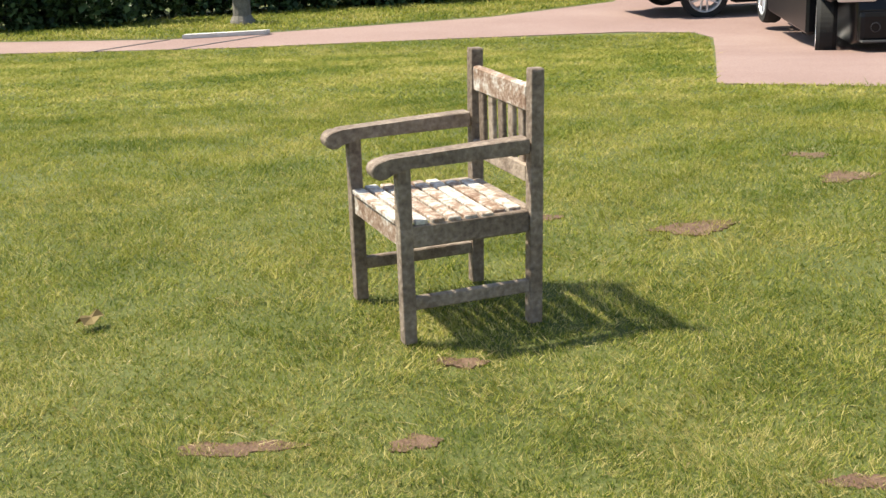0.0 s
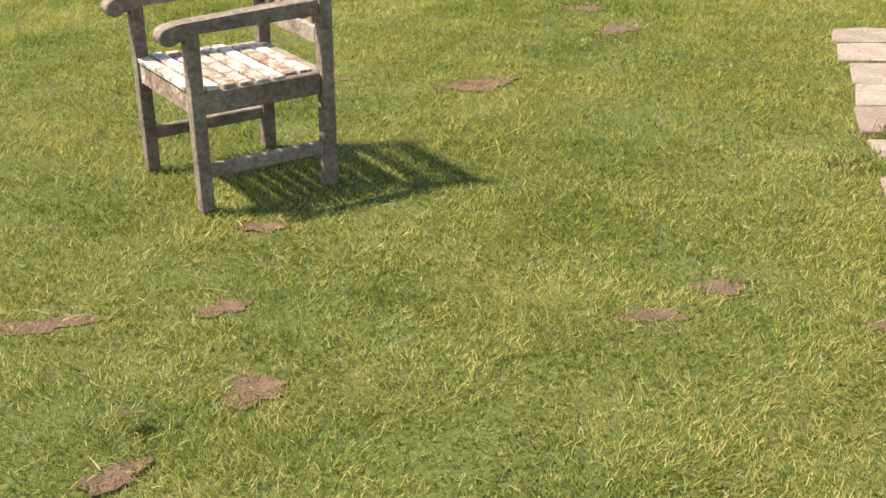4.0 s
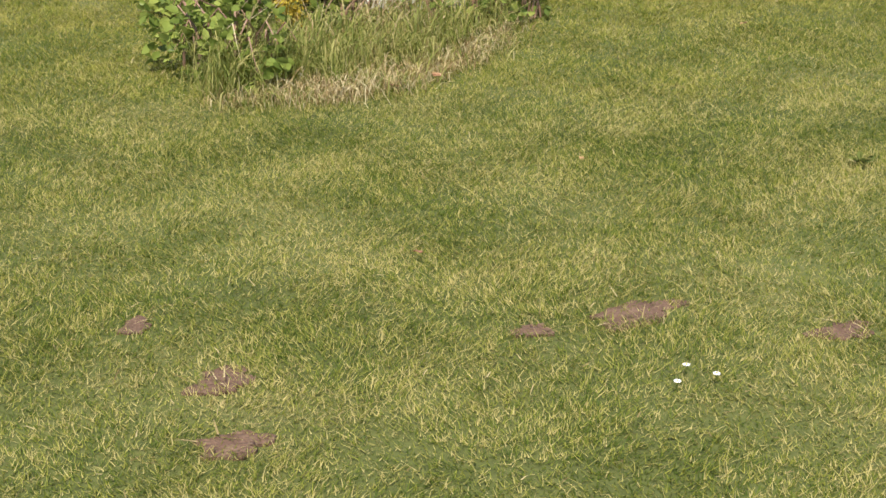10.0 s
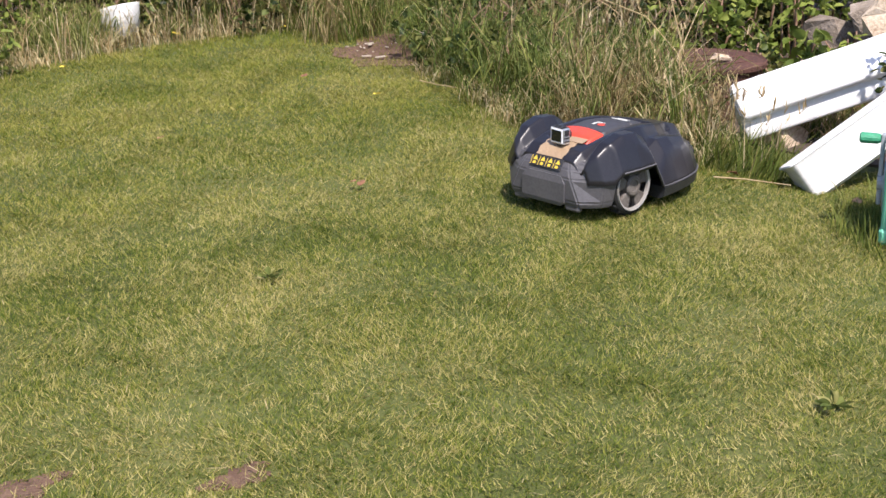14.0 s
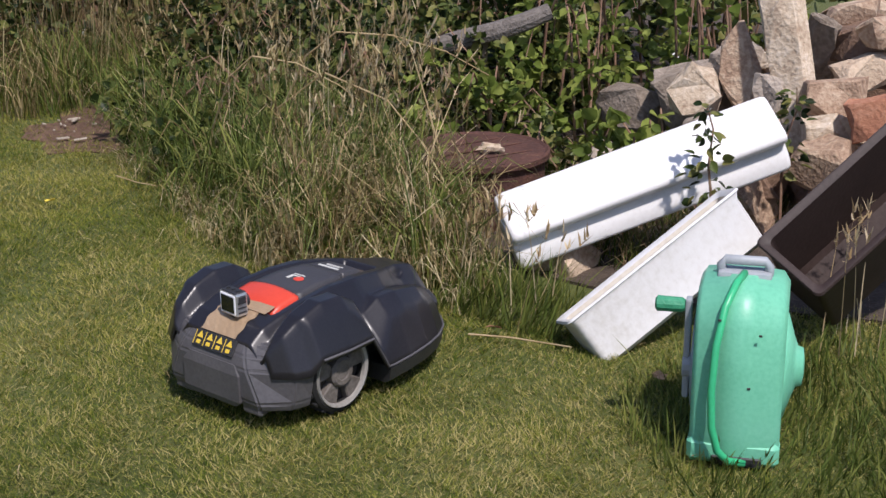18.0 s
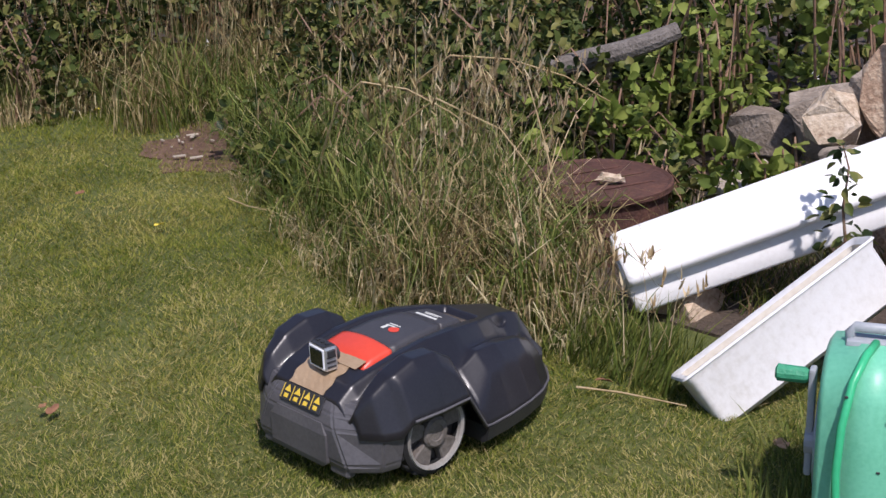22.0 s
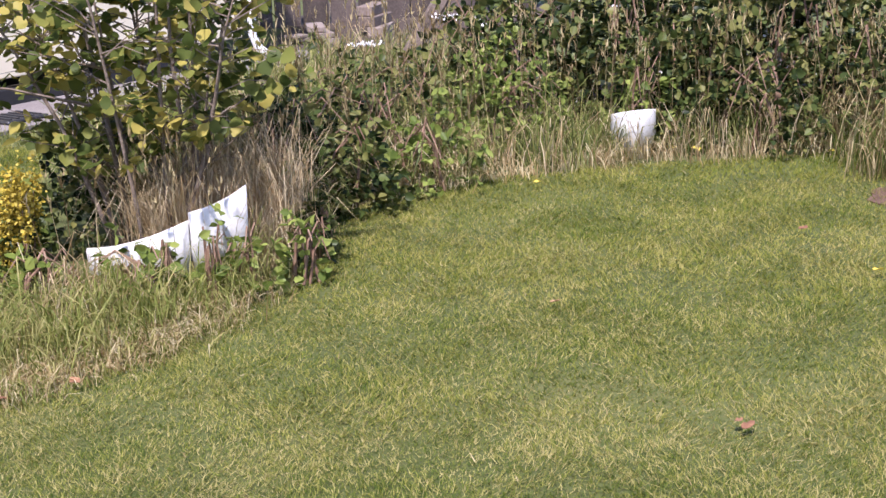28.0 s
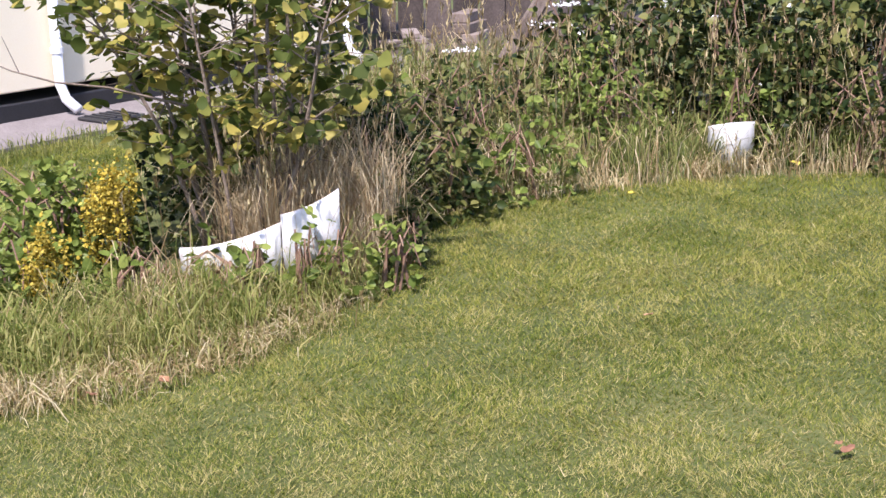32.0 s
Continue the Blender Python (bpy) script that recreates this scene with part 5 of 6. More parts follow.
def tufts(name, poly, n, per, length, width, mat, label, seed, lean=(0, 0), droop=0.5, radius=0.05, spread=0.6):
    """Tussocks: blades that fan out of each root and bow over."""
    np.random.seed(seed)
    q = np.array(poly)
    c = np.random.uniform(q.min(0), q.max(0), (n * 6, 2))
    c = c[inside(c, poly)][:n]
    n = len(c)
    big = np.repeat(np.random.uniform(0.45, 1.25, n), per)
    tip = np.repeat(np.random.normal(size=(n, 2)) * 0.22 + np.array(lean), per, 0)
    m = n * per
    base = np.repeat(c, per, 0) + np.random.normal(size=(m, 2)) * radius
    a = np.random.uniform(0, 6.283, m)
    out = spread * np.random.random(m) ** 0.7
    d = np.column_stack([np.cos(a), np.sin(a)]) * out[:, None] + tip
    L = length * big * np.random.uniform(0.45, 1.2, m)
    fold = droop * np.random.random(m)
    z = fall(base[:, 1]) - 0.01
    P = []
    for k, (go, up, sag) in enumerate(((0, 0, 0), (0.30, 0.52, 0.0), (0.75, 0.88, 0.35), (1.15, 1.0, 1.0))):
        xy = base + d * (go * L)[:, None]
        P.append(np.column_stack([xy, z + np.maximum(0.0, (up - sag * fold) * L)]))
    side = np.column_stack([-d[:, 1], d[:, 0], np.zeros(m)])
    side /= np.linalg.norm(side, axis=1)[:, None] + 1e-9
    turn = np.random.uniform(-1.2, 1.2, m)
    fwd = np.column_stack([side[:, 1], -side[:, 0], np.zeros(m)])
    side = side * np.cos(turn)[:, None] + fwd * np.sin(turn)[:, None]
    w = (width * np.random.uniform(0.5, 1.4, m))[:, None] * 0.5
    v = np.stack([P[0] - side * w * 0.7, P[0] + side * w * 0.7, P[1] - side * w, P[1] + side * w, P[2] - side * w * 0.7, P[2] + side * w * 0.7, P[3]], 1).reshape(-1, 3)
    o = np.arange(m)[:, None, None] * 7
    f = (o + np.array([[0, 1, 3], [0, 3, 2], [2, 3, 5], [2, 5, 4], [4, 5, 6]])[None]).reshape(-1, 3)
    return raw_mesh(name, v, f, mat, label, "grass")


def seed_stalks(name, poly, n, hmin, hmax, lean, mat, label, seed):
    """Tall stalks with drooping seed heads."""
    np.random.seed(seed)
    q = np.array(poly)
    p = np.random.uniform(q.min(0), q.max(0), (n * 4, 2))
    p = p[inside(p, poly)][:n]
    n = len(p)
    h = np.random.uniform(hmin, hmax, n)
    base = np.column_stack([p, fall(p[:, 1])])
    tip = base + np.column_stack([np.random.normal(size=(n, 2)) * 0.16 * h[:, None] + np.array(lean)[None] * h[:, None], h])
    B, T, W, C = [base], [tip], [np.full(n, 0.0035)], [h * 0.10]
    for k in range(7):
        t = 0.84 + 0.16 * np.random.random(n)[:, None]
        b = base + (tip - base) * t
        b[:, 2] += h * 0.10 * np.clip((1 - t[:, 0]) / 0.45, 0, 1)
        e = b + np.column_stack([np.random.normal(size=(n, 2)) * 0.014, np.random.uniform(0.0, 0.04, n)]) + (tip - base) * 0.03
        B.append(b), T.append(e), W.append(np.full(n, 0.007)), C.append(np.zeros(n))
    return strips(name, np.concatenate(B), np.concatenate(T), np.concatenate(C), np.concatenate(W), mat, label, "grass")


# ---- lawn grass ----
LAWN = [(-1.8, 2.4), (-7.5, 15.9), (-3.6, 15.95), (-0.94, 16.4), (1.9, 16.45), (2.05, 15.9), (1.92, 14.6), (1.37, 10.2), (2.5, 9.75), (4.3, 9.3), (5.2, 6.5), (6.75, 2.75), (6.5, 1.9), (7.6, 1.25), (7.2, 0.6), (6.0, 0.3), (5.0, 0.45), (4.3, 0.3), (3.7, 0.0), (3.45, -0.2), (3.4, -0.4), (3.5, -0.72), (3.95, -0.98), (4.5, -1.22),
        (5.1, -1.3), (5.86, -1.32), (6.46, -2.05), (6.75, -2.7), (6.85, -3.3), (7.0, -3.87), (6.6, -4.05), (6.2, -4.2), (5.7, -4.25), (5.35, -4.15), (4.72, -4.05), (3.83, -3.95), (3.36, -4.07), (2.96, -4.18), (2.5, -4.4), (2.4, -5.0), (1.7, -5.5),
        (0.6, -4.9), (-0.2, -4.0), (0.0, -2.2), (0.05, -0.5), (0.1, 1.0), (-0.6, 1.9)]


def lawn_grass():
    np.random.seed(21)
    poly = np.array(LAWN)
    near = [(-0.2, -2.3), (-0.6, -0.5), (0, 0)]
    out_b, out_h, out_w = [], [], []
    for dens, lo, hi, hgt, wid in ((31000, 0, 3.4, 0.0130, 0.0030), (22500, 3.4, 4.6, 0.0140, 0.0036), (14500, 4.6, 6.6, 0.0155, 0.0043), (7500, 6.6, 9.5, 0.018, 0.0056), (2500, 9.5, 20, 0.020, 0.011)):
        a, b = poly.min(0), poly.max(0)
        n = int(dens * (b[0] - a[0]) * (b[1] - a[1]))
        p = np.random.uniform(a, b, (n, 2)).astype(np.float64)
        d = np.min([np.hypot(p[:, 0] - x, p[:, 1] - y) for x, y in near], 0)
        p = p[(d >= lo) & (d < hi)]
        p = p[inside(p, LAWN)]
        keep = np.ones(len(p), bool)
        for x, y, rx, ry, turn in BARE + [(5.9, -4.08, 0.46, 0.36, -0.4)]:
            u = (p[:, 0] - x) * math.cos(turn) + (p[:, 1] - y) * math.sin(turn)
            w = -(p[:, 0] - x) * math.sin(turn) + (p[:, 1] - y) * math.cos(turn)
            r = np.hypot(u / rx, w / ry) + 0.38 * np.sin(p[:, 0] * 61 + 3 * np.sin(p[:, 1] * 43)) * np.sin(p[:, 1] * 57)
            keep &= np.random.random(len(p)) < np.clip((r - 0.45) * 1.3, 0.10, 1)
        c, s = math.cos(radians(-19)), math.sin(radians(-19))
        u = (p[:, 0] - 1.71) * c + (p[:, 1] - 3.76) * s
        w = -(p[:, 0] - 1.71) * s + (p[:, 1] - 3.76) * c
        edge = np.random.uniform(0.0, 0.05, len(p)) * (0.5 + 0.5 * np.sin(p[:, 0] * 23) * np.sin(p[:, 1] * 19))
        for x, y, fw, fd in FLAGS:
            keep &= ~((u > x + edge) & (u < x + fw - edge) & (w > y + edge) & (w < y + fd - edge))
        p = p[keep]
        # thick and thin places
        k = np.sin(p[:, 0] * 5.1 + 1.3 * np.sin(p[:, 1] * 3.7)) * np.sin(p[:, 1] * 4.3 + 1.1 * np.sin(p[:, 0] * 2.9)) + 0.6 * np.sin(p[:, 0] * 13 + p[:, 1] * 7) * np.sin(p[:, 1] * 15 - p[:, 0] * 6)
        keep = np.random.random(len(p)) < np.clip(0.88 + 0.16 * k, 0.6, 1)
        p, k = p[keep], k[keep]
        lump = np.sin(p[:, 0] * 47 + 2.2 * np.sin(p[:, 1] * 31)) * np.sin(p[:, 1] * 43 + 2.2 * np.sin(p[:, 0] * 37))
        out_b.append(p)
        out_h.append(hgt * (1 + 0.16 * k + 0.38 * lump) * np.random.uniform(0.5, 1.5, len(p)))
        out_w.append(np.full(len(p), wid) * np.random.uniform(0.7, 1.3, len(p)))
    p, h, w = np.concatenate(out_b), np.concatenate(out_h), np.concatenate(out_w)
    n = len(p)
    clump = np.column_stack([np.sin(p[:, 0] * 9 + 2 * np.sin(p[:, 1] * 6)), np.cos(p[:, 1] * 8 + 2 * np.sin(p[:, 0] * 7))]) * 0.35
    base = np.column_stack([p, fall(p[:, 1]) - 0.008])
    tip = base + np.column_stack([(np.random.normal(size=(n, 2)) * np.where(w > 0.0085, 1.5, 0.85)[:, None] + clump) * h[:, None], h])
    print("lawn blades", n)
    a = np.random.uniform(0, 6.283, n)
    side = np.column_stack([np.cos(a), np.sin(a), np.zeros(n)]) * (w[:, None] * 0.5)
    for pick, mat, label in ((w < 0.0042, M_BLADE, "short mown lawn grass, green mixed with straw"), (w >= 0.0042, M_FARBLADE, "short mown lawn grass reaching to the drive")):
        v = np.stack([base[pick] - side[pick], base[pick] + side[pick], tip[pick]], 1).reshape(-1, 3)
        raw_mesh("lawn_grass", v, np.arange(len(v)).reshape(-1, 3), mat, label, "grass")


lawn_grass()
grass_band("lawn_grass", [(0.0, -2.2), (-0.2, -4.0), (0.6, -4.9), (1.7, -5.5), (1.2, -7.5), (-7, -7.5), (-9.0, 15.9), (-7.5, 15.9), (-1.8, 2.4), (-0.6, 1.9), (0.1, 1.0), (0.05, -0.5)], 60000, 0.012, 0.028, 0.012, (0, 0), M_FARBLADE, "short mown lawn grass in the open middle", 23, 1.2)
VERGE = [(-9, 17.6), (-6.84, 17.4), (-4.57, 17.25), (-2.39, 18.3), (-0.53, 19.25), (1.2, 21.2), (1.6, 23.5), (-2.5, 22.5), (-5, 20.2), (-9, 18.4)]
grass_band("verge_grass", VERGE, 30000, 0.02, 0.045, 0.014, (0, 0), M_FARBLADE, "bright sunlit verge grass beyond the drive", 22, 0.8)

# straw and clippings round the bare patches
def litter():
    np.random.seed(5)
    B, T = [], []
    for x, y, rx, ry, turn in BARE:
        m = int(13 * (rx + ry) / 0.2)
        a = np.random.uniform(0, 6.28, m)
        r = np.random.uniform(0.3, 1.35, m)
        bx, by = x + rx * r * np.cos(a), y + ry * r * np.sin(a)
        l = np.random.uniform(0.02, 0.075, m)
        t = np.random.uniform(0, 6.28, m)
        B.append(np.column_stack([bx, by, fall(by) + 0.006 + np.random.random(m) * 0.012]))
        T.append(np.column_stack([bx + l * np.cos(t), by + l * np.sin(t), fall(by) + 0.006 + np.random.random(m) * 0.025]))
    m = 3000
    p = np.random.uniform((-1.5, -4.5), (6.5, 6.5), (m * 3, 2))
    p = p[inside(p, LAWN)][:m]
    m = len(p)
    l, t = np.random.uniform(0.012, 0.045, m), np.random.uniform(0, 6.28, m)
    B.append(np.column_stack([p, fall(p[:, 1]) + 0.015 + np.random.random(m) * 0.015]))
    T.append(np.column_stack([p[:, 0] + l * np.cos(t), p[:, 1] + l * np.sin(t), fall(p[:, 1]) + 0.012 + np.random.random(m) * 0.025]))
    B, T = np.concatenate(B), np.concatenate(T)
    strips("dry_clippings", B, T, np.full(len(B), 0.003), np.random.uniform(0.0018, 0.004, len(B)), M_STRAW, "dry straw-coloured clippings scattered on the lawn", "clippings")


litter()

# weeds in the paving joints
for j, (x, y, s) in enumerate(((3.7, 3.55, 0.12), (2.3, 4.05, 0.08), (2.62, 3.75, 0.10), (3.1, 3.52, 0.10), (2.0, 4.3, 0.07), (2.75, 4.1, 0.08), (3.35, 3.8, 0.06), (4.3, 3.15, 0.07), (1.75, 4.05, 0.07))):
    box = [(x - s, y - s), (x + s, y - s), (x + s, y + s), (x - s, y + s)]
    tufts("joint_weeds", box, 7, 18, s * 0.7, 0.0055, M_SEDGE, "green weeds growing from a paving joint", 600 + j, (0, 0), 0.6, 0.03, 0.7)
    tufts("joint_weeds", box, 2, 10, s * 1.2, 0.0045, M_STRAW, "dry weed stalks in a paving joint", 620 + j, (0, 0), 0.5, 0.03, 0.5)

# longer grass by the troughs and reel
grass_band("long_grass", [(0.7, -4.6), (1.3, -3.95), (1.9, -4.1), (2.15, -4.35), (2.0, -5.0), (1.9, -5.9), (0.9, -5.6)], 7000, 0.035, 0.085, 0.004, (0, 0), M_LUSH, "lush longer grass round the hose reel", 31)
grass_band("long_grass", [(2.45, -4.3), (2.9, -4.15), (3.1, -4.35), (2.8, -4.55), (2.55, -4.5)], 900, 0.05, 0.15, 0.0045, (-0.1, -0.1), M_LUSH, "longer grass growing round the white troughs", 32)
grass_band("rough_grass", [(2.8, -4.85), (3.1, -4.75), (3.9, -5.1), (3.6, -5.8), (2.9, -5.9), (2.85, -5.4)], 2100, 0.05, 0.16, 0.0045, (-0.1, 0.05), M_LUSH, "weedy grass behind the troughs", 30, 0.6)
grass_band("rough_grass", [(2.8, -4.85), (3.1, -4.75), (3.9, -5.1), (3.6, -5.8), (2.9, -5.9), (2.85, -5.4)], 1100, 0.05, 0.2, 0.004, (-0.1, 0.05), M_RUSSET, "dead stalks behind the troughs", 29, 0.7)
# the grassy bank between lawn and drum
BANK = [(6.15, -4.15), (5.6, -4.2), (5.3, -4.12), (4.72, -4.06), (3.83, -3.97), (3.36, -4.08), (2.96, -4.2), (3.02, -4.42), (3.5, -4.55), (3.9, -4.8), (4.8, -4.95), (6.2, -4.95)]
FOOT = [(5.3, -4.02), (4.72, -3.98), (3.83, -3.88), (3.36, -4.0), (2.9, -4.15), (2.75, -4.35), (3.2, -4.4), (3.8, -4.2), (4.7, -4.3), (5.3, -4.3)]
tufts("bank_grass", BANK, 210, 26, 0.40, 0.0065, M_LUSH, "tussocks of tall green grass on the bank", 33, (0.05, 0.1), 0.9, 0.05, 0.75)
tufts("bank_grass", BANK, 36, 22, 0.46, 0.0042, M_HAY, "bowed tussocks of dry grass on the bank", 34, (-0.05, 0.12), 0.8, 0.05, 0.6)
tufts("bank_grass", FOOT, 100, 22, 0.15, 0.004, M_TAN, "matted tan grass at the foot of the bank", 35, (-0.1, 0.2), 1.0, 0.05, 1.0)
tufts("bank_grass", FOOT, 90, 20, 0.20, 0.005, M_LUSH, "green tufts at the foot of the bank", 37, (0, 0.15), 0.9, 0.05, 0.9)
tufts("bank_grass", [(3.9, -4.0), (3.36, -4.05), (2.96, -4.2), (3.02, -4.45), (3.5, -4.6), (3.95, -4.5)], 45, 22, 0.42, 0.0045, M_STRAW, "bleached grass leaning beside the drum", 31, (-0.15, 0.1), 0.8, 0.05, 0.55)
seed_stalks("seed_grass", [(5.6, -4.3), (4.6, -4.15), (3.5, -4.1), (3.1, -4.3), (3.6, -4.8), (5.6, -5.1)], 150, 0.4, 0.72, (-0.05, 0.25), M_STRAW, "straw-coloured seeding grass stalks on the bank", 36)
tufts("bank_grass", [(3.75, -3.95), (3.3, -3.98), (2.85, -4.15), (3.0, -4.42), (3.45, -4.5), (3.8, -4.3)], 48, 22, 0.34, 0.0045, M_TAN, "tan grass spilling down the end of the bank", 27, (-0.2, 0.15), 1.0, 0.05, 0.7)
tufts("bank_grass", [(5.2, -4.15), (4.4, -4.08), (3.6, -4.02), (3.2, -4.15), (3.4, -4.5), (4.2, -4.6), (5.2, -4.7)], 170, 26, 0.44, 0.0045, M_BANKGRASS, "grey-green grass bowing down the bank", 26, (-0.28, -0.12), 1.0, 0.05, 0.4)
seed_stalks("seed_grass", [(5.0, -4.3), (4.2, -4.15), (3.5, -4.2), (3.6, -4.7), (5.0, -4.9)], 90, 0.45, 0.85, (-0.32, -0.15), M_HAY, "bleached seed stalks bowing over the bank", 25)
seed_stalks("seed_grass", [(1.75, -4.85), (2.05, -4.85), (2.1, -5.2), (1.7, -5.3)], 14, 0.25, 0.45, (0.05, 0.0), M_HAY, "pale seed stalks by the brown trough", 24)
seed_stalks("seed_grass", [(2.55, -4.25), (3.0, -4.15), (3.0, -4.4), (2.6, -4.45)], 22, 0.2, 0.36, (-0.05, -0.1), M_HAY, "fine seed stalks before the white trough", 28)
CORNER = [(6.3, -3.85), (7.05, -3.8), (7.5, -4.3), (7.0, -5.0), (6.2, -4.9)]
tufts("edge_grass", CORNER, 70, 24, 0.38, 0.006, M_LUSH, "green grass in the corner by the hedge", 38, (0, 0.05), 0.8, 0.06, 0.6)
tufts("edge_grass", CORNER, 60, 22, 0.42, 0.005, M_STRAW, "dry grass in the corner by the hedge", 39, (-0.1, 0.05), 0.7, 0.06, 0.5)
# boundary: dry grass before the hedge
EDGE = [(5.2, -1.22), (5.9, -1.28), (6.46, -2.0), (6.78, -2.7), (6.85, -3.3), (7.02, -3.9), (7.4, -4.2), (7.4, -2.6), (6.9, -1.5), (6.2, -0.8), (5.4, -0.8)]
LIP = [(5.2, -1.25), (5.9, -1.34), (6.42, -2.05), (6.72, -2.7), (6.8, -3.3), (6.95, -3.9), (7.1, -3.9), (7.0, -3.2), (6.95, -2.6), (6.6, -1.9), (6.0, -1.15), (5.3, -1.08)]
tufts("edge_grass", EDGE, 80, 22, 0.34, 0.004, M_HAY, "dry tan grass along the hedge foot", 41, (-0.08, 0), 0.8, 0.06, 0.55)
tufts("edge_grass", EDGE, 130, 24, 0.33, 0.006, M_SEDGE, "green grass along the hedge foot", 42, (-0.05, 0), 0.85, 0.06, 0.6)
tufts("edge_grass", LIP, 110, 20, 0.15, 0.005, M_TAN, "short bleached grass where lawn meets hedge", 40, (-0.15, 0), 1.0, 0.06, 0.9)
seed_stalks("seed_grass", [(5.7, -1.1), (6.5, -1.8), (6.9, -2.6), (7.0, -4.2), (7.6, -4.2), (7.4, -2.0), (6.4, -0.6)], 330, 0.4, 0.85, (-0.05, 0.02), M_STRAW, "pale seeding grass stalks along the hedge", 43)
seed_stalks("seed_grass", [(6.3, -4.0), (7.2, -4.0), (7.3, -5.0), (6.0, -4.9)], 150, 0.6, 0.95, (-0.22, -0.02), M_STRAW, "pale seeding grass stalks along the hedge", 44)
tufts("dead_stems", [(7.2, -2.3), (7.35, -3.2), (7.3, -4.4), (6.6, -5.2), (5.4, -5.6), (5.4, -6.0), (7.2, -5.8), (8.0, -4.4), (7.8, -2.4)], 40, 8, 1.0, 0.005, M_RUSSET, "brown dead stems standing in the hedge face", 48, (0, 0), 0.4, 0.1, 0.35)
FIELD = [(5.6, -0.75), (6.4, -1.1), (7.2, -1.7), (8.6, -2.0), (10.8, -1.2), (10.2, -0.3), (8.0, 0.5), (6.0, 0.2)]
tufts("rough_grass", FIELD, 330, 26, 0.36, 0.0075, M_SEDGE, "rough uncut grass between shrub and yard", 45, (0, 0), 0.8, 0.08, 0.6)
tufts("rough_grass", FIELD, 50, 18, 0.44, 0.005, M_HAY, "dry uncut grass between shrub and yard", 46, (-0.05, 0), 0.7, 0.08, 0.5)
seed_stalks("seed_grass", [(6.0, -0.8), (7.2, -1.6), (9.0, -1.9), (9.6, -0.8), (7.4, 0.0)], 120, 0.5, 0.95, (0.0, 0.0), M_STRAW, "tall bleached seeding grass before the yard", 47)
tufts("path_grass", [(6.5, 1.85), (8.1, 1.0), (9.0, 0.5), (8.9, 0.25), (7.9, 0.7), (6.4, 1.6)], 70, 22, 0.10, 0.005, M_SEDGE, "unmown grass along the edge of the path", 49, (-0.05, 0), 0.8, 0.07, 0.6)
# island bed round the shrub
tufts("bed_grass", [(4.72, -0.6), (5.25, -0.75), (5.3, -1.15), (4.85, -1.25), (4.66, -1.0)], 85, 34, 0.60, 0.0030, M_HAY, "fine bleached grass standing behind a broken basin", 51, (-0.05, 0.10), 0.7, 0.05, 0.42)
tufts("bed_grass", [(3.35, 0.15), (3.4, -0.3), (3.55, -0.65), (3.95, -0.88), (4.5, -1.1), (4.75, -1.15), (4.4, -0.75), (4.2, -0.3), (3.9, 0.2)], 190, 28, 0.25, 0.005, M_BEDGRASS, "tufted green grass round the shrub bed", 52, (-0.2, -0.15), 0.9, 0.05, 0.7)
tufts("bed_grass", [(3.5, 0.1), (3.5, -0.3), (3.7, -0.62), (4.2, -0.85), (4.45, -0.8), (4.3, -0.3), (4.0, 0.15)], 22, 18, 0.34, 0.004, M_HAY, "long tan grass in the shrub bed", 50, (-0.25, -0.1), 0.8, 0.05, 0.5)
tufts("bed_grass", [(3.2, -0.05), (3.22, -0.3), (3.42, -0.72), (3.9, -1.0), (4.5, -1.26), (4.6, -1.1), (4.1, -0.85), (3.6, -0.45), (3.3, 0.1)], 150, 22, 0.10, 0.004, M_TAN, "matted tan grass fringing the shrub bed", 53, (-0.25, -0.15), 1.0, 0.06, 1.1)
tufts("bed_grass", [(3.2, -0.05), (3.22, -0.3), (3.42, -0.72), (3.9, -1.0), (4.5, -1.26), (4.6, -1.1), (4.1, -0.85), (3.6, -0.45), (3.3, 0.1)], 90, 20, 0.09, 0.0045, M_BEDGRASS, "green tufts fringing the shrub bed", 55, (-0.2, -0.1), 1.0, 0.06, 1.0)
seed_stalks("seed_grass", [(4.3, -0.3), (4.7, -0.5), (5.0, -1.2), (4.5, -1.0)], 40, 0.4, 0.7, (-0.05, -0.05), M_STRAW, "dry grass stalks in the shrub bed", 54)

# ---- boundary hedge and brambles ----
k = 0
for x, y, rx, ry, h, n in ((7.9, -2.0, 0.55, 0.7, 0.85, 900), (8.0, -2.9, 0.6, 0.7, 1.15, 1300), (7.9, -3.7, 0.6, 0.7, 1.3, 1400), (7.9, -4.6, 0.7, 0.75, 1.4, 1500), (7.4, -5.5, 0.8, 0.7, 1.45, 1500), (6.5, -6.0, 0.8, 0.7, 1.4, 1500),
                           (5.6, -6.3, 0.8, 0.65, 1.35, 1400), (4.9, -6.8, 0.7, 0.7, 1.4, 1300), (8.8, -2.4, 0.7, 0.8, 1.3, 900), (9.0, -3.8, 0.7, 0.9, 1.6, 900), (8.6, -5.4, 0.9, 0.9, 1.7, 900), (6.6, -7.2, 1.2, 0.8, 1.7, 900), (4.9, -7.9, 1.2, 0.8, 1.7, 900)):
    k += 1
    bush("bramble_thicket", x, y, rx, ry, h, 17 * k, int(n * 0.72), 0.078, M_LEAF, "dark green bramble thicket with pale blossom", "bramble", "boundary brambles", 10, 14, 100 + k)
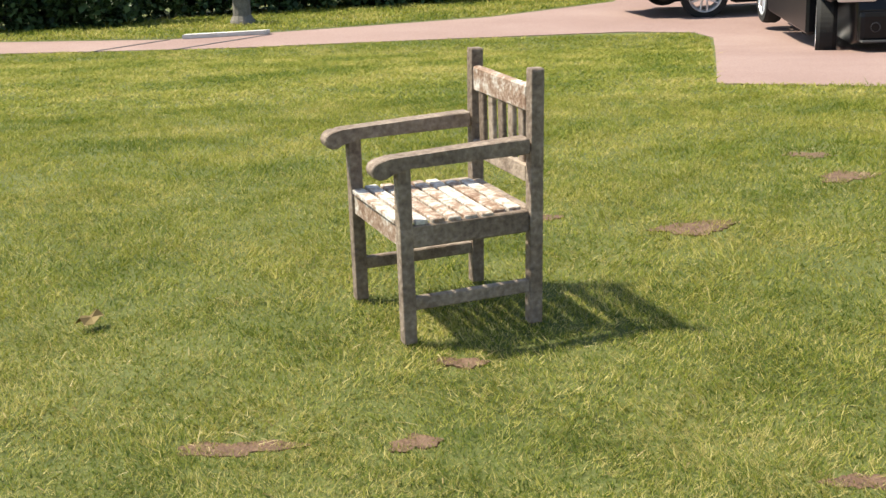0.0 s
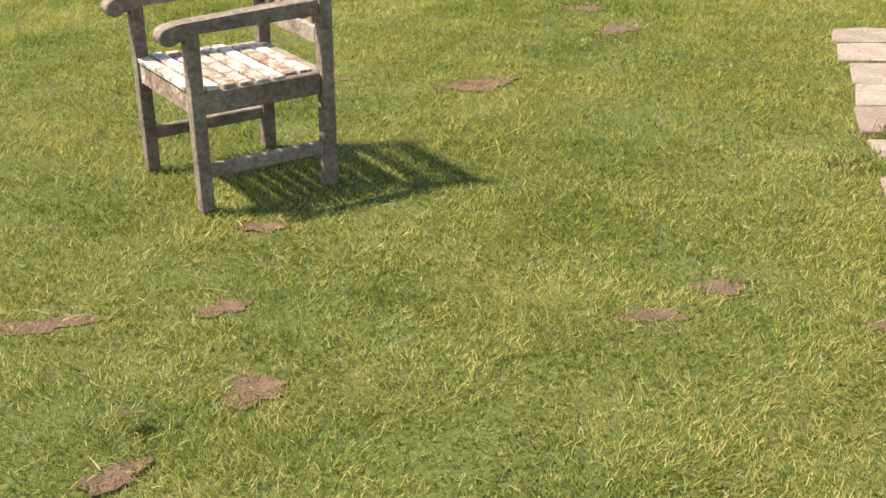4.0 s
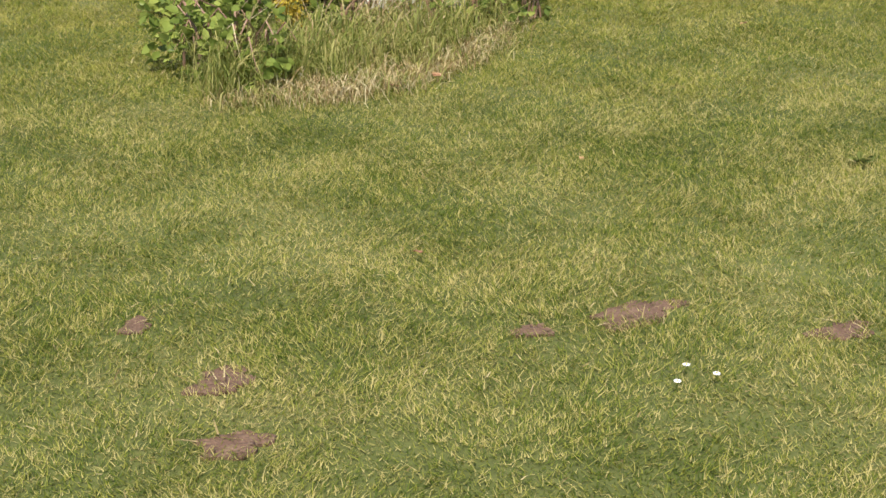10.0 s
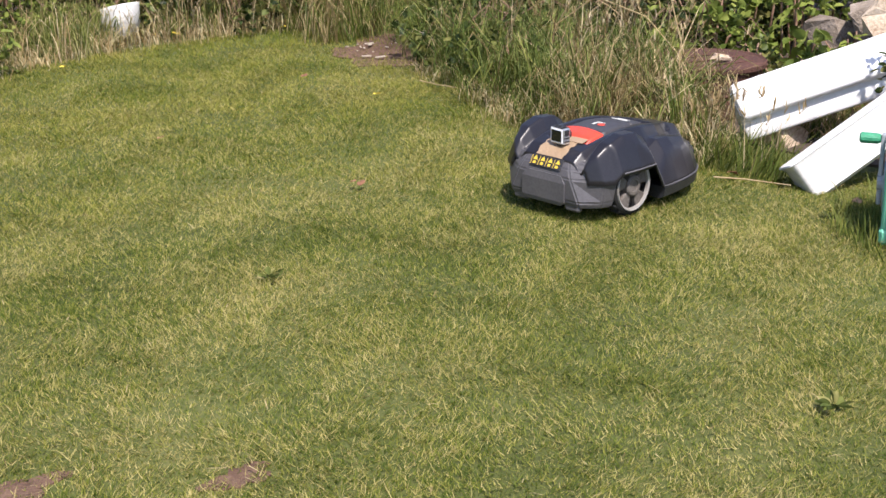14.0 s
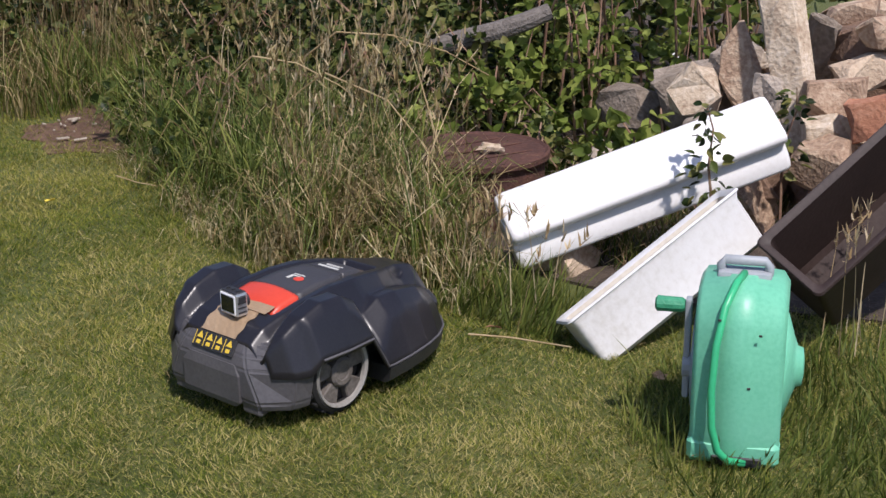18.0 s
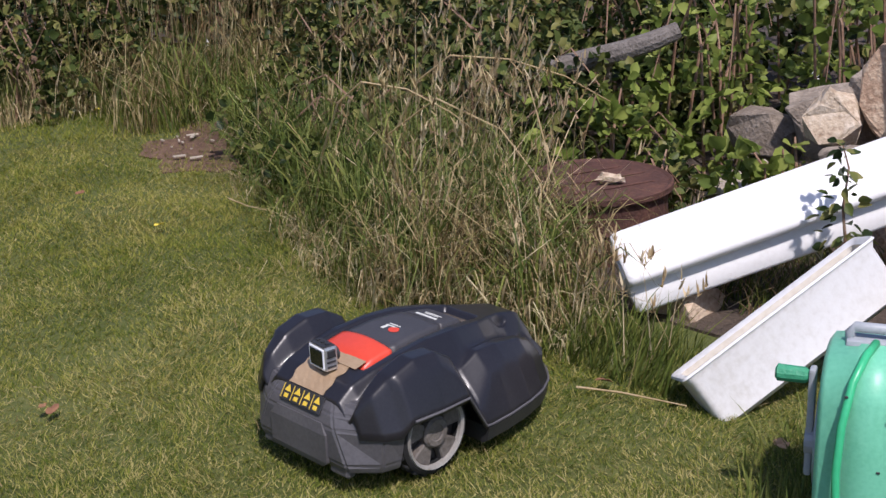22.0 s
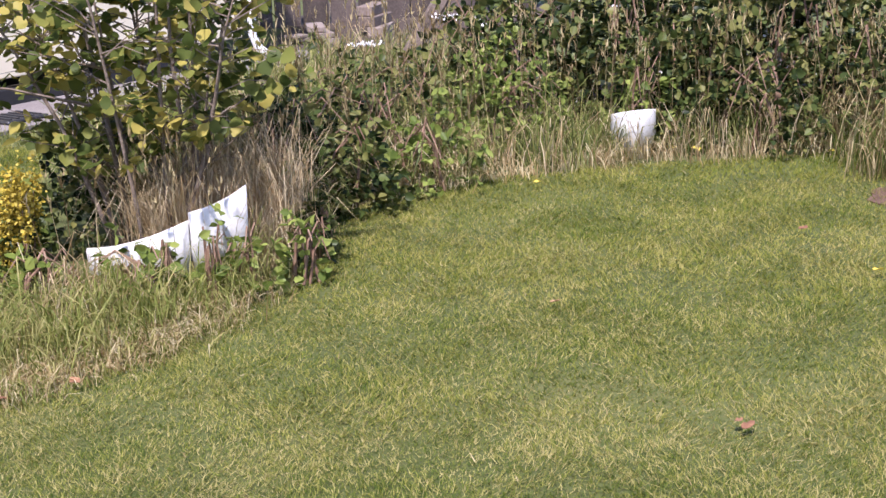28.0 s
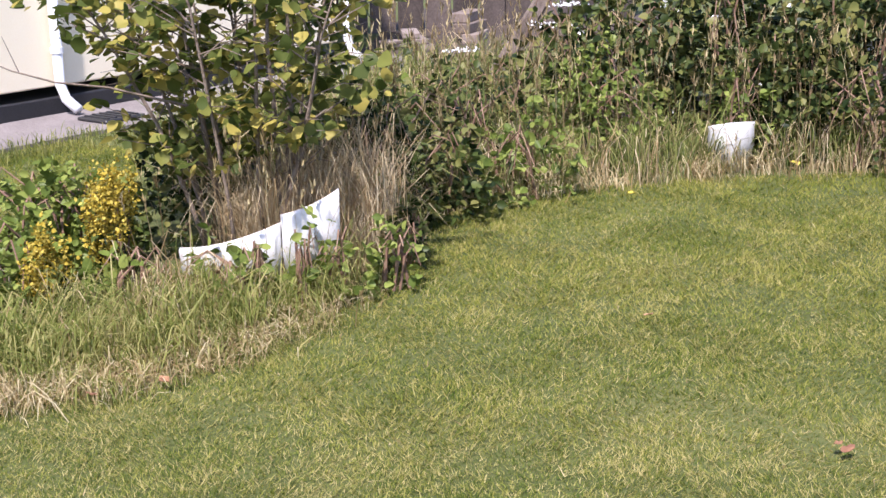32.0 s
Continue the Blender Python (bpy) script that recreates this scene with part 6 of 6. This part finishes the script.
for x, y, rx, ry, h, n, mat, sz in ((6.1, -1.0, 0.5, 0.4, 0.5, 420, M_LEAF, 0.055), (5.55, -1.0, 0.38, 0.3, 0.5, 600, M_LEAF, 0.055), (6.7, -1.3, 0.5, 0.5, 0.5, 320, M_LEAF, 0.055), (7.3, -2.0, 0.45, 0.4, 0.55, 500, M_PALELEAF, 0.05), (7.35, -3.0, 0.35, 0.45, 0.7, 700, M_LEAF, 0.06), (7.4, -3.9, 0.35, 0.5, 0.6, 700, M_LEAF, 0.06), (5.75, -1.22, 0.36, 0.2, 0.42, 330, M_LEAF, 0.065), (6.25, -1.65, 0.3, 0.3, 0.36, 120, M_PALELEAF, 0.06), (7.05, -3.35, 0.22, 0.4, 0.5, 200, M_LEAF, 0.06), (7.1, -2.75, 0.14, 0.18, 0.45, 90, M_PALELEAF, 0.06)):
    k += 1
    bush("bramble", x, y, rx, ry, h, 23 * k, n, sz, mat, "low bramble bush scrambling at the lawn edge", "bramble", "edge brambles", 8, 0, 100 + k)
for x, y, rx, ry, h, n, mat, sz in ((4.6, -5.0, 0.55, 0.4, 0.6, 800, M_LEAF, 0.055), (5.4, -5.2, 0.6, 0.4, 0.75, 900, M_LEAF, 0.055), (4.15, -5.15, 0.36, 0.26, 0.46, 200, M_PALELEAF, 0.07), (3.42, -5.38, 0.22, 0.14, 0.34, 90, M_PALELEAF, 0.085), (4.9, -5.7, 0.7, 0.45, 0.85, 1000, M_LEAF, 0.06),
                                  (4.3, -5.75, 0.45, 0.35, 0.80, 260, M_PALELEAF, 0.07), (3.75, -5.2, 0.25, 0.16, 0.26, 130, M_LEAF, 0.055), (3.95, -6.2, 0.5, 0.3, 1.1, 200, M_PALELEAF, 0.07), (5.9, -4.75, 0.5, 0.3, 0.6, 700, M_LEAF, 0.055), (4.3, -4.35, 0.5, 0.2, 0.34, 170, M_LEAF, 0.055), (4.9, -4.5, 0.5, 0.25, 0.42, 220, M_LEAF, 0.055), (5.45, -4.4, 0.35, 0.22, 0.36, 220, M_LEAF, 0.06), (3.75, -4.35, 0.35, 0.18, 0.3, 80, M_LEAF, 0.05)):
    k += 1
    bush("bramble", x, y, rx, ry, h, 23 * k, n, sz, mat, "bramble bush growing over the grassy bank", "bramble", "bank brambles", 9, 0, 100 + k)
# far hedge beyond the drive
for j in range(9):
    bush("dark_hedge", -9.5 + 1.05 * j, 18.35 + 0.42 * j + (0.8 if j > 3 else 0), 0.9, 0.7, 1.7, 0, 2000, 0.12, M_HEDGE, "dark glossy evergreen hedge behind the verge", "hedge", "far hedge", 6, 0, 200 + j, hollow=0.25, z0=float(fall(18.35 + 0.42 * j)))
for j in range(3):
    bush("dark_hedge", -0.2 + 1.5 * j, 23.2 + 0.5 * j, 1.1, 0.8, 1.8, 0, 1100, 0.11, M_HEDGE, "dark glossy evergreen hedge behind the verge", "hedge", "far hedge", 6, 0, 220 + j, z0=float(fall(23)))

# ---- shrub with yellowing leaves ----
def shrub():
    np.random.seed(61)
    rng = random.Random(61)
    ob = thing("hazel_shrub", pose(4.87, -0.68, 0.0), "multi-stemmed shrub with yellowing rounded leaves", "shrub")
    P, A = [], []
    for k in range(17):
        a = rng.uniform(0, 6.28)
        lean = rng.uniform(0.10, 0.62)
        h = rng.uniform(1.2, 1.95)
        bx, by = 0.19 * math.cos(a), 0.16 * math.sin(a)
        dx, dy = lean * math.cos(a), lean * math.sin(a) + 0.14
        pts = [Vector((bx + dx * t ** 1.4 + rng.uniform(-0.02, 0.02), by + dy * t ** 1.4 + rng.uniform(-0.02, 0.02), h * t)) for t in (0, 0.18, 0.38, 0.6, 0.8, 1.0)]
        r = rng.uniform(0.007, 0.014)
        part("stem", rod(bmesh.new(), pts, [r, r * 0.9, r * 0.75, r * 0.55, r * 0.35, r * 0.15], 7), M_BARK, ob, "", True)
        for j in range(17):
            i = rng.choice((1, 2, 2, 3, 3, 4, 4))
            t = rng.random()
            b = pts[i].lerp(pts[min(i + 1, 5)], t)
            l = rng.uniform(0.18, 0.46)
            th = rng.uniform(0, 6.28)
            e = b + Vector((l * math.cos(th), l * math.sin(th) + 0.03, l * rng.uniform(0.0, 0.7)))
            mid = b.lerp(e, 0.5) + Vector((0, 0, 0.03))
            part("twig", rod(bmesh.new(), [b, mid, e], [0.0035, 0.0025, 0.0012], 4), M_BARK, ob)
            for q in range(12):
                s = rng.uniform(0.3, 1.05)
                c = b.lerp(e, s) + Vector([rng.uniform(-0.04, 0.04) for _ in range(3)])
                if c.z > 0.42 + 0.45 * max(0.0, -c.y):
                    P.append(c)
                    A.append((e - b).normalized() + Vector([rng.uniform(-0.9, 0.9), rng.uniform(-0.9, 0.9), rng.uniform(-0.9, 0.3)]))
    n = len(P)
    leaf_cloud("leaves", np.array(P), np.array(A), np.random.uniform(0.03, 0.068, n), M_HAZEL, ob, "rounded green and yellow leaves", 0.85)
    bm = bmesh.new()
    rod(bm, [(-0.1, 0.1, 0.66), (-0.4, 0.4, 0.80), (-0.525, 0.546, 0.837), (-0.581, 0.683, 0.886), (-0.641, 0.823, 0.959)], [0.007, 0.005, 0.004, 0.003, 0.0015], 5)
    rod(bm, [(-0.57, 0.66, 0.876), (-0.578, 0.71, 1.009)], [0.0025, 0.0012], 4)
    part("bare_twig", bm, M_BARK, ob, "bare forked twig")
    for d in ((-0.30, 0.62, 1.05), (-0.2, -0.55, 0.80), (-0.3, -0.45, 0.62)):
        b, e = Vector((0, d[1] * 0.2, d[2] - 0.25)), Vector(d)
        part("bare_twig", rod(bmesh.new(), [b, b.lerp(e, 0.5) + Vector((0, 0, -0.03)), e], [0.006, 0.004, 0.0015], 5), M_BARK, ob)


shrub()
# yellow-flowered plants and low brambles round it
for j, (x, y, h, r) in enumerate(((4.40, -0.31, 0.41, 0.05), (4.37, -0.24, 0.36, 0.04), (4.13, -0.15, 0.26, 0.055), (3.98, -0.17, 0.19, 0.05))):
    np.random.seed(70 + j)
    rng = random.Random(70 + j)
    ob = thing("yellow_flower_plant", pose(x, y, 0), "flowering plant with bright yellow plumes by the shrub", "flower", "yellow flowers")
    tips = []
    for q in range((12, 7, 7, 6)[j]):
        e = (rng.uniform(-r, r), rng.uniform(-r, r), h * rng.uniform(0.6, 1.1))
        part("stem", rod(bmesh.new(), [(e[0] * 0.3, e[1] * 0.3, 0), (e[0] * 0.7, e[1] * 0.7, e[2] * 0.6), e], [0.004, 0.003, 0.0015], 4), M_CANE, ob)
        tips.append(e)
    T = np.repeat(np.array(tips), 130, 0) + np.random.normal(size=(len(tips) * 130, 3)) * (0.017, 0.017, 0.05)
    leaf_cloud("plume", T, np.random.normal(size=T.shape), np.random.uniform(0.008, 0.017, len(T)), M_BLOSSOM, ob, "dense yellow blossom", 0.9)
    L = np.random.uniform((-r, -r, 0.03), (r, r, h * 0.8), (150, 3))
    leaf_cloud("leaves", L, np.random.normal(size=L.shape), np.random.uniform(0.03, 0.05, 150), M_LEAF, ob, "", 0.4)
for x, y, rx, ry, h, n, mat in ((3.92, 0.12, 0.34, 0.26, 0.30, 170, M_PALELEAF), (4.0, 0.02, 0.25, 0.22, 0.3, 110, M_PALELEAF), (4.45, 0.12, 0.26, 0.2, 0.30, 150, M_PALELEAF), (3.60, -0.02, 0.28, 0.20, 0.28, 110, M_PALELEAF), (6.9, -0.8, 0.5, 0.4, 0.4, 180, M_PALELEAF), (7.6, -1.2, 0.5, 0.4, 0.5, 200, M_LEAF), (4.85, 0.22, 0.36, 0.28, 0.40, 240, M_PALELEAF), (4.75, 0.05, 0.25, 0.25, 0.42, 240, M_PALELEAF), (5.3, -0.35, 0.35, 0.35, 0.5, 420, M_LEAF), (4.33, -0.86, 0.05, 0.05, 0.26, 12, M_PALELEAF), (4.36, -1.02, 0.05, 0.05, 0.30, 9, M_PALELEAF), (4.62, -1.32, 0.10, 0.12, 0.26, 34, M_PALELEAF), (4.18, 0.2, 0.3, 0.2, 0.3, 120, M_PALELEAF), (5.15, -1.05, 0.14, 0.14, 0.3, 120, M_PALELEAF), (4.5, -1.1, 0.16, 0.12, 0.26, 34, M_PALELEAF), (4.3, -0.75, 0.22, 0.16, 0.24, 40, M_PALELEAF), (4.2, -0.4, 0.22, 0.16, 0.24, 50, M_PALELEAF), (4.95, -1.28, 0.14, 0.10, 0.22, 90, M_LEAF)):
    k += 1
    bush("bramble", x, y, rx, ry, h, 23 * k, n, 0.058, mat, "low bramble sprawling round the shrub bed", "bramble", "bed brambles", 7, 0, 100 + k)


# ---- broken white basins in the beds ----
def basin(name, a, b, rise, depth, label):
    """A curved thick-walled shard standing on edge between a and b."""
    a, b = Vector(a), Vector(b)
    ob = thing(name, Matrix.Translation(((a + b) / 2).to_2d().to_3d()), label, "basin", "broken basins")
    mid = ((a + b) / 2).to_2d().to_3d()
    d = (b - a).to_2d().normalized()
    nrm = Vector((d.y, -d.x, 0))
    if nrm.x > 0:
        nrm = -nrm
    rings = []
    for k in range(13):
        t = k / 12
        p = a.lerp(b, t).to_2d().to_3d() - mid
        bow = 1 - (2 * t - 1) ** 2
        p += nrm * depth * bow
        top = a.z + (b.z - a.z) * t + rise * t * (1 - t)
        tuck = d.to_3d() * (0.5 - t) * 0.06
        foot = p + tuck
        rings.append([p + Vector((0, 0, top)), p + nrm * 0.012 + Vector((0, 0, top - 0.012)), p + nrm * -0.01 + Vector((0, 0, top * 0.5)), foot - nrm * 0.05 + Vector((0, 0, -0.02)), foot - nrm * 0.08 + Vector((0, 0, -0.02)),
                      p - nrm * 0.04 + Vector((0, 0, top * 0.5)), p - nrm * 0.022 + Vector((0, 0, top - 0.008))])
    part("shell", loft(bmesh.new(), rings), M_CERAMIC, ob, "curved white enamel wall", True)
    return ob


basin("broken_basin", (4.485, -0.507, 0.185), (4.51, -0.90, 0.285), -0.055, 0.05, "broken white ceramic basin half buried in grass")
basin("broken_basin", (4.512, -0.905, 0.315), (4.60, -1.11, 0.40), -0.035, 0.02, "tall white basin shard beside its other half")
basin("broken_basin", (6.95, -2.59, 0.225), (6.93, -2.83, 0.255), 0.10, 0.11, "round white basin half hidden in brambles")

# ---- log, planks and sprig on the bank ----
log = thing("dead_branch", pose(4.22, -5.3, -0.06), "grey dead branch lying across the brambles", "branch")
part("branch", rod(bmesh.new(), [(0.20, 0.20, 0.555), (0.13, 0.09, 0.585), (0.05, -0.03, 0.62), (-0.02, -0.13, 0.66), (-0.06, -0.23, 0.70)], [0.040, 0.044, 0.042, 0.040, 0.036], 10), M_LOG, log)
part("prop", rod(bmesh.new(), [(0.12, 0.02, 0.0), (0.08, 0.0, 0.58)], 0.012, 7), M_BARK, log)
for j, (x, y, z, h, turn) in enumerate(((2.555, -5.0, 0.28, 0.31, 0.03), (2.345, -4.84, 0.22, 0.11, 0.03), (2.70, -5.45, 0.26, 0.32, -0.03))):
    rng = random.Random(90 + j)
    ob = thing("sapling_sprig", pose(x, y, 0.0), "slender leafy sapling growing up between the troughs", "sapling", "saplings")
    pts = [(0, 0, 0.0), (0.01, 0.0, z), (0.0 + turn * 0.4, 0.02, z + h * 0.4), (turn, -0.01, z + h * 0.75), (turn * 1.4, 0.01, z + h)]
    part("stem", rod(bmesh.new(), pts, [0.006, 0.005, 0.004, 0.003, 0.0015], 6), M_CANE, ob)
    P, A = [], []
    for q in range(60 if h > 0.2 else 16):
        t = rng.uniform(0.0, 1)
        b = Vector(pts[1]).lerp(Vector(pts[4]), t)
        dx = Vector((rng.uniform(-1, 1), rng.uniform(-1, 1), rng.uniform(-0.6, 0.4)))
        P.append(b + dx * rng.uniform(0.015, 0.07) * (1.25 - t * 0.7))
        A.append(dx)
    np.random.seed(90 + j)
    leaf_cloud("leaves", np.array(P), np.array(A), np.random.uniform(0.022, 0.05, len(P)) * (1 if h > 0.2 else 0.6), M_LEAF, ob, "", 0.5)
# long bent straws over the bank
for line in (((4.42, -4.30, 0.0), (4.28, -4.33, 0.35), (4.13, -4.37, 0.58), (3.997, -4.437, 0.684), (3.90, -4.618, 0.666), (3.791, -4.785, 0.604), (3.691, -4.91, 0.515)),
             ((4.38, -4.02, 0.0), (4.24, -4.02, 0.32), (4.07, -4.03, 0.55), (3.932, -4.066, 0.644), (3.866, -4.204, 0.614), (3.785, -4.333, 0.53), (3.726, -4.41, 0.453)),
             ((3.50, -4.57, 0.0), (3.476, -4.563, 0.30), (3.564, -4.54, 0.547), (3.606, -4.522, 0.675)),
             ((4.2, -4.2, 0.0), (4.12, -4.24, 0.4), (3.9, -4.33, 0.56), (3.6, -4.42, 0.50), (3.4, -4.46, 0.36))):
    n = len(line)
    ob = link_mesh("bent_straw", rod(bmesh.new(), line, [0.0045 - 0.0025 * q / (n - 1) for q in range(n)], 5), M_HAY)
    tagged(ob, "long bleached straw arching over the bank", "straw", "bent straws")
for line in (((2.62, -4.12, 0.015), (2.52, -4.2, 0.02), (2.36, -4.3, 0.022)), ((4.9, -3.85, 0.02), (4.75, -3.88, 0.022), (4.62, -3.95, 0.02))):
    ob = link_mesh("fallen_straw", rod(bmesh.new(), line, [0.0035, 0.003, 0.002], 5), M_HAY)
    tagged(ob, "pale straw lying flat on the lawn", "straw", "fallen straws")

# white umbels over the hedge
for j, (x, y, z) in enumerate(((8.588, -1.76, 0.716), (8.568, -1.618, 0.592), (8.496, -1.078, 0.436), (8.3, -2.5, 0.56))):
    np.random.seed(700 + j)
    ob = thing("umbel_flower", pose(x, y, 0), "flat white umbel flower on a tall stalk", "flower", "umbels")
    part("stem", rod(bmesh.new(), [(0.03, 0.0, 0), (0.01, 0.02, z * 0.6), (0, 0, z)], [0.006, 0.005, 0.003], 5), M_SEDGE, ob)
    q = np.column_stack([np.random.normal(size=(70, 2)) * (0.03, 0.06), np.random.uniform(-0.01, 0.012, 70)]) + (0, 0, z)
    leaf_cloud("blossom", q, np.random.normal(size=(70, 3)), np.full(70, 0.016), M_PETAL, ob, "tiny white florets", 0.9)

# ---- fallen leaves, chips, daisies ----
def fallen(x, y, size, mat, label, name="fallen_leaf", group="fallen leaves", lift=0.03, seed=0):
    rng = random.Random(seed)
    bm = bmesh.new()
    n = 10
    ring = []
    for q in range(n):
        a = 2 * math.pi * q / n
        r = size * (0.8 + 0.35 * rng.random())
        ring.append(bm.verts.new((r * math.cos(a), 0.6 * r * math.sin(a), rng.uniform(-0.2, 0.35) * size)))
    c = bm.verts.new((0, 0, 0.05 * size))
    for q in range(n):
        bm.faces.new((c, ring[q], ring[(q + 1) % n]))
    r = bmesh.ops.extrude_face_region(bm, geom=bm.faces[:])
    for v in r["geom"]:
        if isinstance(v, bmesh.types.BMVert):
            v.co.z += 0.0015
    ob = link_mesh(name, bm, mat)
    ob.matrix_world = pose(x, y, float(fall(y)) + lift, rng.uniform(-12, 12), rng.uniform(-12, 12), rng.uniform(0, 360))
    tagged(ob, label, "leaf", group)


for j, (x, y, s) in enumerate(((5.28, -3.33, 0.03), (4.28, -2.28, 0.025), (3.17, -2.81, 0.03), (6.14, -1.48, 0.06), (6.25, -1.56, 0.04), (3.2, -2.79, 0.026), (2.59, -4.19, 0.035), (2.66, -3.48, 0.03), (2.05, -4.36, 0.035), (1.97, -4.4, 0.03), (0.74, 1.1, 0.02), (3.36, -0.6, 0.03), (3.5, -0.78, 0.03), (4.9, -1.35, 0.025), (2.4, -1.2, 0.018), (1.62, -0.6, 0.02))):
    fallen(x, y, s * 0.75, M_DEADLEAF, "curled rust-brown fallen leaf on the grass", seed=300 + j)
for j, (x, y, s) in enumerate(((4.66, -3.5, 0.02), (6.95, -3.05, 0.03), (7.0, -2.92, 0.035), (6.85, -3.75, 0.025), (6.2, -2.2, 0.02))):
    fallen(x, y, s, M_YELLOWLEAF, "bright yellow fallen leaf on the grass", seed=330 + j)
for j, (x, y, s) in enumerate(((-1.47, 4.21, 0.055), (-0.5, 2.7, 0.035))):
    fallen(x, y, s, M_STRAW, "large curled tan leaf lying on the lawn", seed=340 + j)
rng = random.Random(77)
for j in range(22):
    x, y = rng.uniform(5.55, 6.1), rng.uniform(-4.3, -3.85)
    s = rng.choice((0.012, 0.016, 0.02, 0.03, 0.06))
    ob = link_mesh("wood_chip", blockm((0, 0, 0.008), (s, s * 0.32, 0.008), 0.002), M_CHIP)
    ob.matrix_world = pose(x, y, 0.006, 0, rng.uniform(-6, 6), rng.uniform(0, 180))
    tagged(ob, "pale splinter of wood on bare earth", "chip", "wood chips")
for j, (x, y) in enumerate(((0.88, -1.20), (0.83, -1.26), (0.80, -1.16))):
    ob = thing("daisy", pose(x, y, 0.0) @ Matrix.Scale(0.6, 4), "small white daisy flowering in the lawn", "daisy", "daisies")
    part("stem", rod(bmesh.new(), [(0, 0, 0), (0.004, 0, 0.04)], 0.0015, 5), M_LUSH, ob)
    for q in range(9):
        part("petal", block(bmesh.new(), (0.009, 0, 0.042), (0.012, 0.0045, 0.0015), 0, pose(0, 0, 0, 0, 0, 40 * q)), M_PETAL, ob)
    part("eye", turned(bmesh.new(), [(0.004, 0.041), (0.004, 0.045), (0.002, 0.046)], 8), M_YELLOW, ob)
np.random.seed(95)
for j, (x, y, r) in enumerate(((2.34, -2.15, 0.045), (0.73, -3.13, 0.05))):
    m = 16
    a = np.random.uniform(0, 6.28, m)
    ob = thing("dandelion_rosette", pose(x, y, 0.0), "flat dark green weed rosette in the lawn", "weed", "lawn weeds")
    leaf_cloud("leaves", np.column_stack([0.01 * np.cos(a), 0.01 * np.sin(a), np.full(m, 0.012)]), np.column_stack([np.cos(a), np.sin(a), np.random.uniform(0.2, 0.6, m)]), np.random.uniform(0.6, 1.1, m) * r, M_SEDGE, ob, "", 0.35)
